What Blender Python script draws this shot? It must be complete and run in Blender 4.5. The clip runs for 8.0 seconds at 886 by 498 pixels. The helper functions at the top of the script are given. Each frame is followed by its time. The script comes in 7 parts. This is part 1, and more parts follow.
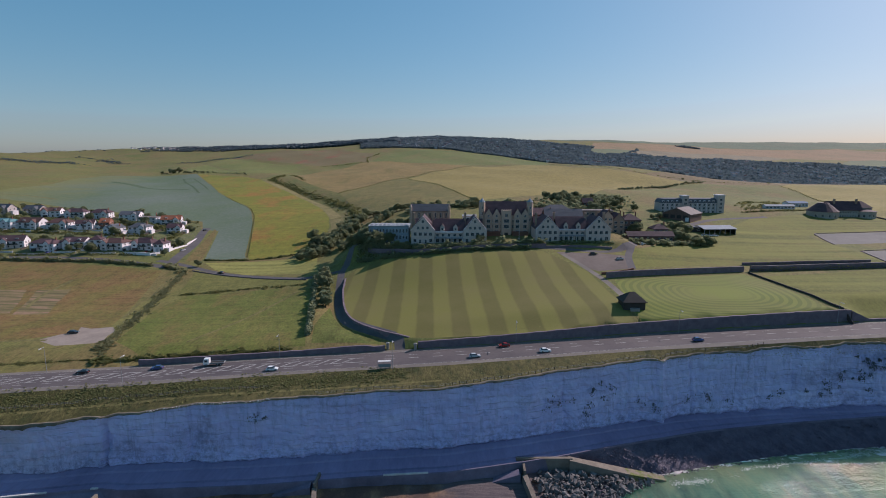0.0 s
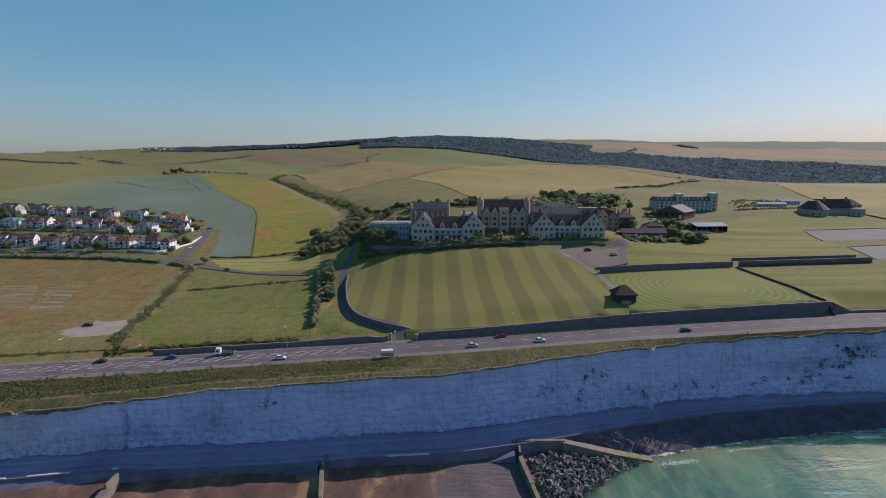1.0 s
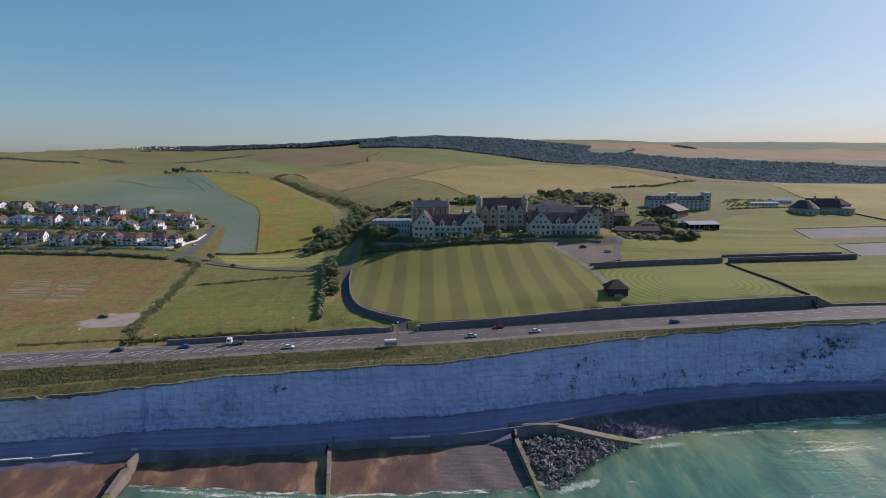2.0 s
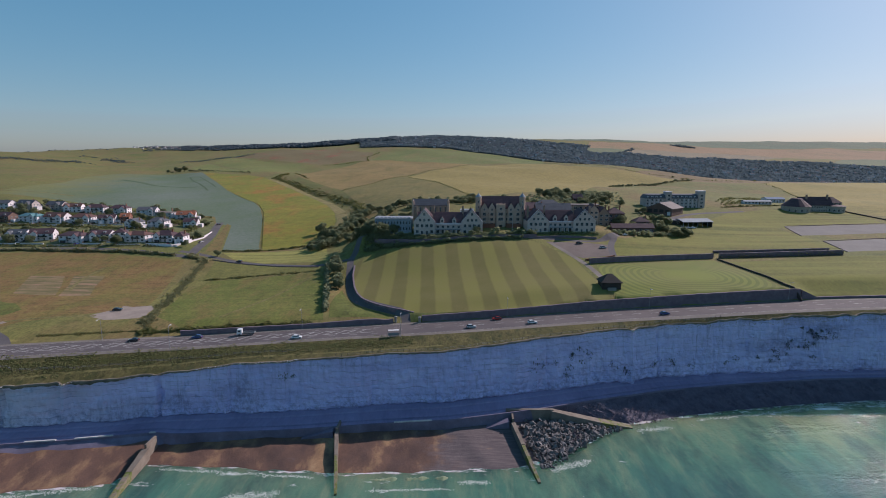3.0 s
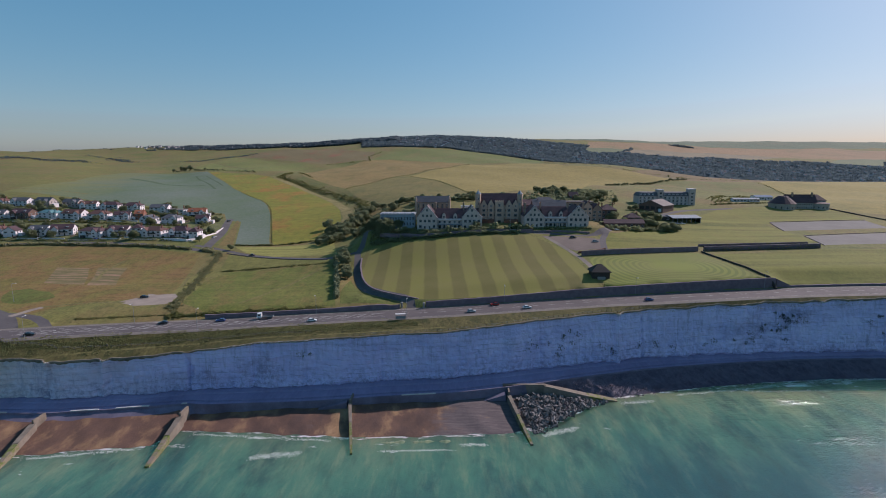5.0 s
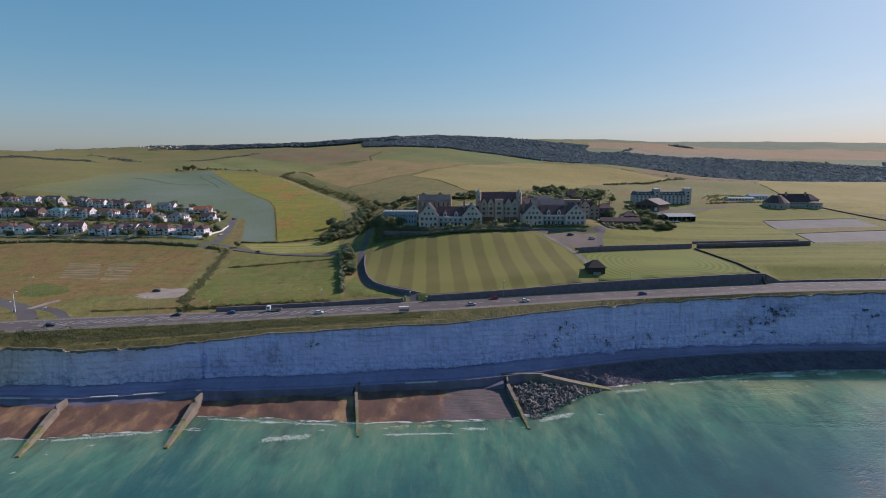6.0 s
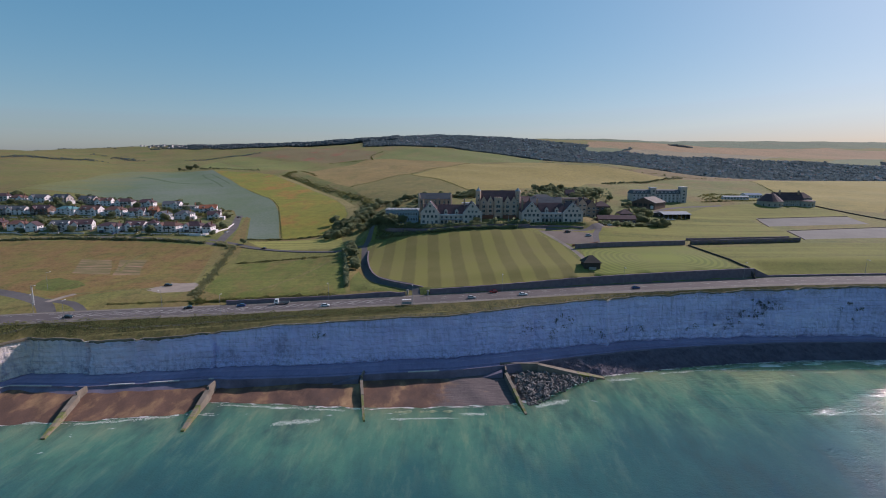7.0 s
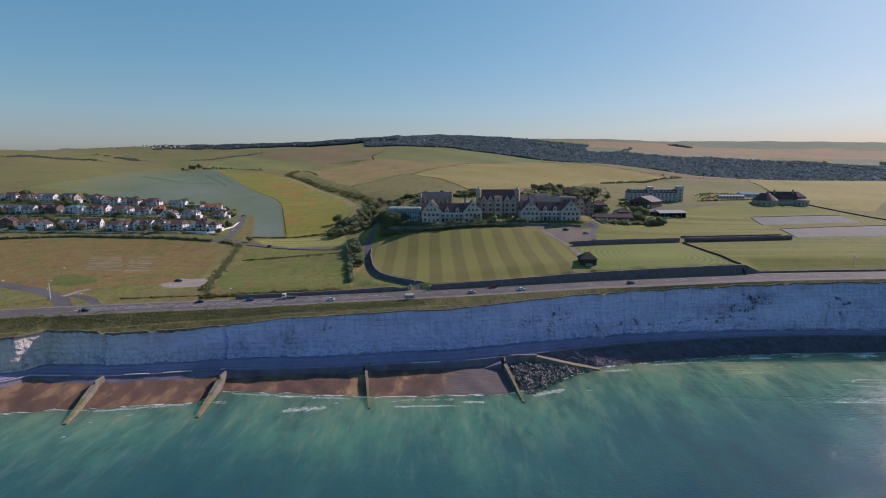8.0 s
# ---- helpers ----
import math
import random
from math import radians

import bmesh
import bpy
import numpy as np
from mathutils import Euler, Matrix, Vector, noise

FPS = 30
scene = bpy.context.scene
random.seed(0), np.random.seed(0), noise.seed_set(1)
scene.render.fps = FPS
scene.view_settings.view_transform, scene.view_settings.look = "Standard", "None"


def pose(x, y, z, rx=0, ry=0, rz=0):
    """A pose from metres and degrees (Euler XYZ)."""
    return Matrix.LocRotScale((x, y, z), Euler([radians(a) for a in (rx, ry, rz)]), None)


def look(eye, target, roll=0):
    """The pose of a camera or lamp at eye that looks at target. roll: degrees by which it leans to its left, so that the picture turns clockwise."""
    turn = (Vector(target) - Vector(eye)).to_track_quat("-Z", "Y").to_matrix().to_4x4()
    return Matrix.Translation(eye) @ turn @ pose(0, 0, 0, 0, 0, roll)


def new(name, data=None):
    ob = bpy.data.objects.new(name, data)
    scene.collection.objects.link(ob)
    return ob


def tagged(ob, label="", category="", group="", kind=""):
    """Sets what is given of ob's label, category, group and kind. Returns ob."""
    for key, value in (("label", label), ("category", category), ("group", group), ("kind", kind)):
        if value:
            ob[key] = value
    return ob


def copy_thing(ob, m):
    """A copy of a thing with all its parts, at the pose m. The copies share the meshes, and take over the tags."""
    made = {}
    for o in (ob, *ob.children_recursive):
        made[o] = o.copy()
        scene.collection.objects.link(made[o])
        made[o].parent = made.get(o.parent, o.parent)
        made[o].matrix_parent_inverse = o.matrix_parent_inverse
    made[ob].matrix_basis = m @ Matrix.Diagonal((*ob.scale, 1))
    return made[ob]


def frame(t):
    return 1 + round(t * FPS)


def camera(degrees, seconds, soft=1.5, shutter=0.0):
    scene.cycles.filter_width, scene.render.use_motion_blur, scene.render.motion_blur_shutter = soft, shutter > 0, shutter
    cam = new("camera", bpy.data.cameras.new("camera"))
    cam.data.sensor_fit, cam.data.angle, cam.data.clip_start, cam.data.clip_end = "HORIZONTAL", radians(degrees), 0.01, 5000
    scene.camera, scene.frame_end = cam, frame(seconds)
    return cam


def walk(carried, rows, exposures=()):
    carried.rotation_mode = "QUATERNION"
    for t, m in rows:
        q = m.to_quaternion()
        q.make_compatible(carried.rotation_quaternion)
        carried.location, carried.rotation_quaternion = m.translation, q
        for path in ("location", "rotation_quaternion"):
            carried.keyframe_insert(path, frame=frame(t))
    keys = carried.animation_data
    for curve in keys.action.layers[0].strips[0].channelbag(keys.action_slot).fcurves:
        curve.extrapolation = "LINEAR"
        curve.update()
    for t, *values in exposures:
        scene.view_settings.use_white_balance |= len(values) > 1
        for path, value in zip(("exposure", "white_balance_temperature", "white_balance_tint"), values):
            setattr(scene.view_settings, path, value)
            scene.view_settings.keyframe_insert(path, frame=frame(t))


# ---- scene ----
cam = camera(80.8, 8.0, soft=1.0)
PATH = [
    (0, (0.939, -159.343, 103.029), (0.908, -157.372, 102.696), 0.1),
    (0.5, (1.019, -164.343, 102.943), (0.989, -162.371, 102.609), 0.1),
    (1, (1.039, -169.586, 102.756), (1.01, -167.614, 102.422), 0.0),
    (1.5, (0.785, -174.937, 102.649), (0.759, -172.966, 102.315), 0.1),
    (3, (0.334, -190.905, 102.254), (0.31, -188.934, 101.918), 0.1),
    (3.5, (0.127, -196.274, 102.161), (0.103, -194.302, 101.824), 0.1),
    (4, (-0.096, -201.698, 102.017), (-0.12, -199.727, 101.68), 0.1),
    (4.5, (-0.339, -207.016, 101.853), (-0.363, -205.044, 101.516), 0.1),
    (6, (-1.127, -223.017, 101.32), (-1.152, -221.046, 100.983), 0.2),
    (6.5, (-1.483, -228.471, 101.146), (-1.507, -226.499, 100.809), 0.2),
    (7, (-1.425, -233.956, 101.113), (-1.451, -231.985, 100.774), 0.2),
    (7.5, (-1.655, -239.081, 101.062), (-1.682, -237.11, 100.722), 0.2),
    (8, (-1.728, -244.09, 100.926), (-1.756, -242.119, 100.587), 0.2),
]
walk(cam, [(t, look(eye, target, roll)) for t, eye, target, roll in PATH],
     [(0.0, 0.18, 5500, 34), (8.0, 0.18, 5500, 34)])

# ---- light ----
SUN_AZ, SUN_EL = radians(54), radians(34)   # from inland (+y) towards +x
world = bpy.data.worlds.new("world")
scene.world = world
world.use_nodes = True
wn = world.node_tree.nodes
sky = wn.new("ShaderNodeTexSky")
sky.sky_type, sky.sun_disc = "NISHITA", False
sky.sun_elevation, sky.sun_rotation = SUN_EL, SUN_AZ
sky.air_density, sky.dust_density, sky.ozone_density, sky.altitude = 1.0, 1.1, 2.6, 50
wn["Background"].inputs[1].default_value = 0.146
soft = wn.new("ShaderNodeGamma")
soft.inputs[1].default_value = 0.58
rich = wn.new("ShaderNodeHueSaturation")
rich.inputs["Saturation"].default_value = 1.6
rich.inputs["Hue"].default_value = 0.474
world.node_tree.links.new(sky.outputs[0], soft.inputs[0])
world.node_tree.links.new(soft.outputs[0], rich.inputs["Color"])
tone = wn.new("ShaderNodeMix")
tone.data_type, tone.blend_type = "RGBA", "MULTIPLY"
tone.inputs[0].default_value, tone.inputs[7].default_value = 1.0, (0.935, 1.05, 0.92, 1)
world.node_tree.links.new(rich.outputs[0], tone.inputs[6])
world.node_tree.links.new(tone.outputs[2], wn["Background"].inputs[0])
sun = new("sun", bpy.data.lights.new("sun", "SUN"))
sun.data.energy, sun.data.angle, sun.data.color = 4.25, radians(0.5), (1.0, 0.86, 0.62)
sun.matrix_world = look((1000 * math.sin(SUN_AZ) * math.cos(SUN_EL), 1000 * math.cos(SUN_AZ) * math.cos(SUN_EL), 1000 * math.sin(SUN_EL)), (0, 0, 0))


# ---- materials ----
class Nodes:
    """A small builder for node materials."""

    def __init__(self, name, rough=0.9):
        self.mat = bpy.data.materials.new(name)
        self.mat.use_nodes = True
        self.tree = self.mat.node_tree
        self.bsdf = self.tree.nodes["Principled BSDF"]
        self.bsdf.inputs["Roughness"].default_value = rough
        self.bsdf.inputs["Specular IOR Level"].default_value = 0.25
        self.geo = None

    def add(self, kind, **props):
        n = self.tree.nodes.new(kind)
        for k, v in props.items():
            n.inputs[k.replace("_", " ")].default_value = v
        return n

    def link(self, a, b):
        self.tree.links.new(a, b)

    def place(self):
        if self.geo is None:
            self.geo = self.add("ShaderNodeNewGeometry")
        return self.geo.outputs["Position"]

    def scaled(self, sx, sy, sz, turn=0.0):
        m = self.add("ShaderNodeMapping")
        m.inputs["Scale"].default_value = (sx, sy, sz)
        m.inputs["Rotation"].default_value = (0, 0, turn)
        self.link(self.place(), m.inputs[0])
        return m.outputs[0]

    def noise(self, vec, scale, detail=4.0, rough=0.6):
        n = self.add("ShaderNodeTexNoise", Scale=scale, Detail=detail, Roughness=rough)
        self.link(vec, n.inputs["Vector"])
        return n.outputs["Fac"]

    def ramp(self, fac, stops):
        n = self.add("ShaderNodeValToRGB")
        e = n.color_ramp.elements
        e[0].position, e[0].color = stops[0][0], (*stops[0][1], 1)
        e[1].position, e[1].color = stops[-1][0], (*stops[-1][1], 1)
        for p, c in stops[1:-1]:
            e.new(p).color = (*c, 1)
        self.link(fac, n.inputs[0])
        return n.outputs[0]

    def band(self, fac, lo, hi):
        n = self.add("ShaderNodeMapRange")
        n.inputs["From Min"].default_value, n.inputs["From Max"].default_value = lo, hi
        self.link(fac, n.inputs[0])
        return n.outputs[0]

    def mix(self, fac, a, b):
        n = self.tree.nodes.new("ShaderNodeMix")
        n.data_type = "RGBA"
        for sock, v in ((n.inputs[0], fac), (n.inputs[6], a), (n.inputs[7], b)):
            if isinstance(v, (int, float)):
                sock.default_value = v
            elif isinstance(v, tuple):
                sock.default_value = (*v, 1)
            else:
                self.link(v, sock)
        return n.outputs[2]

    def math(self, op, a, b=None):
        n = self.tree.nodes.new("ShaderNodeMath")
        n.operation = op
        for sock, v in zip(n.inputs, (a, b)):
            if v is None:
                continue
            if isinstance(v, (int, float)):
                sock.default_value = v
            else:
                self.link(v, sock)
        return n.outputs[0]

    def bump(self, fac, strength, distance):
        n = self.add("ShaderNodeBump", Strength=strength, Distance=distance)
        self.link(fac, n.inputs["Height"])
        self.link(n.outputs[0], self.bsdf.inputs["Normal"])

    def done(self, colour):
        if isinstance(colour, tuple):
            self.bsdf.inputs["Base Color"].default_value = (*colour, 1)
        else:
            self.link(colour, self.bsdf.inputs["Base Color"])
        return self.mat


def shade(c, k):
    return tuple(min(1.0, v * k) for v in c)


def grass(name, low, high, patch, size=25.0, streak=0.0, turn=0.0, rough_relief=0.25, patch_at=(0.5, 0.68), row=0.45):
    """Grass or crop: broad tone, patches of another colour, fine tufts."""
    low, high, patch = [(r * 0.97, g * 0.99, b * 1.0) for r, g, b in (low, high, patch)]
    n = Nodes(name, 0.95)
    broad = n.noise(n.scaled(1, 1, 0), 1 / size, 3)
    c = n.ramp(broad, [(0.32, low), (0.68, high)])
    spots = n.noise(n.scaled(1, 0.5, 0), 2.7 / size, 6, 0.68)
    c = n.mix(n.band(spots, *patch_at), c, patch)
    mottle = n.noise(n.scaled(1, 0.55, 0), 0.17, 5, 0.7)
    c = n.mix(n.math("MULTIPLY", n.band(mottle, 0.5, 0.66), 0.55), c, shade(low, 0.62))
    c = n.mix(n.math("MULTIPLY", n.band(mottle, 0.47, 0.32), 0.45), c, shade(high, 1.25))
    weeds = n.noise(n.scaled(1, 0.5, 0), 0.45, 4, 0.65)
    c = n.mix(n.math("MULTIPLY", n.band(weeds, 0.54, 0.68), 0.6), c, shade(patch, 0.55))
    tuft = n.noise(n.scaled(1, 0.5, 0), 1.0, 4, 0.75)
    c = n.mix(n.band(tuft, 0.35, 0.65), n.mix(0.5, c, (0.0, 0.0, 0.0)), c)
    if streak:
        rows = n.noise(n.scaled(row * 0.05, row, 0, turn), 1.0, 2)
        c = n.mix(n.math("MULTIPLY", n.band(rows, 0.35, 0.7), streak), c, shade(high, 1.35))
    n.bump(tuft, rough_relief, 0.5)
    return n.done(c)


def grainy(name, a, b, size=1.0, rough=0.85, relief=0.2, distance=0.05, stretch=(1, 1, 1), metal=0.0, vary=0.0):
    """A mineral or painted surface with grain and soft stains."""
    n = Nodes(name, rough)
    stain = n.noise(n.scaled(*stretch), 0.35 / size, 4, 0.6)
    grain = n.noise(n.scaled(*stretch), 4.0 / size, 4, 0.7)
    c = n.ramp(stain, [(0.3, a), (0.7, b)])
    c = n.mix(n.band(grain, 0.3, 0.8), n.mix(0.22, c, (0.0, 0.0, 0.0)), c)
    if vary:
        info = n.add("ShaderNodeObjectInfo")
        c = n.mix(n.math("MULTIPLY", info.outputs["Random"], vary), c, shade(a, 0.45))
    n.bsdf.inputs["Metallic"].default_value = metal
    if relief:
        n.bump(grain, relief, distance)
    return n.done(c)


M = {}
M["ground"] = grass("rough_grass", (0.13, 0.155, 0.04), (0.23, 0.205, 0.058), (0.235, 0.165, 0.065), 150, 0.15, 0.5, 0.3, (0.45, 0.62))
M["verge"] = grass("verge_grass", (0.09, 0.085, 0.025), (0.17, 0.14, 0.05), (0.05, 0.065, 0.02), 14, rough_relief=0.6)
M["west_meadow"] = grass("dry_meadow", (0.145, 0.128, 0.034), (0.235, 0.185, 0.05), (0.24, 0.138, 0.055), 45, 0.2, 0.2, 0.5, (0.42, 0.58))
M["mid_meadow"] = grass("green_meadow", (0.115, 0.15, 0.025), (0.185, 0.185, 0.04), (0.205, 0.155, 0.048), 38, 0.2, 0.9, 0.5, (0.47, 0.63))
M["mid_strip"] = grass("pale_meadow", (0.165, 0.165, 0.04), (0.21, 0.195, 0.05), (0.15, 0.145, 0.04), 25, 0.2)
M["track_lawn"] = grass("cut_grass", (0.23, 0.23, 0.055), (0.29, 0.265, 0.07), (0.2, 0.21, 0.055), 25, 0.5, 0.2, row=0.12)
M["dark_linseed"] = grass("trodden_linseed", (0.08, 0.13, 0.06), (0.115, 0.155, 0.08), (0.075, 0.125, 0.055), 60)
# Distance haze is painted into this blue-grey ground.
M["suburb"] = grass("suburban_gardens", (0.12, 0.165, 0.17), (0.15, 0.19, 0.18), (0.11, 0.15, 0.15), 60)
M["barley"] = grass("ripening_barley", (0.12, 0.168, 0.022), (0.265, 0.23, 0.03), (0.33, 0.15, 0.038), 110, 0.3, 1.2, 0.15, (0.5, 0.62))
M["tan_margin"] = grass("dry_margin", (0.24, 0.2, 0.07), (0.31, 0.25, 0.1), (0.17, 0.16, 0.045), 30)
M["brown_field"] = grass("grazed_down", (0.24, 0.175, 0.06), (0.31, 0.215, 0.075), (0.19, 0.16, 0.048), 90, 0.25, 0.5, 0.25, (0.5, 0.64))
M["tan_field"] = grass("ripe_wheat", (0.28, 0.222, 0.062), (0.33, 0.257, 0.076), (0.25, 0.205, 0.055), 160, 0.25, 0.3, 0.12)
M["upper_field"] = grass("upper_pasture", (0.145, 0.18, 0.05), (0.205, 0.215, 0.06), (0.25, 0.19, 0.075), 170, 0.15)
M["poppy_field"] = grass("poppy_field", (0.19, 0.155, 0.065), (0.23, 0.18, 0.08), (0.32, 0.1, 0.06), 170, 0.1, 0.3, 0.2, (0.54, 0.64))
M["mid_green_far"] = grass("far_green_pasture", (0.15, 0.185, 0.05), (0.225, 0.225, 0.06), (0.24, 0.19, 0.065), 150, 0.2)
M["east_stubble"] = grass("stubble", (0.28, 0.225, 0.058), (0.33, 0.26, 0.072), (0.22, 0.195, 0.052), 120, 0.25, 0.8, 0.12)
M["brown_strip"] = grass("ploughed_strip", (0.22, 0.16, 0.075), (0.27, 0.19, 0.09), (0.17, 0.15, 0.06), 140)
M["upper_lawn"] = grass("upper_lawn", (0.127, 0.147, 0.027), (0.185, 0.172, 0.036), (0.175, 0.14, 0.036), 45, 0.75, 0.75, 0.15, (0.5, 0.66), 0.085)
M["east_field"] = grass("east_lawn", (0.13, 0.15, 0.026), (0.182, 0.172, 0.034), (0.175, 0.152, 0.037), 45, 0.6, 0.1, 0.15, (0.52, 0.68), 0.1)
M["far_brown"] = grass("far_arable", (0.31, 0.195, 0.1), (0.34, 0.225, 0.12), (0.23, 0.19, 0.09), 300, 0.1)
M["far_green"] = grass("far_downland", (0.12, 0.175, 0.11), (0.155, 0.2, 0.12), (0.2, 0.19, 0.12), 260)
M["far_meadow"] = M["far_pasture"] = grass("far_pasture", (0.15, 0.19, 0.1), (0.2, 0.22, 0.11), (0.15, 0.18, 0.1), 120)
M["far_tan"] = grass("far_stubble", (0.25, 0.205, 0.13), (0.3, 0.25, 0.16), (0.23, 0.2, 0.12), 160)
M["lower_down"] = grass("lower_pasture", (0.19, 0.165, 0.05), (0.26, 0.2, 0.062), (0.16, 0.155, 0.045), 80, 0.2, 0.9, 0.25, (0.46, 0.6))
M["estate_margin"] = grass("red_margin", (0.2, 0.145, 0.05), (0.25, 0.18, 0.062), (0.16, 0.15, 0.045), 18)


def ploughed(name):
    """Ragged rows of turned chalky soil with weeds between them."""
    n = Nodes(name, 0.95)
    rows = n.noise(n.scaled(0.06, 1, 0), 0.42, 3, 0.6)
    rag = n.noise(n.scaled(0.5, 1, 0), 0.22, 4, 0.7)
    c = n.ramp(rag, [(0.35, (0.145, 0.125, 0.05)), (0.65, (0.2, 0.155, 0.07))])
    c = n.mix(n.math("MULTIPLY", n.band(rows, 0.51, 0.58), n.band(rag, 0.38, 0.55)), c, (0.27, 0.172, 0.11))
    c = n.mix(n.math("MULTIPLY", n.band(rows, 0.49, 0.38), 0.75), c, (0.085, 0.075, 0.035))
    n.bump(rows, 0.6, 0.2)
    return n.done(c)


M["ploughed"] = M["ploughed_strip"] = ploughed("ploughed_soil")
M["worn"] = grass("worn_grass", (0.2, 0.175, 0.06), (0.24, 0.2, 0.075), (0.15, 0.14, 0.045), 10)
M["lush"] = grass("lush_grass", (0.12, 0.15, 0.03), (0.17, 0.172, 0.04), (0.155, 0.145, 0.037), 20)
M["garden"] = grass("garden_lawn", (0.13, 0.155, 0.05), (0.21, 0.2, 0.075), (0.26, 0.22, 0.17), 12, patch_at=(0.56, 0.66))
M["court"] = grainy("court_surface", (0.165, 0.156, 0.143), (0.22, 0.207, 0.19), 6, 0.9)
M["tarmac"] = grainy("tarmac", (0.1, 0.09, 0.093), (0.14, 0.127, 0.126), 4, 0.9, 0.15, 0.02)
M["road"] = grainy("road_asphalt", (0.1, 0.086, 0.088), (0.145, 0.123, 0.12), 5, 0.85, 0.15, 0.02)
M["footpath"] = grainy("footpath", (0.17, 0.15, 0.13), (0.24, 0.21, 0.18), 3, 0.9)
M["gravel"] = grainy("gravel", (0.24, 0.2, 0.168), (0.36, 0.3, 0.25), 3, 0.95)
M["park"] = grainy("car_park_gravel", (0.15, 0.12, 0.105), (0.21, 0.17, 0.145), 6, 0.95)
M["paint"] = grainy("road_paint", (0.36, 0.35, 0.33), (0.56, 0.55, 0.52), 1, 0.7)
M["flint"] = grainy("flint_wall", (0.16, 0.12, 0.142), (0.24, 0.19, 0.208), 0.8, 0.85, 0.6, 0.1)
M["concrete"] = grainy("concrete", (0.27, 0.25, 0.225), (0.38, 0.355, 0.32), 2.5, 0.85, 0.25, 0.04)
# Violet of the cliff's shade is mixed into this concrete.
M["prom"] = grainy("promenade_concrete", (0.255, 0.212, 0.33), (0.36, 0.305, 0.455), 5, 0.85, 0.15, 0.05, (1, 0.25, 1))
M["groyne_concrete"] = grainy("groyne_concrete", (0.16, 0.132, 0.105), (0.27, 0.23, 0.185), 1.5, 0.85, 0.5, 0.08)
# Also carries the violet of shade in its colour.
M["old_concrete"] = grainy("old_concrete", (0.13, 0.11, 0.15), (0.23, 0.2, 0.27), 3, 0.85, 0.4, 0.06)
M["rock"] = grainy("sea_rock", (0.15, 0.14, 0.14), (0.31, 0.29, 0.27), 1.2, 0.8, 0.5, 0.1, vary=0.6)
# Darkened and tinted violet to paint the cliff's shade onto the rubble.
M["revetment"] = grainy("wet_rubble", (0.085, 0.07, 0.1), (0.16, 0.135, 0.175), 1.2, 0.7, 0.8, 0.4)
# Pale tone that paints sunlit edges: wall slivers and the chalk lip.
M["sunlit_edge"] = grainy("pale_coping", (0.5, 0.48, 0.46), (0.66, 0.65, 0.62), 1.0, 0.9, 0.3, 0.05)
M["turf_soil"] = grainy("cliff_top_soil", (0.14, 0.115, 0.085), (0.27, 0.23, 0.17), 1.0, 0.95, 0.6, 0.15)
M["leaf"] = None


def mown(name, light, dark, period, ring=None):
    """Mown turf in stripes along y, or in rounded rings about a middle point."""
    n = Nodes(name, 0.9)
    sep = n.add("ShaderNodeSeparateXYZ")
    wob = n.noise(n.scaled(1, 1, 0), 0.08, 2)
    n.link(n.place(), sep.inputs[0])
    if ring:
        dx = n.math("ABSOLUTE", n.math("SUBTRACT", sep.outputs[0], ring[0]))
        dy = n.math("ABSOLUTE", n.math("SUBTRACT", sep.outputs[1], ring[1]))
        d = n.math("POWER", n.math("ADD", n.math("POWER", n.math("DIVIDE", dx, ring[2]), 3.0),
                                   n.math("POWER", n.math("DIVIDE", dy, ring[3]), 3.0)), 0.3333)
        v = n.math("MULTIPLY", d, 13.0)
        calm = n.band(d, 0.22, 0.4)
    else:
        slant = n.math("ADD", sep.outputs[0], n.math("MULTIPLY", sep.outputs[1], 0.043))
        v = n.math("DIVIDE", n.math("ADD", slant, n.math("MULTIPLY", n.math("SUBTRACT", wob, 6.75), 1.2)), period)
    f = n.math("ABSOLUTE", n.math("SUBTRACT", n.math("FRACT", v), 0.5))
    f = n.band(f, 0.215, 0.285)
    c = n.mix(n.math("MULTIPLY", f, calm) if ring else f, light, dark)
    broad = n.noise(n.scaled(1, 1, 0), 0.03, 4)
    c = n.mix(n.math("MULTIPLY", n.band(broad, 0.4, 0.7), 0.45), c, (0.2, 0.165, 0.065))
    tuft = n.noise(n.scaled(1, 1, 0), 1.1, 4, 0.7)
    c = n.mix(n.band(tuft, 0.2, 0.8), n.mix(0.18, c, (0.0, 0.0, 0.0)), c)
    return n.done(c)


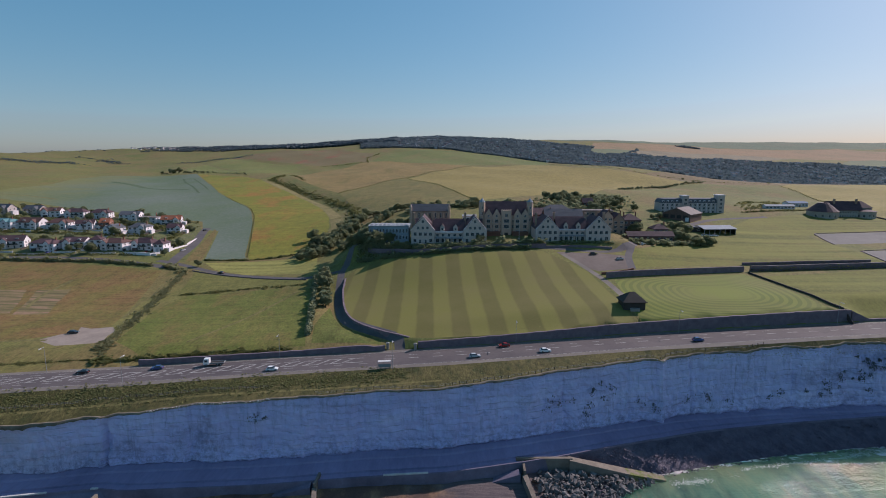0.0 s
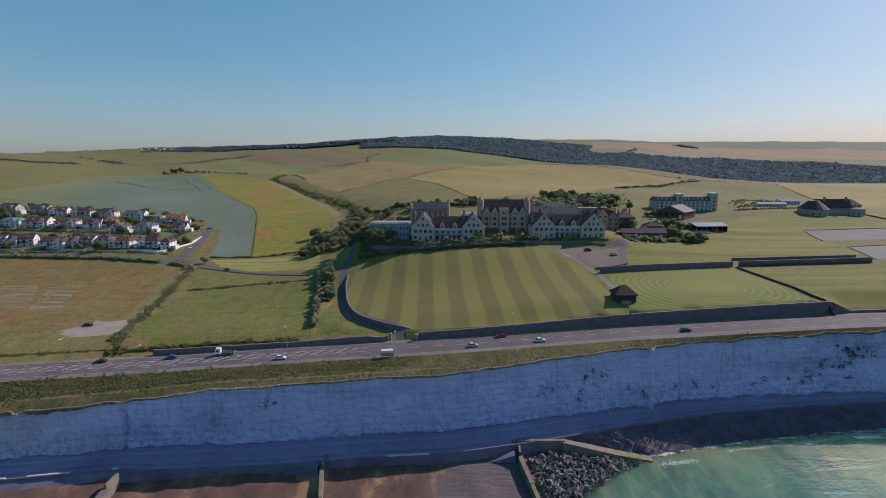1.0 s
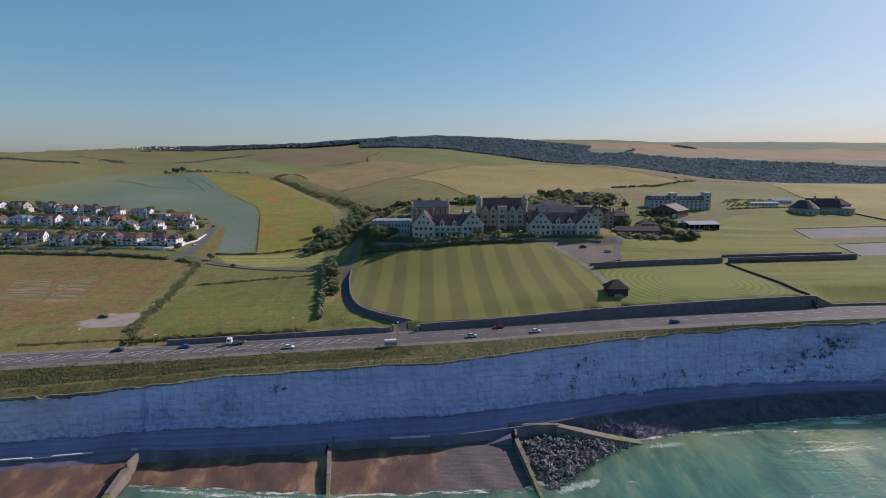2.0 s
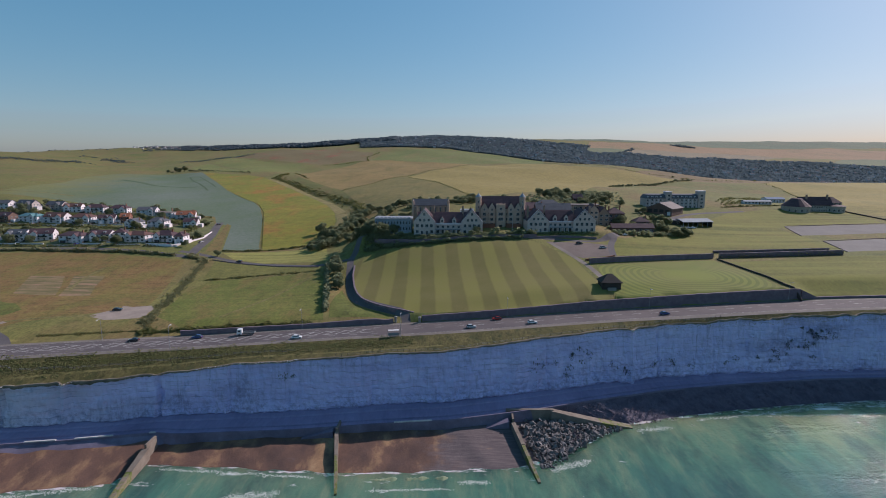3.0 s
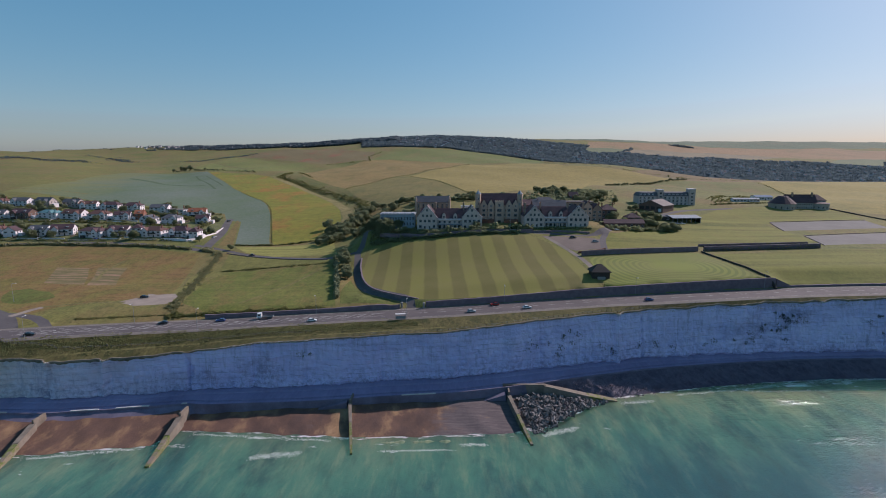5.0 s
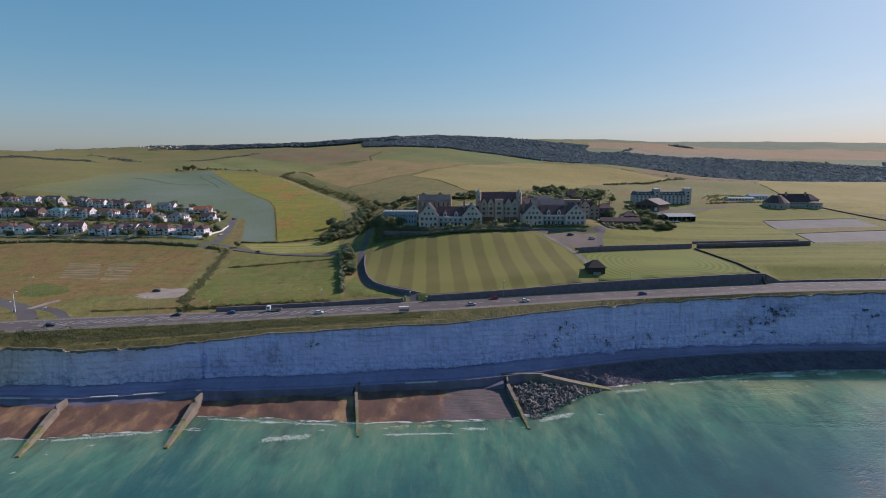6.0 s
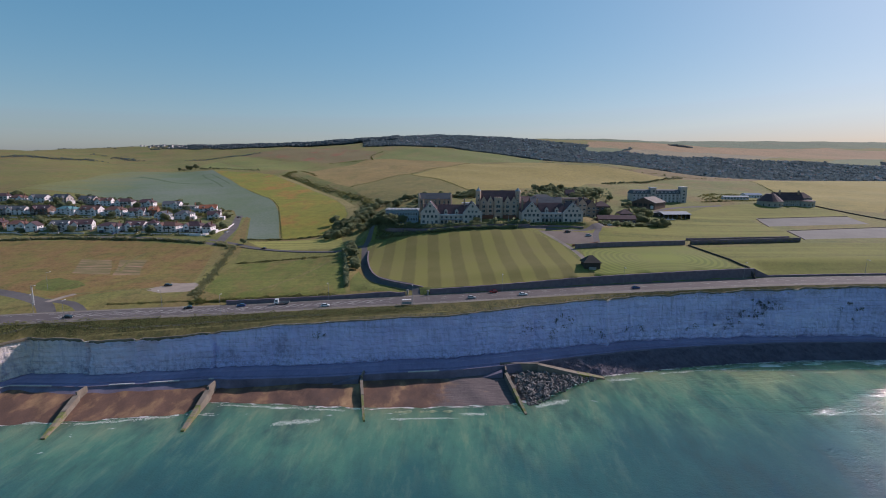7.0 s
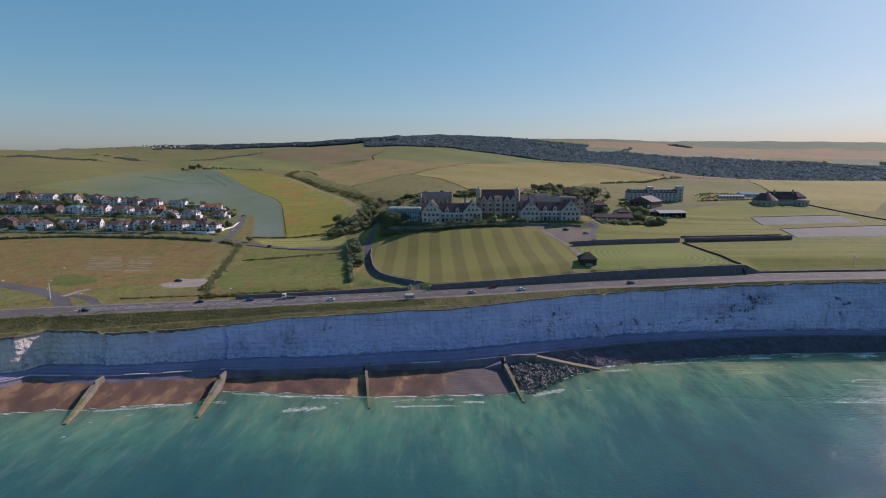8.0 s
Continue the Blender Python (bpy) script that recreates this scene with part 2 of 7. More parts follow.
def thinning(name, line, reach):
    """Linseed that thins out to rough grass across a line (x at y=0, x per y)."""
    n = Nodes(name, 0.95)
    sep = n.add("ShaderNodeSeparateXYZ")
    n.link(n.place(), sep.inputs[0])
    at = n.math("ADD", n.math("MULTIPLY", sep.outputs[1], line[1]), line[0])
    s = n.math("DIVIDE", n.math("SUBTRACT", sep.outputs[0], at), reach)
    ragged = n.noise(n.scaled(0.02, 0.02, 0), 1.0, 6, 0.65)
    s = n.math("ADD", s, n.math("MULTIPLY", n.math("SUBTRACT", ragged, 0.5), 1.6))
    tuft = n.noise(n.scaled(1, 0.5, 0), 0.35, 5, 0.75)
    dry = n.ramp(tuft, [(0.3, (0.12, 0.125, 0.035)), (0.7, (0.22, 0.205, 0.065))])
    broad = n.noise(n.scaled(1, 0.6, 0), 0.012, 4, 0.6)
    crop = n.mix(n.band(broad, 0.35, 0.65), n.ramp(tuft, [(0.3, (0.07, 0.115, 0.055)), (0.7, (0.12, 0.155, 0.085))]), n.ramp(tuft, [(0.3, (0.1, 0.135, 0.095)), (0.7, (0.155, 0.18, 0.145))]))
    n.bump(tuft, 0.2, 0.4)
    return n.done(n.mix(n.band(s, 0.0, 1.0), dry, crop))


M["linseed"] = M["linseed_fringe"] = thinning("linseed_crop", (-420.0, -0.33), 150.0)
M["pitch"] = mown("striped_pitch", (0.186, 0.178, 0.04), (0.132, 0.123, 0.03), 15.2)
M["ring_field"] = mown("ring_mown_field", (0.185, 0.21, 0.036), (0.135, 0.165, 0.03), 5, (127, 80, 46, 30))


def chalk():
    """Chalk: flint bands, rain streaks, dark weathered blocks and a mottled foot."""
    n = Nodes("chalk", 0.95)
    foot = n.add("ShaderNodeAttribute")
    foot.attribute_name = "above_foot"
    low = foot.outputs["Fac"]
    sep = n.add("ShaderNodeSeparateXYZ")
    n.link(n.place(), sep.inputs[0])
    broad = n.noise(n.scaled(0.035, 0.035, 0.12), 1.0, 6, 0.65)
    # The blue-violet of skylit shade is put into the base colour.
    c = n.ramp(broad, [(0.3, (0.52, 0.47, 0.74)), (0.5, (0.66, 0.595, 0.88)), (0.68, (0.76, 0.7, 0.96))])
    # Cream of sunlit chalk, painted in towards the western headland.
    sunlit_west = n.math("ADD", sep.outputs[0], n.math("MULTIPLY", n.math("SUBTRACT", broad, 0.5), 90.0))
    c = n.mix(n.band(sunlit_west, -110.0, -190.0), c, n.ramp(broad, [(0.3, (0.62, 0.53, 0.48)), (0.68, (0.84, 0.74, 0.66))]))
    wave = n.noise(n.scaled(0.02, 0.02, 0.1), 1.0, 4, 0.6)
    band = n.math("ADD", n.math("MULTIPLY", sep.outputs[2], 0.48), n.math("MULTIPLY", wave, 2.6))
    band = n.math("ABSOLUTE", n.math("SUBTRACT", n.math("FRACT", band), 0.5))
    broken = n.noise(n.scaled(0.16, 0.16, 0.7), 1.0, 5, 0.7)
    line = n.math("MULTIPLY", n.band(band, 0.1, 0.015), n.band(broken, 0.42, 0.6))
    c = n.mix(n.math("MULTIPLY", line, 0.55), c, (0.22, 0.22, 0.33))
    streak = n.noise(n.scaled(0.55, 0.55, 0.045), 1.0, 7, 0.72)
    where = n.noise(n.scaled(0.03, 0.03, 0.05), 1.0, 3, 0.6)
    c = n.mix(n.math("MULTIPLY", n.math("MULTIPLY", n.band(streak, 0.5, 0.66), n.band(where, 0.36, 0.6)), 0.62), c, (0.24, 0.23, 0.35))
    crumb = n.noise(n.scaled(0.5, 0.5, 0.55), 1.0, 8, 0.78)
    c = n.mix(n.math("MULTIPLY", n.band(crumb, 0.48, 0.34), 0.35), c, (0.68, 0.69, 0.86))
    blocks = n.noise(n.scaled(0.07, 0.07, 0.1), 1.0, 7, 0.72)
    dark = n.math("MULTIPLY", n.band(blocks, 0.53, 0.66), n.band(crumb, 0.36, 0.56))
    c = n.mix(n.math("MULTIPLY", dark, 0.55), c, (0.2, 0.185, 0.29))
    # Dark mottling, stronger towards the foot.
    foot_mottle = n.math("MULTIPLY", n.band(low, 10.0, 0.5), n.band(crumb, 0.47, 0.6))
    c = n.mix(n.math("MULTIPLY", foot_mottle, 0.62), c, (0.17, 0.155, 0.26))
    flint = n.noise(n.scaled(0.8, 0.8, 1.0), 1.0, 5, 0.75)
    c = n.mix(n.math("MULTIPLY", n.band(flint, 0.64, 0.72), n.band(where, 0.42, 0.55)), c, (0.07, 0.07, 0.11))
    n.bump(n.math("ADD", crumb, n.math("MULTIPLY", streak, 0.7)), 0.9, 0.9)
    return n.done(c)


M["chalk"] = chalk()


def shingle():
    """Brown shingle with pale sandy bars, grey pebbles to the east."""
    n = Nodes("shingle_beach", 0.9)
    sep = n.add("ShaderNodeSeparateXYZ")
    n.link(n.place(), sep.inputs[0])
    bank = n.noise(n.scaled(0.085, 0.05, 0, 0.5), 1.0, 5, 0.6)
    c = n.ramp(bank, [(0.38, (0.11, 0.07, 0.058)), (0.51, (0.165, 0.098, 0.07)), (0.61, (0.35, 0.215, 0.115)), (0.74, (0.5, 0.33, 0.18))])
    c = n.mix(n.math("MULTIPLY", n.band(sep.outputs[0], -58.0, -80.0), 0.3), c, (0.135, 0.075, 0.055))
    grey = n.noise(n.scaled(0.05, 0.09, 0), 1.0, 5, 0.65)
    east = n.math("ADD", n.math("MULTIPLY", n.math("SUBTRACT", grey, 0.5), 2.4), n.band(sep.outputs[0], -24.0, 6.0))
    ripple = n.noise(n.scaled(0.12, 1.1, 0, 0.15), 1.0, 5, 0.7)
    pebble = n.ramp(ripple, [(0.35, (0.105, 0.085, 0.09)), (0.65, (0.19, 0.155, 0.15))])
    # Beyond the rocks, skylight and glare are painted in as paler, bluer pebbles.
    pebble = n.mix(n.band(sep.outputs[0], 55.0, 85.0), pebble, n.ramp(ripple, [(0.35, (0.27, 0.235, 0.265)), (0.65, (0.4, 0.355, 0.39))]))
    c = n.mix(n.band(east, 0.35, 0.75), c, pebble)
    grain = n.noise(n.scaled(1, 1, 1), 2.2, 5, 0.8)
    c = n.mix(n.band(grain, 0.3, 0.7), n.mix(0.35, c, (0.0, 0.0, 0.0)), c)
    n.bump(grain, 0.7, 0.25)
    return n.done(c)


M["shingle"] = shingle()


def sea_water():
    n = Nodes("sea_water", 0.12)
    n.bsdf.inputs["Specular IOR Level"].default_value = 0.5
    n.bsdf.inputs["IOR"].default_value = 1.33
    off = n.add("ShaderNodeAttribute")
    off.attribute_name = "offshore"
    d = off.outputs["Fac"]
    cloud = n.noise(n.scaled(0.024, 0.013, 0, -0.35), 1.0, 6, 0.62)
    sep = n.add("ShaderNodeSeparateXYZ")
    n.link(n.place(), sep.inputs[0])
    # Pale inshore tone reaches further out eastward, painting in sunlight the cliff blocks.
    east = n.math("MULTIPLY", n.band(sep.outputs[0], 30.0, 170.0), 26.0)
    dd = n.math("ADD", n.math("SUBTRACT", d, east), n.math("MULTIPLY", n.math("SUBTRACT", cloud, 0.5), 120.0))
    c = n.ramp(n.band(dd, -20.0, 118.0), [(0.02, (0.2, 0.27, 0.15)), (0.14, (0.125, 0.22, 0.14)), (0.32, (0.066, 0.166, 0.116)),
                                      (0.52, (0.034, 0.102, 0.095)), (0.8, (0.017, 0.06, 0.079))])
    silt = n.noise(n.scaled(0.16, 0.03, 0, -0.3), 1.0, 7, 0.72)
    near = n.band(d, 60.0, 5.0)
    c = n.mix(n.math("MULTIPLY", n.math("MULTIPLY", n.band(silt, 0.5, 0.72), near), 0.7), c, (0.25, 0.29, 0.17))
    weed = n.noise(n.scaled(0.036, 0.016, 0, -0.4), 1.0, 7, 0.7)
    c = n.mix(n.math("MULTIPLY", n.band(weed, 0.51, 0.65), 0.68), c, (0.028, 0.07, 0.07))
    drift = n.noise(n.scaled(0.1, 0.026, 0, -0.55), 1.0, 8, 0.72)
    c = n.mix(n.math("MULTIPLY", n.band(drift, 0.5, 0.7), 0.5), c, (0.032, 0.062, 0.055))
    c = n.mix(n.math("MULTIPLY", n.math("MULTIPLY", n.band(drift, 0.46, 0.34), n.band(d, 90.0, 10.0)), 0.4), c, (0.2, 0.27, 0.16))
    foam = n.noise(n.scaled(0.16, 0.7, 0), 1.0, 6, 0.7)
    edge = n.math("ADD", foam, n.math("MULTIPLY", n.band(d, 4.0, 0.0), 0.26))
    crest = n.noise(n.scaled(0.055, 0.15, 0, 0.12), 1.0, 9, 0.68)
    edge = n.math("MAXIMUM", edge, n.math("ADD", crest, n.math("MULTIPLY", n.band(d, 45.0, 4.0), 0.105)))
    surf = n.math("MULTIPLY", n.band(sep.outputs[0], 110.0, 220.0), n.band(d, 16.0, 5.0))
    edge = n.math("ADD", edge, n.math("MULTIPLY", surf, 0.09))
    c = n.mix(n.band(edge, 0.72, 0.8), c, (0.72, 0.75, 0.74))
    n.link(n.math("ADD", n.math("MULTIPLY", n.band(edge, 0.72, 0.8), 0.6), 0.06), n.bsdf.inputs["Roughness"])
    swell = n.noise(n.scaled(0.12, 0.3, 0, 0.2), 1.0, 3, 0.5)
    chop = n.noise(n.scaled(0.55, 0.8, 0), 1.0, 1.5, 0.6)
    ripple = n.noise(n.scaled(1.5, 1.9, 0, 0.6), 1.0, 1.0, 0.5)
    row = n.noise(n.scaled(0.012, 0.085, 0, 0.1), 1.0, 3, 0.6)
    rows = n.math("MAXIMUM", n.band(row, 0.53, 0.62), n.band(d, 14.0, 4.0))
    rough_water = n.math("MULTIPLY", n.band(sep.outputs[0], 70.0, 190.0), n.math("ADD", n.math("MULTIPLY", rows, 5.5), 1.0))
    rough_water = n.math("MULTIPLY", rough_water, n.math("ADD", n.math("MULTIPLY", n.band(d, 75.0, 20.0), 0.7), 0.3))
    chop = n.math("MULTIPLY", chop, n.math("ADD", n.math("MULTIPLY", rough_water, 1.0), 1.0))
    ripple = n.math("MULTIPLY", ripple, n.math("ADD", n.math("MULTIPLY", rough_water, 0.15), 1.0))
    n.bump(n.math("ADD", n.math("MULTIPLY", swell, 1.0), n.math("ADD", n.math("MULTIPLY", chop, 0.8), n.math("MULTIPLY", ripple, 0.6))), 1.0, 0.17)
    n.bsdf.subsurface_method = "BURLEY"
    n.bsdf.inputs["Subsurface Weight"].default_value = 0.9
    n.bsdf.inputs["Subsurface Radius"].default_value = (0.5, 1.0, 0.9)
    n.bsdf.inputs["Subsurface Scale"].default_value = 25.0
    return n.done(c)


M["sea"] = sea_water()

# ---- the land ----
# the lie of the land: spot heights by distance inland (rows) and by bearing (columns)
INLAND = [20, 50, 95, 150, 205, 300, 450, 600, 800, 1000, 1400, 2000, 2700, 3400]
BEARING = [-0.9, -0.6, -0.3, 0.0, 0.3, 0.6, 0.9]
HEIGHTS = [
    [28, 29, 30, 34, 37, 39, 39.7],
    [29, 29, 30, 35, 39.4, 40.4, 41.2],
    [29, 28, 31, 38.5, 42.7, 43.3, 44.2],
    [31, 30, 34, 50.5, 50, 46.5, 48],
    [35, 36, 34.5, 55.5, 55, 50, 51],
    [52, 43, 41, 63, 62, 60, 59],
    [67, 57, 50, 70, 69, 61, 63],
    [77, 65, 61, 74, 67, 67, 67],
    [87, 72, 75, 82, 90, 64, 61],
    [99, 79, 83, 94, 90, 49, 47],
    [126, 98, 118, 132, 104, 56, 51],
    [124, 150, 160, 196, 150, 94, 87],
    [122, 148, 178, 200, 214, 150, 141],
    [120, 140, 170, 190, 222, 233, 225],
]
ROAD_X = [-520, -260, -160, -110, -50, 0, 80, 170, 310, 800]
ROAD_Z = [27, 26.5, 26.5, 26.5, 28.3, 30, 33.1, 35.3, 37.8, 40]
ROAD_Y = [-62, -13, 9, 17.5, 25, 29.5, 39, 48.8, 52, 53]
GULLY = [(-318, 762), (-261, 668), (-193, 550), (-150, 478), (-120, 412), (-98, 350), (-88, 290)]
SPURS = [(-163.9, 1.6), (-141.8, 1.8), (-110.8, 0.9), (78.7, 1.5), (143, 0.9), (183, 1.6), (10, 0.6), (97, 0.7)]     # noses of chalk on the cliff edge
EDGE_X = [-420, -260, -215, -198, -190.5, -158, -135, -110, -80, -55, -28, 0, 28, 58, 92, 125, 166, 207, 244, 263, 700]
EDGE_Y = [-86, -45, -29, -23, -13.5, -13.5, -10, -5, -2, 0, 3, 5, 11, 20, 29, 34, 37.8, 39.8, 40.8, 41.5, 43]
EDGE_Z = [21, 21, 21, 21.5, 22, 20.8, 21, 22, 25, 26, 27.2, 28, 30, 30.9, 31.4, 32.3, 33.5, 34.7, 35, 35, 36]



def smooth(a, b, v):
    t = np.clip((v - a) / (b - a), 0, 1)
    return t * t * (3 - 2 * t)


def hermite(xs, ys, v):
    """A smooth curve through knots; ys may hold rows."""
    xs, ys = np.asarray(xs, float), np.asarray(ys, float)
    v = np.clip(v, xs[0], xs[-1])
    m = np.gradient(ys, xs, axis=0)
    i = np.clip(np.searchsorted(xs, v) - 1, 0, len(xs) - 2)
    h = xs[i + 1] - xs[i]
    t = (v - xs[i]) / h
    if ys.ndim > 1:
        h, t = h[..., None], t[..., None]
    return ((1 + 2 * t) * (1 - t) ** 2 * ys[i] + t * (1 - t) ** 2 * h * m[i]
            + t * t * (3 - 2 * t) * ys[i + 1] + t * t * (t - 1) * h * m[i + 1])


def road_mid(x):
    return hermite(ROAD_X, ROAD_Y, x)


WALL_X = [-16, -7.5, 1.5, 24, 47, 66, 80, 116, 147, 172]     # top of the retaining wall beside the road
WALL_Z = [31.9, 32.4, 32.85, 34.0, 35.4, 36.7, 37.4, 38.8, 39.8, 40.5]


def wall_top(x):
    low = np.interp(x, ROAD_X, ROAD_Z) + 1.0
    return low + (np.interp(x, WALL_X, WALL_Z) - low) * smooth(181, 171, x)


LANE_WALL = [(-16, 43.5), (-24, 47), (-31, 53), (-38, 60), (-44, 68), (-48.5, 78), (-52.5, 91), (-57, 112), (-59, 129)]


def lane_drop(x, y):
    """How far the sunken lane west of the pitch lies below the turf beside it."""
    best, gap, run = np.full(len(x), 1e9), np.zeros(len(x)), np.zeros(len(x))
    done = 0.0
    for (ax, ay), (bx, by) in zip(LANE_WALL, LANE_WALL[1:]):
        l = math.hypot(bx - ax, by - ay)
        f = np.clip(((x - ax) * (bx - ax) + (y - ay) * (by - ay)) / l ** 2, 0, 1)
        d = np.hypot(x - ax - f * (bx - ax), y - ay - f * (by - ay))
        side = np.where((bx - ax) * (y - ay) - (by - ay) * (x - ax) > 0, -d, d)
        gap, run = np.where(d < best, -side, gap), np.where(d < best, done + f * l, run)
        best = np.minimum(best, d)
        done += l
    return 2.3 * smooth(0.1, 0.4, gap) * smooth(13, 5, gap) * smooth(0, 9, run) * smooth(done, done - 16, run)


def land(x, y):
    """Height of the ground inland of the cliff."""
    x, y = np.atleast_1d(np.asarray(x, float)), np.atleast_1d(np.asarray(y, float))
    rows = hermite(INLAND, HEIGHTS, y)
    u = np.clip(x / (np.maximum(y, 0) + 160), -0.9, 0.9)
    b = np.array(BEARING)
    m = np.gradient(rows, b, axis=1)
    i = np.clip(np.searchsorted(b, u) - 1, 0, 5)
    k = np.arange(len(u))
    t = (u - b[i]) / 0.3
    z = ((1 + 2 * t) * (1 - t) ** 2 * rows[k, i] + t * (1 - t) ** 2 * 0.3 * m[k, i]
         + t * t * (3 - 2 * t) * rows[k, i + 1] + t * t * (t - 1) * 0.3 * m[k, i + 1])
    level = smooth(-72, -58, x) * smooth(120, 106, x) * smooth(150, 159, y) * smooth(260, 215, y)
    z = z + (np.maximum(z, 52.8 + 0.018 * x + 0.05 * (y - 160)) - z) * level
    for (ax, ay), (bx, by) in zip(GULLY, GULLY[1:]):     # a dry valley with a steep eastern side
        f = ((x - ax) * (bx - ax) + (y - ay) * (by - ay)) / ((bx - ax) ** 2 + (by - ay) ** 2)
        side = ((x - ax) * (by - ay) - (y - ay) * (bx - ax)) / math.hypot(bx - ax, by - ay)
        z = z - np.where((f >= 0) & (f < 1), 4.5 * np.exp(-(side / np.where(side < 0, 9.0, 16.0)) ** 2) * smooth(290, 420, y) * smooth(790, 700, y), 0.0)
    far = np.clip((y - 60) / 900, 0, 1)
    z = z + far * 2.2 * (np.sin(x / 61) * np.sin(y / 83) + 0.6 * np.sin(x / 23 + y / 37)) - lane_drop(x, y)
    mid, zr = road_mid(x), np.interp(x, ROAD_X, ROAD_Z)
    bank = np.interp(x, [-60, -10, 0], [15, 9.5, 5.5])
    top = wall_top(x)
    held = np.where(y < mid + 9.9, zr + (top - zr) * smooth(mid + 9.35, mid + 9.9, y), top + (z - top) * smooth(mid + 9.9, mid + 28, y))
    z = zr + (z - zr) * smooth(mid + 8.5, mid + 9 + bank, y)
    z = z + (held - z) * smooth(-24, -14, x)
    ze, ye = np.interp(x, EDGE_X, EDGE_Z), np.interp(x, EDGE_X, EDGE_Y)
    s = mid - 8.8
    return np.where(y < s, zr + (ze - zr) * np.clip((s - y) / np.maximum(s - ye, 0.5), 0, 1.3) ** 0.8, z)


def prom_height(x):
    return np.interp(x, [-400, -63, 30, 110, 400], [4.8, 4.8, 7.2, 7.0, 7.2])


def edge_line(x):
    """The cliff's edge in plan, with small bites."""
    x = np.asarray(x, float)
    spur = sum(a * np.exp(-((x - c) / 1.5) ** 2) for c, a in SPURS)
    return np.interp(x, EDGE_X, EDGE_Y) - spur + 0.35 * np.sin(x * 0.21) + 0.2 * np.sin(x * 0.53 + 1) + 0.12 * np.sin(x * 1.3 + 2)


def water_line(x):
    return np.interp(x, [-600, -182, -150, -108, -103, -72, -40, 0, 24, 34, 52, 72, 85, 115, 147, 180, 240, 700],
                     [-160, -52, -47.5, -41, -29, -31, -34, -32, -29.5, -27, -13, 1, 4.5, 12, 18, 22.5, 25, 24])


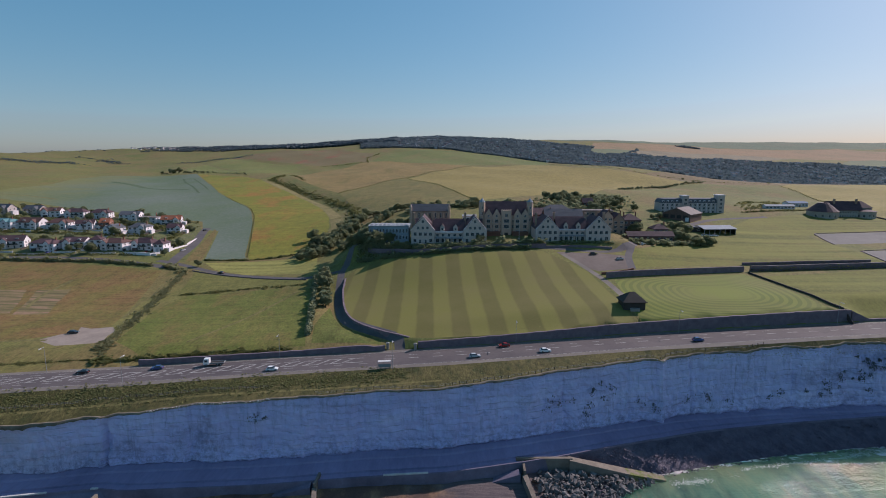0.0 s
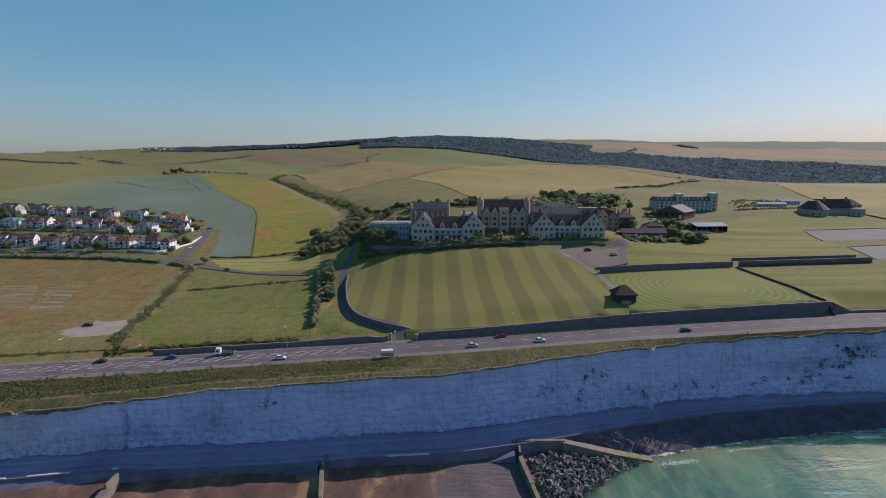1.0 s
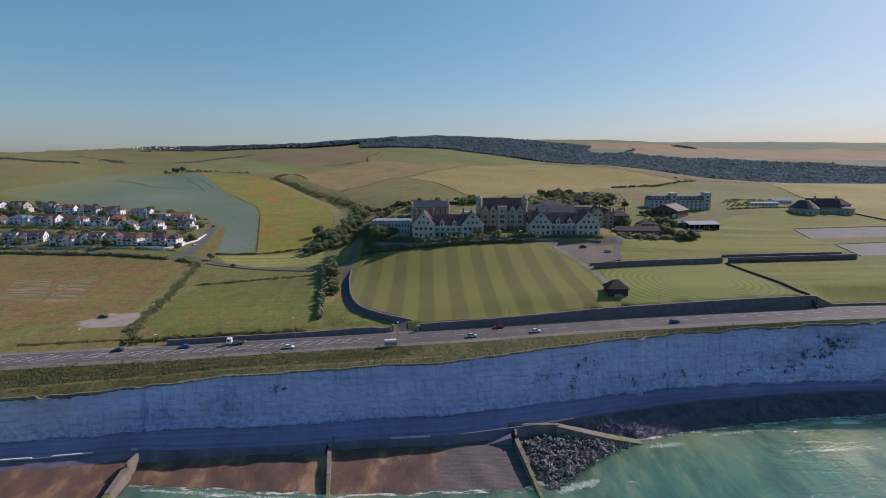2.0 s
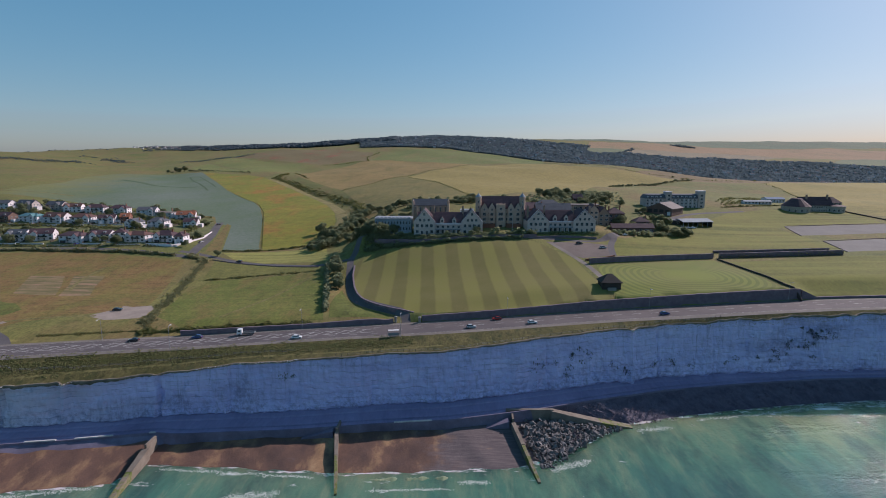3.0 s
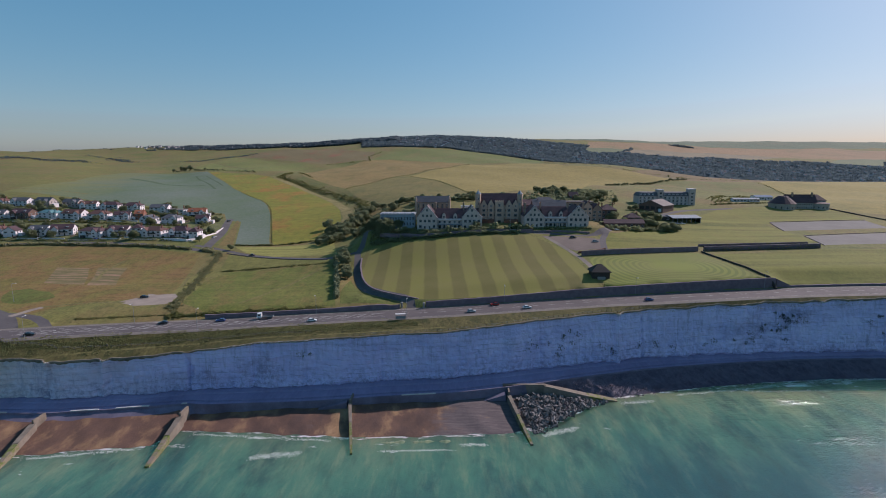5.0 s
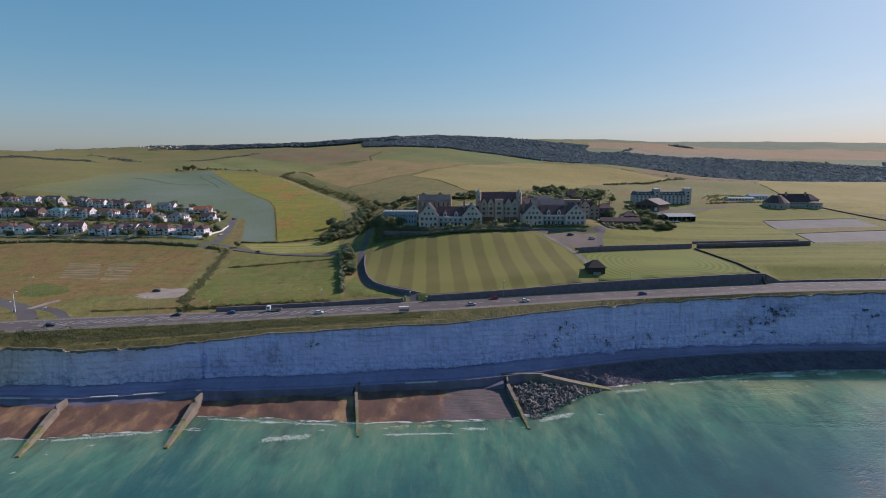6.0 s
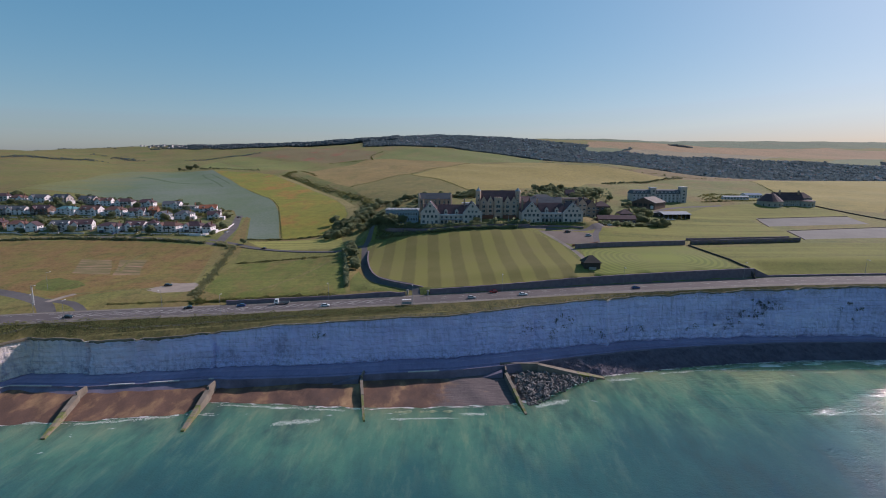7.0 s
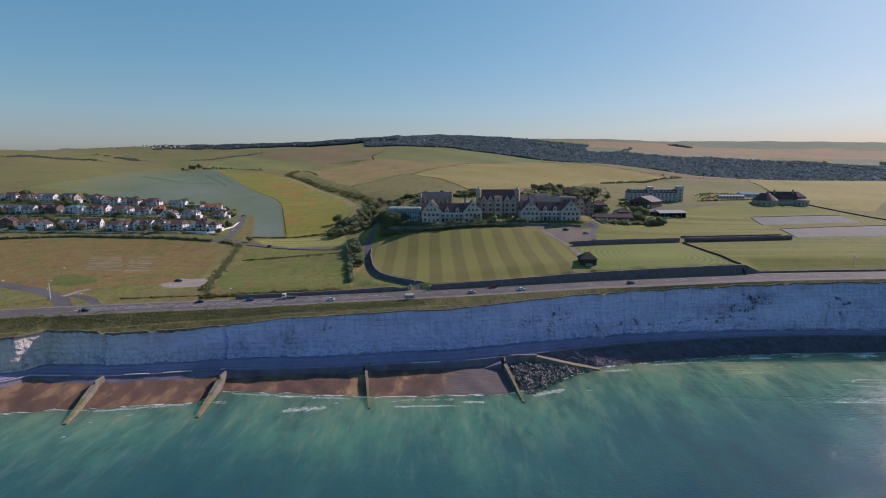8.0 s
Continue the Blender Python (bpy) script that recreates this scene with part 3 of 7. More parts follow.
FIELDS = {
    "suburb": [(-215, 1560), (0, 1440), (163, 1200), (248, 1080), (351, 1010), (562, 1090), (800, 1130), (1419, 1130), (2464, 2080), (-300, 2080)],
    "garden": [(-560, 197), (-430, 203), (-215, 203), (-206, 240), (-222, 300), (-248, 347), (-400, 356), (-560, 356)],
    "west_meadow": [(-458, 183), (-380, 183), (-290, 192), (-188, 171), (-148, 49), (-167, 53), (-197, 37), (-202, 26), (-236, 38), (-268, 52), (-350, 79)],
    "mid_meadow": [(-150, 95), (-146, 119), (-109, 125), (-79, 128), (-58, 41), (-120, 32), (-138, 45)],
    "mid_strip": [(-165, 168), (-79, 137), (-80, 130), (-115, 129), (-152, 121)],
    "track_lawn": [(-169, 191), (-145, 197), (-112, 204), (-93, 199), (-81, 152), (-103, 157), (-129, 161), (-155, 175)],
    "lane_wedge": [(-60, 93), (-54, 77), (-49.5, 68.5), (-42.5, 60), (-34, 52), (-28, 46), (-27, 41.5), (-56, 43), (-60, 63)],
    "linseed": [(-606, 842), (-504, 875), (-407, 708), (-320, 556), (-273, 490), (-241, 452), (-219, 409), (-191, 338), (-152, 218), (-145, 203), (-173, 199), (-210, 306), (-226, 309), (-245, 349), (-267, 352), (-307, 359), (-350, 369), (-395, 374), (-440, 500), (-510, 660)],
    "linseed_fringe": [(-660, 826), (-606, 842), (-510, 660), (-440, 500), (-395, 374), (-446, 387), (-530, 400), (-560, 560), (-620, 700)],
    "barley": [(-504, 875), (-451, 846), (-400, 835), (-334, 756), (-273, 646), (-226, 578), (-180, 497), (-145, 425), (-121, 356), (-108, 301), (-103, 270), (-105, 253), (-109, 237), (-112, 220), (-127, 211), (-143, 204), (-150, 218), (-189, 338), (-217, 409), (-240, 453), (-272, 490), (-319, 557), (-405, 709)],
    "tan_margin": [(-335, 772), (-294, 716), (-238, 624), (-181, 520), (-141, 448), (-114, 374), (-98, 318), (-94, 284), (-97, 258), (-102, 266), (-106, 300), (-120, 355), (-143, 426), (-179, 499), (-226, 580), (-274, 650)],
    "estate_margin": [(-184, 194), (-174, 197), (-211, 305), (-217, 313)],
    "brown_field": [(-304, 835), (-282, 904), (-251, 985), (-218, 1095), (-204, 1142), (-155, 1155), (-62, 1055), (5, 998), (60, 1000), (43, 974), (-7, 885), (-39, 806), (-76, 720), (-107, 652), (-148, 537), (-195, 614), (-256, 718)],
    "lower_down": [(-146, 530), (-106, 647), (-76, 714), (-22, 550), (2, 442), (23, 337), (13, 309), (-20, 313), (-56, 328), (-81, 343), (-99, 375), (-115, 433)],
    "tan_field": [(-70, 706), (-38, 793), (-7, 878), (46, 970), (170, 978), (208, 938), (222, 813), (279, 780), (315, 763), (355, 730), (379, 668), (385, 652), (319, 634), (265, 606), (224, 554), (158, 420), (65, 368), (25, 339), (4, 444), (-20, 556)],
    "upper_field": [(-204, 1146), (-185, 1282), (-162, 1375), (-62, 1417), (91, 1368), (166, 1290), (233, 1165), (218, 1016), (174, 1005), (71, 1012), (5, 1003), (-63, 1060), (-156, 1160)],
    "poppy_field": [(-676, 1459), (-585, 1668), (-364, 1554), (-219, 1340), (-204, 1138), (-317, 1078)],
    "mid_green_far": [(-634, 1092), (-680, 1426), (-317, 1051), (-341, 893), (-518, 908)],
    "east_stubble": [(478, 606), (1121, 1209), (1313, 1212), (394, 246), (357, 271)],
    "brown_strip": [(325, 757), (904, 1250), (1356, 1258), (1313, 1212), (487, 621), (391, 654)],
    "ploughed": [(-264, 127), (-242, 127), (-236, 117), (-228, 105), (-216, 84), (-228, 84), (-242, 87), (-252, 105)],
    "ploughed_strip": [(-237, 128), (-219, 131), (-208, 105), (-197, 84), (-213, 82), (-224, 105)],
    "pitch": [(-59, 129), (-57, 138), (-52, 145), (-33, 151), (2, 143), (55, 145), (65, 130), (74, 114), (78, 70), (78, 47), (48, 45), (24, 43), (2, 42), (-10, 42), (-16, 43.5), (-24, 47), (-31, 53), (-38, 60), (-44, 68), (-48.5, 78), (-52.5, 91), (-57, 112)],
    "ring_field": [(84, 100), (156, 112), (167, 54), (118, 50), (81, 48), (80, 68), (82, 78)],
    "east_field": [(162, 108), (240, 121), (345, 122), (345, 62), (280, 61), (217, 58), (172, 53)],
    "upper_lawn": [(107, 149), (99, 119), (163, 131), (172, 138), (238, 137), (248, 130), (254, 165), (256, 215), (300, 226), (348, 230), (360, 262), (350, 290), (294, 284), (245, 268), (209, 234), (175, 190), (140, 176)],
    "court_a": [(267, 222), (347, 225), (341, 193), (257, 188)],
    "court_b": [(258, 165), (350, 178), (388, 184), (352, 147), (318, 140), (249, 132)],
    "lush_patch": [(-234, 47), (-242, 58), (-246, 68), (-239, 73), (-230, 68), (-223, 66), (-216, 60), (-211, 55), (-212, 48), (-219, 42), (-227, 43)],
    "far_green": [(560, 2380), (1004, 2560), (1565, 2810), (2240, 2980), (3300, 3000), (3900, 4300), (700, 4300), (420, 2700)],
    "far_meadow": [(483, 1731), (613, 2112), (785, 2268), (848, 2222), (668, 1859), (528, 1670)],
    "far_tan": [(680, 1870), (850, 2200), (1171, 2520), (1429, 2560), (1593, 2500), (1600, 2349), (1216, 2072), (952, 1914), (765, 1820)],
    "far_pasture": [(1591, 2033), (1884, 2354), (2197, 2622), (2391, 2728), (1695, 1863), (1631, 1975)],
    "car_park": [(63, 144), (88, 144), (104, 140), (98, 118), (80, 114), (73, 121)],
    "gravel_patch": [(-172, 46), (-167, 54), (-163, 57), (-166, 64), (-160, 62), (-152, 65), (-147, 59), (-146, 52), (-144, 46), (-146, 43), (-154, 41), (-160, 40), (-166, 43)],
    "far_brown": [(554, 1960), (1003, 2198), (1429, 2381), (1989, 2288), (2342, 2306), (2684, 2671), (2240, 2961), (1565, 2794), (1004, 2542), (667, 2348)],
}
LANES = {   # centre line, width, surface
    "lane": ([(-19, 36), (-20, 42.5), (-26, 49), (-32.6, 54.8), (-39.8, 61.7), (-46.1, 69), (-50.9, 78.7), (-55, 91.6), (-59.5, 112.5), (-62, 130), (-64, 145), (-58, 162), (-34, 163), (-12, 157), (36, 154), (69, 150), (96, 148), (112, 158)], 4.2, "tarmac"),
    "west_track": ([(-202, 192), (-183, 185), (-147, 166), (-114, 153), (-82, 142), (-65, 145)], 4.5, "tarmac"),
    "estate_road": ([(-190, 184), (-202, 240), (-223, 307), (-226, 318)], 7, "tarmac"),
    "hut_path": ([(66, 141), (73, 123), (79, 101), (81, 74)], 3, "footpath"),
    "gravel_track": ([(-206, 36), (-197, 41), (-188, 44), (-178, 45.5), (-168, 46)], 1.9, "worn"),
    "hedge_path": ([(-174, 170), (-172, 150), (-171, 138), (-166, 120), (-165, 108), (-160, 90), (-157, 80)], 1.3, "worn"),
    "estate_front": ([(-520, 180), (-437, 190), (-387, 189), (-324, 200), (-242, 193), (-188, 178)], 6, "tarmac"),
    "link_road": ([(-420, 95), (-319, 66), (-262, 45), (-243, 38), (-221, 28), (-208, 19.5), (-200, 11), (-193, 2)], 7.5, "tarmac"),
    "slip_road": ([(-216, 26), (-205, 24.5), (-196, 22), (-188, 17), (-181, 9), (-176, 2)], 4.5, "tarmac"),
    "track_mouth": ([(-209, 23), (-207.5, 27), (-206.5, 32), (-204, 37)], 3.6, "gravel"),
    "car_park_lane": ([(99, 118), (104, 140), (112, 158)], 4, "tarmac"),
    "cliff_path": ([(-330, -57), (-200, -20), (-143, -6), (-110, 0), (-74, 3.5), (-44, 5.5), (-2, 10)], 1.0, "worn"),
    "meadow_path": ([(-108, 45), (-96, 78), (-84, 118)], 1.6, "worn"),
    "crop_swath": ([(-546, 675), (-493, 640), (-426, 588), (-394, 590), (-380, 594)], 11, "dark_linseed"),
    "tramline": ([(-479, 774), (-440, 705), (-407, 655), (-343, 548)], 3, "dark_linseed"),
    "second_tramline": ([(-458, 770), (-420, 708), (-388, 655), (-350, 590)], 2.5, "dark_linseed"),
    "hill_track": ([(-478, 1004), (-638, 1217), (-839, 1467)], 7, "worn"),
    "hill_path": ([(-560, 421), (-509, 427), (-475, 428), (-442, 420)], 4, "worn"),
    "down_path": ([(-232, 150), (-226, 118), (-216, 95)], 1.8, "worn"),
    "hall_drive": ([(112, 158), (128, 190), (160, 215), (215, 262), (262, 275)], 5, "tarmac"),
}


def ribbon(line, width):
    """The outline of a lane of even width along a rounded centre line."""
    p = np.array(line, float)
    s = np.concatenate([[0], np.cumsum(np.hypot(*np.diff(p, axis=0).T))])
    t = np.linspace(0, s[-1], max(4, int(s[-1] / 6)))
    q = np.stack([hermite(s, p[:, 0], t), hermite(s, p[:, 1], t)], 1)
    d = np.gradient(q, axis=0)
    d /= np.linalg.norm(d, axis=1)[:, None]
    side = np.stack([-d[:, 1], d[:, 0]], 1) * width / 2
    return [tuple(v) for v in q + side] + [tuple(v) for v in (q - side)[::-1]]


def mesh_object(name, verts, faces, material, parent=None, smooth_faces=False):
    me = bpy.data.meshes.new(name)
    me.from_pydata([tuple(v) for v in verts], [], faces)
    me.materials.append(material)
    if smooth_faces:
        me.polygons.foreach_set("use_smooth", [True] * len(me.polygons))
    me.update()
    ob = new(name, me)
    if parent:
        ob.parent = parent
    return ob


def build_land():
    from mathutils.geometry import delaunay_2d_cdt
    pts, edges, faces, keys = [], [], [], []

    def outline(key, poly):
        first = len(pts)
        p = np.array(poly, float)
        q = np.roll(p, -1, axis=0)
        if (p[:, 0] * q[:, 1] - q[:, 0] * p[:, 1]).sum() < 0:
            poly = poly[::-1]
        fine = []
        for a, b in zip(poly, poly[1:] + poly[:1]):
            k = max(1, int(math.dist(a, b) / max(5.0, (max(a[1], 0) + 160) * 0.022)))
            fine += [(a[0] + (b[0] - a[0]) * i / k, a[1] + (b[1] - a[1]) * i / k) for i in range(k)]
        poly = fine
        pts.extend(Vector(p) for p in poly)
        faces.append(list(range(first, first + len(poly))))
        keys.append(key)

    for key, poly in FIELDS.items():
        outline(key, poly)
    for key, (line, width, _) in LANES.items():
        outline(key, ribbon(line, width))
    xs = np.arange(-600, 801, 8.0)
    mid = road_mid(xs)
    for key, lo, hi in (("south_footpath", -9.2, -7.0), ("road", -6.96, 7.0), ("north_footpath", 7.04, 9.0)):
        outline(key, [(x, m + lo) for x, m in zip(xs, mid)] + [(x, m + hi) for x, m in zip(xs[::-1], mid[::-1])])
    ex = np.concatenate([[-900, -700], np.arange(-600, -260, 2.5), np.arange(-260, 260, 1.0), np.arange(260, 801, 2.5), [1000, 1400]])
    ey = edge_line(ex)
    first = len(pts)
    pts.extend(Vector(p) for p in zip(ex, ey))
    edges.extend((first + i, first + i + 1) for i in range(len(ex) - 1))
    levels = list(np.arange(-100, 170, 4.0)) + list(np.arange(170, 360, 8.0))
    while levels[-1] < 4600:
        levels.append(levels[-1] * 1.045)
    rng = np.random.default_rng(3)
    for y in levels:
        u = np.arange(-1.4, 1.401, 0.022)
        x = u * (max(y, 0) + 160) + rng.uniform(-1, 1, len(u))
        keep = y > np.interp(x, EDGE_X, EDGE_Y) + 2.5
        pts.extend(Vector((a, y + b)) for a, b in zip(x[keep], rng.uniform(-1, 1, keep.sum())))
    v, _, f, _, _, origin = delaunay_2d_cdt(pts, edges, faces, 0, 0.02)
    v = np.array([tuple(p) for p in v])
    z = land(v[:, 0], v[:, 1])
    groups = {}
    for tri, own in zip(f, origin):
        c = v[tri].mean(axis=0)
        if c[1] < np.interp(c[0], EDGE_X, EDGE_Y) - 1.6 and not own:
            continue
        key = keys[max(own)] if own else ("verge" if c[1] < road_mid(c[0]) else "ground")
        if c[1] < edge_line(c[0]) - 0.02:
            continue
        groups.setdefault(key, []).append(tri)
    labels = {"pitch": "playing field mown in pale and dark stripes", "ring_field": "playing field mown in rounded rings",
              "road": "grey asphalt coast road along the cliff top"}
    for key, tris in groups.items():
        used = sorted({i for t in tris for i in t})
        at = {i: k for k, i in enumerate(used)}
        surface = M[LANES[key][2]] if key in LANES else M["court"] if key.startswith("court") else M["park"] if key == "car_park" \
            else M["lush"] if key in ("lush_patch", "lane_wedge") else M["gravel"] if key == "gravel_patch" else M["footpath"] if key.endswith("footpath") else M[key]
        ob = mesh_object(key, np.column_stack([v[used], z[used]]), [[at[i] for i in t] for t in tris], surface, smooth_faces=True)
        words = labels.get(key, surface.name.replace("_", " ") + (" strip across the grass" if key in LANES else " stretch of open downland"))
        tagged(ob, words, "road" if key in LANES or key in ("road",) else "pavement" if key.endswith("footpath") else "ground", kind="structure")


build_land()


def build_coast():
    # the chalk face
    xs = np.concatenate([np.arange(-600, -260, 2.5), np.arange(-260, 260, 1.0), np.arange(260, 801, 2.5)])
    n, rows = len(xs), 26
    top = np.stack([xs, edge_line(xs), land(xs, edge_line(xs)) + 0.05], 1)
    run = np.interp(xs, EDGE_X, EDGE_Y)
    d = np.gradient(np.stack([xs, run], 1), axis=0)
    d /= np.linalg.norm(d, axis=1)[:, None]
    out = np.stack([d[:, 1], -d[:, 0]], 1)
    foot_z = prom_height(xs)
    cracks = [(-110, 0.8, 2.2), (-163, 0.9, 2.0), (-141, 0.8, 1.2), (-128, 0.6, 0.9), (-84, 0.6, 0.8), (-62, 0.7, 0.7), (-30, 0.5, 0.6), (3, 0.6, 0.6), (41, 0.7, 0.8),
              (66, 0.6, 0.8), (92, 0.6, 0.7), (118, 0.7, 0.9), (134, 0.6, 0.7), (171, 0.8, 1.1), (196, 0.7, 0.9), (216, 0.7, 0.9)]
    verts, faces, above = [], [], []
    for r in range(rows + 1):
        f = r / rows
        for i in range(n):
            x, z = xs[i], top[i, 2] + (foot_z[i] - top[i, 2]) * f
            q = Vector((x * 0.16, z * 0.05, 3.3))
            q2 = Vector((x * 0.55, z * 0.3, 9.1))
            push = 2.6 * f ** 1.2 + (1.3 * noise.noise(q) + 0.55 * noise.noise(q2) + 0.35 * noise.noise(q2 * 3)) * min(1, 6 * f) + 0.12 * math.sin(z * 2.4 + 2 * noise.noise(q))
            push -= sum(a * math.exp(-((x - c - 0.5 * math.sin(z * 0.6)) / w) ** 2) for c, w, a in cracks if abs(x - c) < 5) * min(1, 4 * f)
            if f > 0.955:
                push -= 0.7          # the notch cut at the foot
            verts.append((x + out[i, 0] * push, top[i, 1] + out[i, 1] * push if r else top[i, 1], z))
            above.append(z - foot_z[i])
    for r in range(rows):
        for i in range(n - 1):
            a = r * n + i
            faces.append((a, a + n, a + n + 1, a + 1))
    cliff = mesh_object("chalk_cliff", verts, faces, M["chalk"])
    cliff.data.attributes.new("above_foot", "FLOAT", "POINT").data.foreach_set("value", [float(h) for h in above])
    tagged(cliff, "tall white chalk cliff with grey stains and strata", "cliff", kind="structure")
    # the dark soil and turf that hangs over the edge
    v, fs = [], []
    for i in range(n):
        x = xs[i]
        deep = np.interp(x, [-200, -130, -95, 30, 140], [1.3, 1.2, 0.5, 0.6, 0.9]) * (0.55 + 0.8 * abs(noise.noise(Vector((x * 0.35, 0, 2)))) + 0.5 * abs(noise.noise(Vector((x * 1.4, 0, 4)))))
        deep *= 0.25 if any(abs(x - c) < 1.3 for c, _ in SPURS) else 1.0
        for k, (o, h) in enumerate(((-0.5, 0.12), (0.25, 0.16), (0.5, -0.35 * deep), (0.42 + 0.1 * deep, -deep))):
            v.append((x + out[i, 0] * o, top[i, 1] + out[i, 1] * o, top[i, 2] + h))
    fs = [(4 * i + k, 4 * i + k + 1, 4 * i + k + 5, 4 * i + k + 4) for i in range(n - 1) for k in range(3)]
    tagged(mesh_object("turf_edge", v, fs, M["turf_soil"]), "ragged dark soil and turf hanging over the chalk", "cliff edge", kind="structure")
    # the walk below the cliff, its wall, and the beach
    px = np.arange(-600, 801, 5.0)
    back = np.interp(px, EDGE_X, EDGE_Y) - 0.5
    front = back - np.interp(px, [-105, -98, 40, 80, 130, 170], [12, 13.5, 13.5, 12, 9.8, 7.5])
    z = prom_height(px)
    v = []
    for i in range(len(px)):
        v += [(px[i], back[i], z[i] + 1.2), (px[i], back[i] - 4.0, z[i] + 0.5), (px[i], back[i] - 4.4, z[i]), (px[i], front[i] + 3.2, z[i] - 0.1), (px[i], front[i] + 3.1, z[i] - 0.7), (px[i], front[i], z[i] - 0.85)]
    fs = [(6 * i + k, 6 * i + k + 1, 6 * i + k + 7, 6 * i + k + 6) for i in range(len(px) - 1) for k in range(5)]
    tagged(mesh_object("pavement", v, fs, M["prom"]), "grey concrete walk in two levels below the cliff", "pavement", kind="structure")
    v = []
    for i in range(len(px)):
        reach = np.interp(px[i], [-106, -98], [5.0, 1.2])
        low = np.interp(px[i], [-106, -98], [1.4, -1.2])
        v += [(px[i], front[i], z[i] - 0.9), (px[i], front[i], z[i] - 0.1), (px[i], front[i] - 0.45, z[i] - 0.1), (px[i], front[i] - 0.6, z[i] - 0.9), (px[i], front[i] - reach, low), (px[i], front[i] - reach - 0.3, -1.5)]
    fs = [(6 * i + k, 6 * i + k + 1, 6 * i + k + 7, 6 * i + k + 6) for i in range(len(px) - 1) for k in range(5)]
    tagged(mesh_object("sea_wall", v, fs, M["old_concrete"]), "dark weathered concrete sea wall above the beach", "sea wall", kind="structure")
    # pale strips painting sunlit slivers along stretches of the wall
    for x0, x1 in ((-260, -172), (-148, -138), (-132, -119), (-108, -105), (-20, -6)):
        q = np.arange(x0, x1 + 0.1, 2.0)
        fy = np.interp(q, px, front)
        fz = np.interp(q, px, z)
        v = [p for x, y, h in zip(q, fy, fz) for p in ((x, y + 0.1, h - 0.12), (x, y + 0.1, h + 0.25), (x, y - 0.5, h + 0.25), (x, y - 0.5, h - 0.12))]
        fs = [(4 * i + k, 4 * i + (k + 1) % 4, 4 * i + 4 + (k + 1) % 4, 4 * i + 4 + k) for i in range(len(q) - 1) for k in range(4)]
        fs += [(3, 2, 1, 0), tuple(len(v) - 4 + k for k in range(4))]
        tagged(mesh_object("wall_coping", v, fs, M["sunlit_edge"]), "pale strip painting sunlit stretches of the walk's edge", "kerb", kind="structure")
    bx = np.arange(-600, 45, 1.5)
    v, cols = [], 30
    for x in bx:
        f0, w = np.interp(x, EDGE_X, EDGE_Y) - 14.2, water_line(x)
        for k in range(cols):
            y = f0 + (w - 26 - f0) * k / (cols - 1)
            h = (y - w) * 0.125 + 0.25 * noise.noise(Vector((x * 0.12, y * 0.12, 1))) + 0.55 * noise.noise(Vector(((x + 0.7 * y) * 0.11, (y - 0.7 * x) * 0.03, 6))) * min(1, max(0, (y - w) / 5))
            v.append((x, y, h))
    fs = [(i * cols + k, i * cols + k + 1, (i + 1) * cols + k + 1, (i + 1) * cols + k) for i in range(len(bx) - 1) for k in range(cols - 1)]
    tagged(mesh_object("beach", v, fs, M["shingle"], smooth_faces=True), "brown shingle beach between the groynes", "beach", kind="structure")
    # the sea
    us = np.concatenate([[-2500, -1500, -900, -600], np.arange(-450, 451, 4.0), [600, 900, 1500, 2500]])
    ds = np.concatenate([[-12], np.arange(-6, 60, 2.5), np.arange(60, 220, 8.0), [300, 450, 700, 1100, 1800, 3000, 4500]])
    v = [(x, max(water_line(x) - d, -4500), 0.0) for x in us for d in ds]
    m = len(ds)
    fs = [(i * m + k, i * m + k + 1, (i + 1) * m + k + 1, (i + 1) * m + k) for i in range(len(us) - 1) for k in range(m - 1)]
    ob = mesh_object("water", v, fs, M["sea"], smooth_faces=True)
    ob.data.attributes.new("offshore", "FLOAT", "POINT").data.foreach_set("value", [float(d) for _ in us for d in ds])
    tagged(ob, "green sea clouded with silt, foam along the shore", "sea", kind="structure")


build_coast()

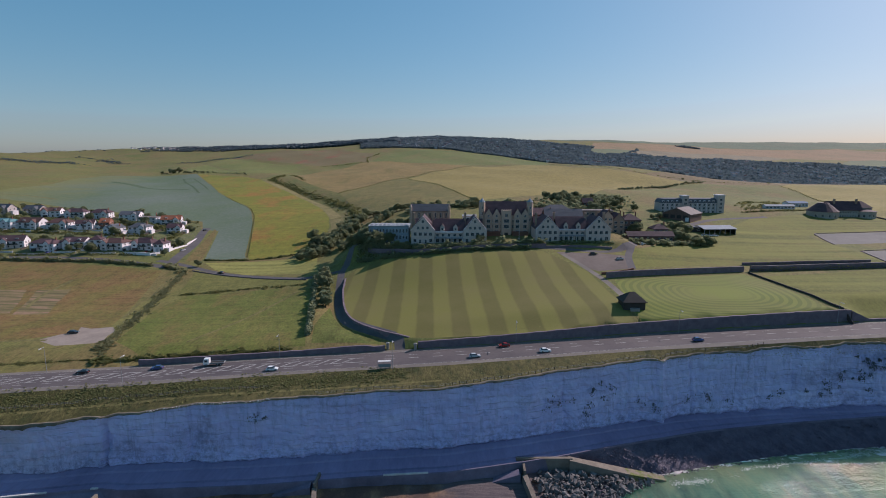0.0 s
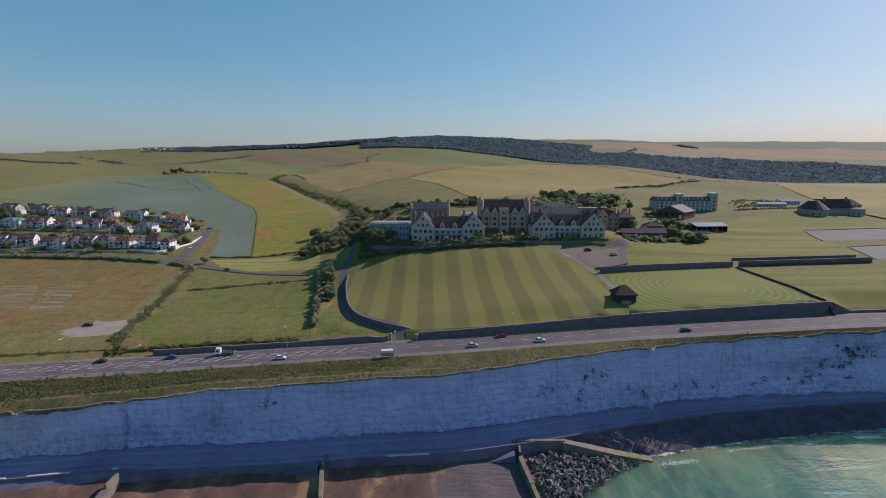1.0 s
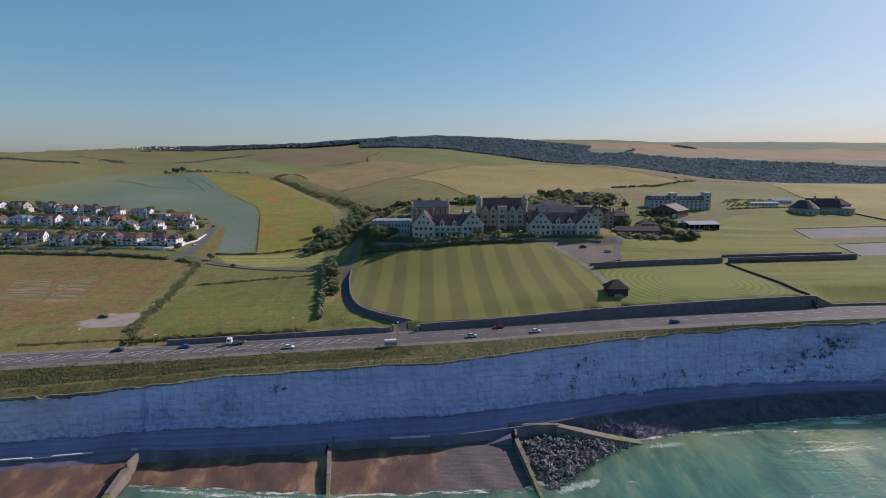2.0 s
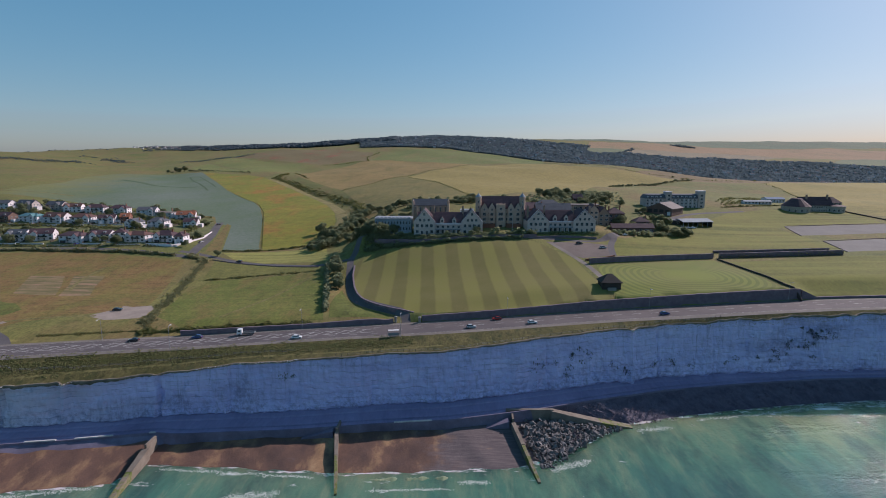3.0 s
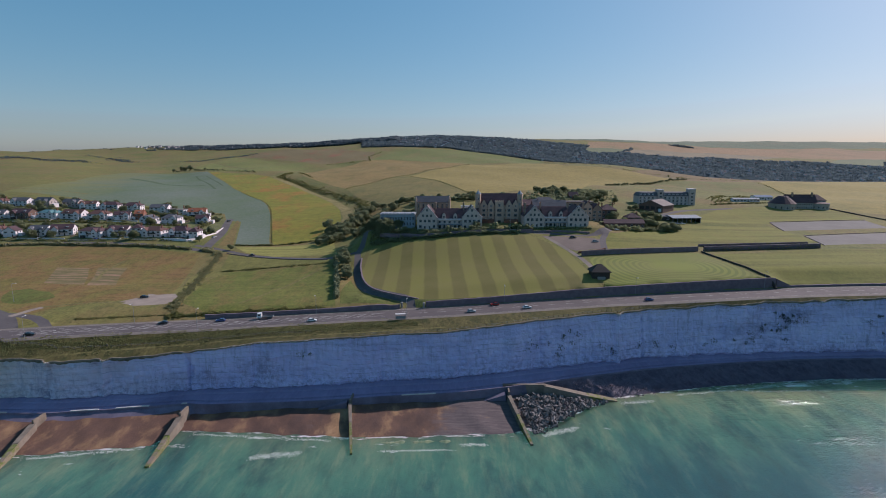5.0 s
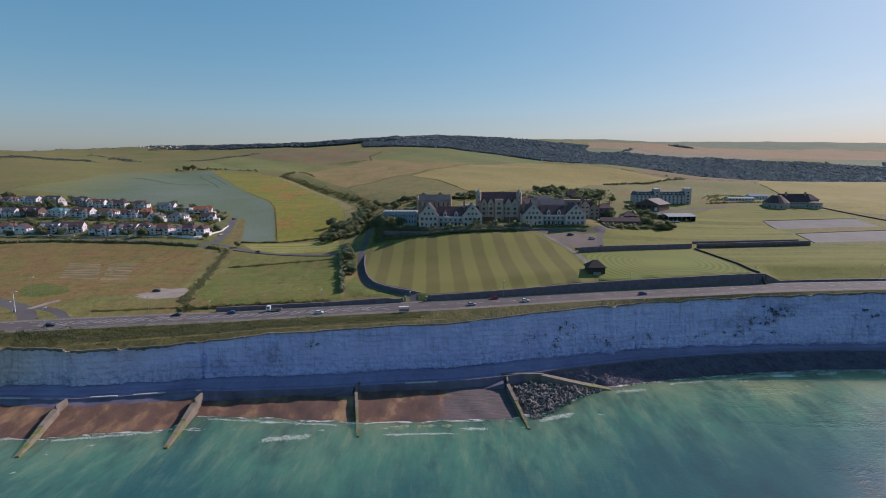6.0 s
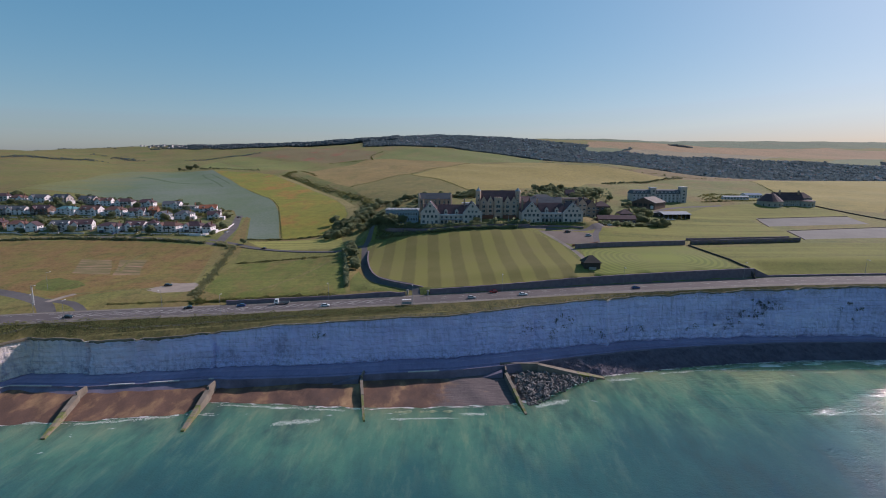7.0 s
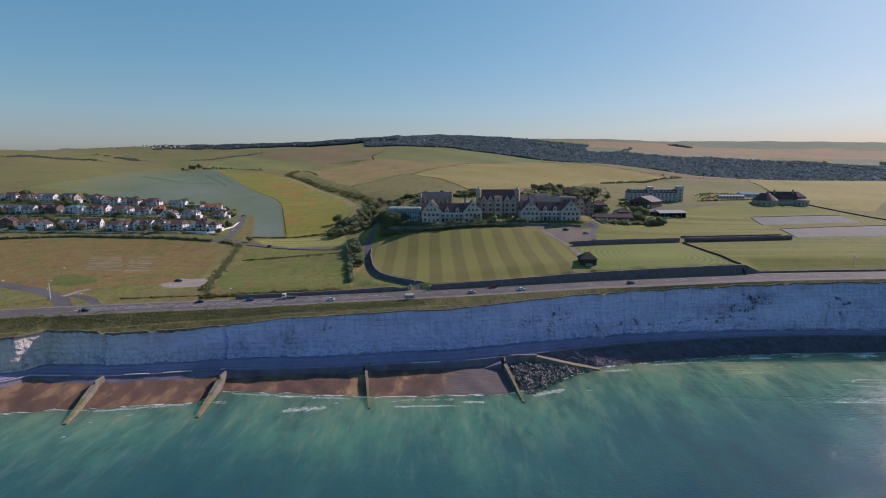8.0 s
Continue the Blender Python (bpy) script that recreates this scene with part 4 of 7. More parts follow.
# ---- building kit ----
WALLS = {
    "roughcast": ((0.6, 0.49, 0.42), (0.72, 0.6, 0.53)), "white_render": ((0.76, 0.71, 0.72), (0.88, 0.83, 0.84)),
    "cream_stone": ((0.58, 0.42, 0.31), (0.68, 0.5, 0.38)), "red_brick": ((0.24, 0.11, 0.075), (0.31, 0.15, 0.1)),
    "brown_brick": ((0.16, 0.1, 0.08), (0.21, 0.135, 0.105)), "buff_brick": ((0.36, 0.26, 0.19), (0.43, 0.32, 0.24)),
    "blue_cladding": ((0.3, 0.38, 0.44), (0.38, 0.46, 0.52)), "buff_render": ((0.4, 0.36, 0.31), (0.5, 0.45, 0.39)), "grey_render": ((0.5, 0.43, 0.4), (0.6, 0.53, 0.49)),
    "red_tile": ((0.125, 0.072, 0.064), (0.18, 0.095, 0.08)), "brown_tile": ((0.085, 0.052, 0.06), (0.135, 0.083, 0.09)),
    "grey_slate": ((0.1, 0.105, 0.12), (0.15, 0.155, 0.17)), "orange_tile": ((0.3, 0.11, 0.06), (0.38, 0.15, 0.085)),
    "teal_roof": ((0.11, 0.24, 0.26), (0.15, 0.29, 0.31)), "pale_sheet": ((0.2, 0.17, 0.155), (0.28, 0.24, 0.22)),
    "white_paint": ((0.72, 0.72, 0.7), (0.8, 0.8, 0.78)), "dark_timber": ((0.06, 0.05, 0.045), (0.09, 0.075, 0.065)),
    "lead_roof": ((0.28, 0.31, 0.34), (0.36, 0.39, 0.42)), "steel": ((0.3, 0.31, 0.32), (0.38, 0.39, 0.4)),
    "rubber": ((0.02, 0.02, 0.02), (0.03, 0.03, 0.03)), "blue_sheet": ((0.1, 0.17, 0.28), (0.14, 0.22, 0.34)),
}
for key, (a, b) in WALLS.items():
    tile = key.endswith(("tile", "slate", "roof"))
    M[key] = grainy(key, a, b, 1.5, 0.8, 0.5 if tile else 0.25, 0.08 if tile else 0.03, (1, 1, 3 if tile else 1), vary=0.25)
n = Nodes("window_glass", 0.08)
n.bsdf.inputs["Specular IOR Level"].default_value = 0.6
M["glass"] = n.done((0.035, 0.045, 0.055))
for key, c in {"car_white": (0.75, 0.75, 0.74), "car_black": (0.02, 0.02, 0.022), "car_red": (0.3, 0.03, 0.025), "car_blue": (0.04, 0.07, 0.2), "car_silver": (0.45, 0.46, 0.47)}.items():
    n = Nodes(key, 0.25)
    n.bsdf.inputs["Coat Weight"].default_value = 0.6
    M[key] = n.done(c)
n = Nodes("headlight", 0.1)
M["lamp_glass"] = n.done((0.7, 0.7, 0.68))
n = Nodes("rear_light", 0.2)
M["rear_light"] = n.done((0.35, 0.02, 0.02))


def boxes(*sets):
    bm = bmesh.new()
    for x0, x1, y0, y1, z0, z1 in sets:
        v = [bm.verts.new(p) for p in ((x0, y0, z0), (x1, y0, z0), (x1, y1, z0), (x0, y1, z0), (x0, y0, z1), (x1, y0, z1), (x1, y1, z1), (x0, y1, z1))]
        for f in ((3, 2, 1, 0), (4, 5, 6, 7), (0, 1, 5, 4), (1, 2, 6, 5), (2, 3, 7, 6), (3, 0, 4, 7)):
            bm.faces.new([v[i] for i in f])
    return bm


def hull(points):
    bm = bmesh.new()
    for p in points:
        bm.verts.new(p)
    bmesh.ops.convex_hull(bm, input=bm.verts)
    return bm


def gable_body(x0, x1, y0, y1, z0, eave, ridge, along="y"):
    """Walls that end in gables; the ridge runs along x or y."""
    if along == "y":
        m = (x0 + x1) / 2
        return hull([(x, y, z) for y in (y0, y1) for x, z in ((x0, z0), (x1, z0), (x0, eave), (x1, eave), (m, ridge))])
    m = (y0 + y1) / 2
    return hull([(x, y, z) for x in (x0, x1) for y, z in ((y0, z0), (y1, z0), (y0, eave), (y1, eave), (m, ridge))])


def gable_roof(x0, x1, y0, y1, eave, ridge, along="y", over=0.4, thick=0.25):
    """Two roof slopes with thickness and overhang."""
    bm = bmesh.new()
    a, b = (x0, x1) if along == "y" else (y0, y1)
    m = (a + b) / 2
    slope = (ridge - eave) / (m - a)
    prof = [(a - over, eave - over * slope), (m, ridge), (b + over, eave - over * slope)]
    prof = prof + [(p, z + thick * (1.3 if i == 1 else 1)) for i, (p, z) in reversed(list(enumerate(prof)))]
    lo, hi = ((y0, y1) if along == "y" else (x0, x1))
    rings = []
    for q in (lo - over * 0.7, hi + over * 0.7):
        rings.append([bm.verts.new((p, q, z) if along == "y" else (q, p, z)) for p, z in prof])
    k = len(prof)
    for i in range(k):
        bm.faces.new((rings[0][i], rings[0][(i + 1) % k], rings[1][(i + 1) % k], rings[1][i]))
    for r in rings:
        bm.faces.new((r[0], r[1], r[4], r[5]))
        bm.faces.new((r[1], r[2], r[3], r[4]))
    bmesh.ops.recalc_face_normals(bm, faces=bm.faces)
    return bm


def hip_roof(x0, x1, y0, y1, eave, ridge, over=0.5):
    x0, x1, y0, y1 = x0 - over, x1 + over, y0 - over, y1 + over
    m, run = (y0 + y1) / 2, (y1 - y0) / 2
    if x1 - x0 >= y1 - y0:
        top = [(x0 + run * 0.9, m), (x1 - run * 0.9, m)]
    else:
        run, m = (x1 - x0) / 2, (x0 + x1) / 2
        top = [(m, y0 + run * 0.9), (m, y1 - run * 0.9)]
    return hull([(x, y, z) for x in (x0, x1) for y in (y0, y1) for z in (eave - 0.15, eave + 0.12)] + [(x, y, ridge) for x, y in top])


def post(x, y, z0, z1, r, sides=8, r2=None):
    bm = bmesh.new()
    bmesh.ops.create_cone(bm, cap_ends=True, segments=sides, radius1=r, radius2=r if r2 is None else r2, depth=z1 - z0,
                          matrix=Matrix.Translation((x, y, (z0 + z1) / 2)))
    return bm


def part(name, bm, material, parent, label=""):
    me = bpy.data.meshes.new(name)
    bm.to_mesh(me)
    bm.free()
    me.materials.append(material)
    ob = new(name, me)
    ob.parent = parent
    return tagged(ob, label)


def thing(name, label, category, x, y, z=None, turn=0.0, group=""):
    ob = new(name)
    ob.matrix_world = pose(x, y, float(land(x, y)[0]) if z is None else z, 0, 0, turn)
    return tagged(ob, label, category, group)


WINDOWS = {}


def window(parent, x, y, z, w, h, facing="s"):
    """A framed window with a bar and glass, standing a little proud of the wall."""
    key = (round(w, 2), round(h, 2))
    if key not in WINDOWS:
        f = 0.07
        frame_bm = boxes((-w / 2, w / 2, -0.08, 0.06, -f, f * 0.6), (-w / 2, w / 2, -0.06, 0.06, h - f, h), (-w / 2, -w / 2 + f, -0.05, 0.06, f * 0.6, h - f),
                         (w / 2 - f, w / 2, -0.05, 0.06, f * 0.6, h - f), (-f / 3, f / 3, -0.04, 0.05, f * 0.6, h - f))
        pane_bm = boxes((-w / 2 + f, w / 2 - f, -0.02, 0.04, f * 0.6, h - f))
        made = []
        for label, bm, mat in (("window", frame_bm, "white_paint"), ("pane", pane_bm, "glass")):
            me = bpy.data.meshes.new(label)
            bm.to_mesh(me)
            bm.free()
            me.materials.append(M[mat])
            made.append(me)
        WINDOWS[key] = made
    f, p = WINDOWS[key]
    ob, pane = new("window", f), new("pane", p)
    ob.parent, pane.parent = parent, ob
    ob.matrix_local = pose(x, y, z, 0, 0, {"s": 0, "e": 90, "w": -90, "n": 180}[facing])
    return ob


# ---- the school ----
def gable_house(parent, x0, x1, y0, depth, z0, apex, wall, roof):
    """One tall gabled front of a school house."""
    eave = z0 + (apex - z0) * 0.5
    m = (x0 + x1) / 2
    part("wall", gable_body(x0, x1, y0, y0 + depth, z0 - 4, eave, apex - 0.2), wall, parent)
    part("roof", gable_roof(x0, x1, y0 + 0.35, y0 + depth, eave, apex - 0.35, "y", 0.25, 0.3), roof, parent)
    coping = bmesh.new()
    for s in (-1, 1):
        a, b = Vector((m + s * (x1 - x0 + 0.5) / 2, 0, eave - 0.3)), Vector((m, 0, apex + 0.35))
        up = Vector((0, 0, 0.35))
        vs = [coping.verts.new(p + Vector((0, y, 0)) + q) for y in (y0 - 0.12, y0 + 0.4) for p, q in ((a, -up * 0), (b, -up * 0), (b, up), (a, up))]
        for f in ((0, 1, 2, 3), (7, 6, 5, 4), (0, 4, 5, 1), (1, 5, 6, 2), (2, 6, 7, 3), (3, 7, 4, 0)):
            coping.faces.new([vs[i] for i in f])
    part("coping", coping, M["white_render"], parent)
    storey = (eave - z0) / 2.15
    w = x1 - x0
    for lvl, cols in ((0, (-0.34, -0.12, 0.12, 0.34)), (1, (-0.33, -0.11, 0.11, 0.33)), (2, (-0.2, 0.0, 0.2)), (3, (0.0,))):
        for c in cols:
            if lvl == 0 and abs(c) < 0.2:
                window(parent, m + c * w, y0 - 0.04, z0 + 0.2, 1.3, 2.3)
            else:
                window(parent, m + c * w, y0 - 0.04, z0 + 0.9 + storey * lvl * 1.02, 1.9 if lvl < 2 else 1.5, 2.1 if lvl < 2 else 1.8)
    for k in range(4):
        for lvl in range(2):
            window(parent, x1 + 0.04, y0 + 2.5 + k * 3.6, z0 + 1 + storey * lvl, 1.3, 1.8, "e")
    for k, (cx, cy) in enumerate(((x0 + 1.2, y0 + depth * 0.45), (x1 - 1.2, y0 + depth * 0.62))):
        stack = part("chimney", boxes((cx - 0.6, cx + 0.6, cy - 0.9, cy + 0.9, eave, apex + 1.4), (cx - 0.75, cx + 0.75, cy - 1.05, cy + 1.05, apex + 1.4, apex + 1.7)), M["buff_brick"], parent)
        for q in (-0.45, 0.45):
            part("chimney_pot", post(cx, cy + q, apex + 1.7, apex + 2.4, 0.2, 8, 0.15), M["red_tile"], stack)


def link_wing(parent, x0, x1, y0, depth, z0, eave, ridge, wall, roof):
    part("wall", boxes((x0, x1, y0, y0 + depth, z0 - 4, eave)), wall, parent)
    part("roof", gable_roof(x0 - 1, x1 + 1, y0, y0 + depth, eave, ridge, "x", 0.5, 0.3), roof, parent)
    part("parapet", boxes((x0 + 0.05, x1 - 0.05, y0 - 0.9, y0 - 0.4, eave - 1.0, eave - 0.1)), M["white_render"], parent)
    part("veranda_roof", boxes((x0 + 0.05, x1 - 0.05, y0 - 2.6, y0 - 0.02, z0 + 3.2, z0 + 3.5)), M["lead_roof"], parent)
    w = x1 - x0
    for k in range(7):
        part("column", post(x0 + 0.6 + k * (w - 1.2) / 6, y0 - 2.3, z0 - 3, z0 + 3.2, 0.17), M["white_paint"], parent)
    for k in range(5):
        window(parent, x0 + w * (k + 0.5) / 5, y0 - 0.04, z0 + 0.3, 2.0, 2.4)
        window(parent, x0 + w * (k + 0.5) / 5, y0 - 0.04, z0 + 4.1, 1.6, 1.7)
    for c in (0.27, 0.73):
        cx = x0 + w * c
        d = part("dormer", gable_body(cx - 1.35, cx + 1.35, y0 - 0.3, y0 + 4.2, eave - 0.8, eave + 2.4, eave + 4.1), wall, parent)
        part("dormer_roof", gable_roof(cx - 1.35, cx + 1.35, y0 - 0.1, y0 + 4.2, eave + 2.4, eave + 4.15, "y", 0.2, 0.15), roof, d)
        window(d, cx, y0 - 0.35, eave + 0.3, 1.3, 1.7)


def school_house(x0, x1, y0, base, apex, gables, label):
    ob = thing("school_house", label, "school building", (x0 + x1) / 2, y0, base, group="school houses")
    off = (x0 + x1) / 2
    wall, roof = M["roughcast"], M["brown_tile"]
    (a0, a1), (b0, b1) = gables
    gable_house(ob, a0 - off, a1 - off, 0, 20, 0, apex - base, wall, roof)
    gable_house(ob, b0 - off, b1 - off, 0, 20, 0, apex - base, wall, roof)
    link_wing(ob, a1 - off + 0.01, b0 - off - 0.01, 2.5, 12, 0, 7.6, 13.4, wall, roof)
    part("rear_roof", gable_roof(a0 - off + 1, b1 - off - 1, 16, 27, 8.2, 13.0, "x"), roof, ob)
    part("rear_wall", boxes((a0 - off + 1, b1 - off - 1, 20.05, 27, -4, 8.2)), M["buff_brick"], ob)


school_house(-23.8, 22.9, 160, 52.5, 69.2, ((-23.8, -9.4), (8.5, 22.9)), "cream roughcast school house with twin gables and brown tiled roof")
school_house(53.3, 99.2, 160, 54.2, 69.3, ((53.3, 67.6), (84.2, 99.2)), "cream roughcast school house with twin gables above a grass bank")


def main_block():
    ob = thing("school_main_block", "stone school block with twin towers and red-brown roof", "school building", 37, 182, 55)
    st, rf = M["cream_stone"], M["brown_tile"]
    part("wall", boxes((-16, 16, 0, 15, -3, 13.4)), st, ob)
    part("roof", gable_roof(-16, 16, 0, 15, 13.4, 21.3, "x", 0.4, 0.3), rf, ob)
    for cx in (-11.6, -6.2, 7.4, 12.4):
        g = part("front_gable", gable_body(cx - 2.5, cx + 2.5, -0.8, 5, -3, 13.2, 17.4), st, ob)
        part("gable_roof", gable_roof(cx - 2.5, cx + 2.5, -0.6, 6, 13.2, 17.5, "y", 0.2, 0.2), rf, g)
        for lvl in range(4):
            window(g, cx, -0.85, 1.0 + 3.6 * lvl, 2.2 if lvl < 3 else 1.1, 2.1 if lvl < 3 else 1.5)
    for cx in (-14.9, -8.9, -3.9, 4.6, 9.9, 15):
        for lvl in range(3):
            window(ob, cx, -0.05, 1.0 + 3.6 * lvl, 1.0, 2.0)
    gate = part("gate_tower", boxes((-3.2, 3.2, -2.2, 3, -3, 16.2)), st, ob)
    for k in range(5):
        part("merlon", boxes((-3.2 + k * 1.4, -2.4 + k * 1.4, -2.25, -1.6, 16.22, 17.0)), st, gate)
    window(gate, 0, -2.25, 12.2, 1.6, 2.0)
    for lvl in (1, 2):
        window(gate, 0, -2.25, 1.2 + 3.6 * lvl, 3.4, 2.2)
    part("doorway", boxes((-1.2, 1.2, -2.3, -2.15, -2.9, 1.8)), M["dark_timber"], gate)
    for cx in (-15.8, 15.6):
        t = part("tower", post(cx, 1.5, -3, 21.5, 2.1, 8), st, ob)
        part("tower_cap", post(cx, 1.5, 21.52, 24.0, 2.3, 8, 0.25), M["lead_roof"], t)
        part("finial", post(cx, 1.5, 24.0, 25.6, 0.12, 6, 0.03), M["lead_roof"], t)
        for lvl in (2, 3, 4):
            window(t, cx, -0.6, 1.5 + 3.9 * lvl, 0.8, 1.8)
    part("terrace_wall", boxes((-16, 16, -8.5, -8, -4, -0.6)), M["red_brick"], ob)
    for x0 in (-14, 4):
        part("loggia", boxes((x0, x0 + 10, -4.5, -0.85, -3, 2.6)), M["red_brick"], ob)
    pole = tagged(thing("flagpole", "white flagpole on the forecourt lawn", "flagpole", 44, 168))
    part("pole", post(0, 0, 0, 11, 0.12, 6, 0.06), M["white_paint"], pole)
    part("plinth", boxes((-0.7, 0.7, -0.7, 0.7, -0.2, 0.5)), M["concrete"], pole)


main_block()


def chapel():
    ob = thing("chapel", "buff stone chapel with a long grey slate roof", "chapel", -14, 205, 57)
    part("wall", gable_body(-13.7, 13.7, 0, 11, -6, 11.4, 15.6, "x"), M["buff_brick"], ob)
    part("roof", gable_roof(-13.6, 13.6, 0, 11, 11.4, 15.7, "x", 0.3, 0.3), M["grey_slate"], ob)
    for k in range(7):
        window(ob, -11.4 + 3.8 * k, -0.05, 6.6, 1.1, 3.6)
        part("buttress", boxes((-13.5 + 3.8 * k, -12.9 + 3.8 * k, -0.8, 0.1, -6, 10.0)), M["cream_stone"], ob)
    for cx in (-13.4, 13.4):
        t = part("turret", post(cx, 0.4, -6, 14.5, 0.9, 8), M["cream_stone"], ob)
        part("turret_cap", post(cx, 0.4, 14.5, 16.2, 1.0, 8, 0.1), M["cream_stone"], t)


chapel()


def blue_block():
    ob = thing("teaching_block", "pale blue clad teaching block with a metal roof", "school building", -38.4, 165, 53.2)
    part("wall", boxes((-12.5, 12.5, 0, 13, -7, 9.2)), M["blue_cladding"], ob)
    part("roof", boxes((-12.9, 12.9, -0.4, 13.4, 9.2, 9.7)), M["lead_roof"], ob)
    for k in range(9):
        part("skylight", boxes((-11.6 + 2.7 * k, -9.9 + 2.7 * k, 2, 11, 9.71, 10.2)), M["lead_roof"], ob)
    for k in range(12):
        for lvl in range(2):
            window(ob, -11.4 + 2.07 * k, -0.04, 1.4 + 4.0 * lvl, 1.1, 2.2)
        part("fin", boxes((-12.5 + 2.07 * k, -12.35 + 2.07 * k, -0.3, -0.01, 0.4, 9.0)), M["blue_cladding"], ob)


blue_block()


def plain_building(name, label, x, y, w, d, h, ridge, wall, roof, kind="gable", along="x", turn=0, z=None, cols=4, rows=2, chimneys=0, group="", category="building"):
    """A house or block: walls, roof, windows, door, chimneys; its front faces the sea."""
    ob = thing(name, label, category, x, y, z, turn, group)
    hw = w / 2
    if kind == "gable":
        part("wall", gable_body(-hw, hw, 0, d, -3, h, h + ridge - 0.1, along), M[wall], ob)
        part("roof", gable_roof(-hw, hw, 0, d, h, h + ridge, along), M[roof], ob)
    elif kind == "hip":
        part("wall", boxes((-hw, hw, 0, d, -3, h)), M[wall], ob)
        part("roof", hip_roof(-hw, hw, 0, d, h, h + ridge), M[roof], ob)
    else:
        part("wall", boxes((-hw, hw, 0, d, -3, h)), M[wall], ob)
        part("roof", boxes((-hw - 0.3, hw + 0.3, -0.3, d + 0.3, h, h + 0.35)), M[roof], ob)
    step = (h - 0.3) / rows
    ww, wh = min(2.0, w / cols * 0.6), min(1.5, step * 0.6)
    for r in range(rows):
        for c in range(cols):
            if r == 0 and c == cols // 2:
                part("door", boxes((-hw + w * (c + 0.5) / cols - 0.5, -hw + w * (c + 0.5) / cols + 0.5, -0.08, -0.01, 0, 2.1)), M["dark_timber"], ob)
                continue
            window(ob, -hw + w * (c + 0.5) / cols, -0.04, r * step + step * 0.32, ww, wh)
        for q in (0.3, 0.7):
            window(ob, hw + 0.04, d * q, r * step + step * 0.32, min(1.2, d * 0.2), wh, "e")
    for k in range(chimneys):
        cx = hw * (0.7 if k == 0 else -0.65)
        stack = part("chimney", boxes((cx - 0.35, cx + 0.35, d * 0.5, d * 0.5 + 0.8, h + ridge * 0.4, h + ridge + 1.0)), M["red_brick"], ob)
        part("chimney_pot", post(cx, d * 0.5 + 0.4, h + ridge + 1.0, h + ridge + 1.5, 0.15, 6), M["red_tile"], stack)
    return ob


# behind and beside the school
SB = "school building"
plain_building("school_wing", "low white school wing with a flat roof", 14, 212, 10, 8, 7, 0, "white_render", "lead_roof", "flat", cols=4, category=SB)
plain_building("school_wing", "brick school wing with a dark slate roof", 78, 196, 26, 12, 9.5, 4.5, "red_brick", "grey_slate", cols=7, rows=3, chimneys=2, category=SB)
plain_building("school_wing", "long brick school wing with a pale flat roof", 102, 205, 24, 9, 12, 0.3, "buff_brick", "pale_sheet", "flat", cols=6, rows=3, category=SB)
plain_building("staff_house", "cream gabled house with brown tiles", 106, 190, 7, 12, 10, 4, "cream_stone", "brown_tile", along="y", cols=2, rows=3, chimneys=1, category="house")
plain_building("staff_house", "buff brick gabled house with brown tiles", 114, 192, 8, 12, 9, 4.5, "buff_brick", "brown_tile", along="y", cols=2, rows=3, chimneys=1, category="house")
plain_building("staff_house", "dark red brick house with brown roof", 124, 195, 12, 12, 10, 4, "brown_brick", "brown_tile", "hip", cols=3, rows=3, chimneys=2, category="house")
plain_building("gymnasium", "dark brick gymnasium with a broad grey roof", 83, 242, 24, 16, 5.5, 5, "brown_brick", "grey_slate", "hip", cols=5, rows=1, category=SB)
plain_building("school_wing", "brown tiled school wing behind the twin gables", 60, 205, 14, 16, 9, 4, "brown_brick", "brown_tile", cols=3, rows=2, chimneys=1, category=SB)
plain_building("cottage", "small brick cottage among the trees", 121, 300, 9, 8, 5, 3.5, "red_brick", "brown_tile", cols=3, rows=2, chimneys=1, category="house")
plain_building("stable_block", "long low dark brick outbuilding behind shrubs", 131, 178, 30, 8, 3.6, 2.4, "brown_brick", "brown_tile", cols=8, rows=1, category="outbuilding")
plain_building("lodge", "dark brick lodge with a brown roof", 142, 190, 10, 9, 6, 3.2, "brown_brick", "brown_tile", "hip", cols=3, rows=2, chimneys=1, category="house")


def sports_hall():
    ob = thing("sports_hall", "brown brick sports hall with a pale metal roof", "hall", 178, 252, 57, -46)
    part("wall", gable_body(-11, 11, 0, 22, -3, 5.4, 9.6, "y"), M["brown_brick"], ob)
    part("roof", gable_roof(-11, 11, 0, 22, 5.4, 9.8, "y", 0.6, 0.35), M["pale_sheet"], ob)
    for k in range(4):
        part("panel", boxes((-9.5 + 5 * k, -6 + 5 * k, -0.12, -0.01, 2.0, 4.6)), M["dark_timber"], ob)
    part("door", boxes((7.2, 9.8, -0.15, -0.01, 0, 3)), M["white_paint"], ob)


sports_hall()


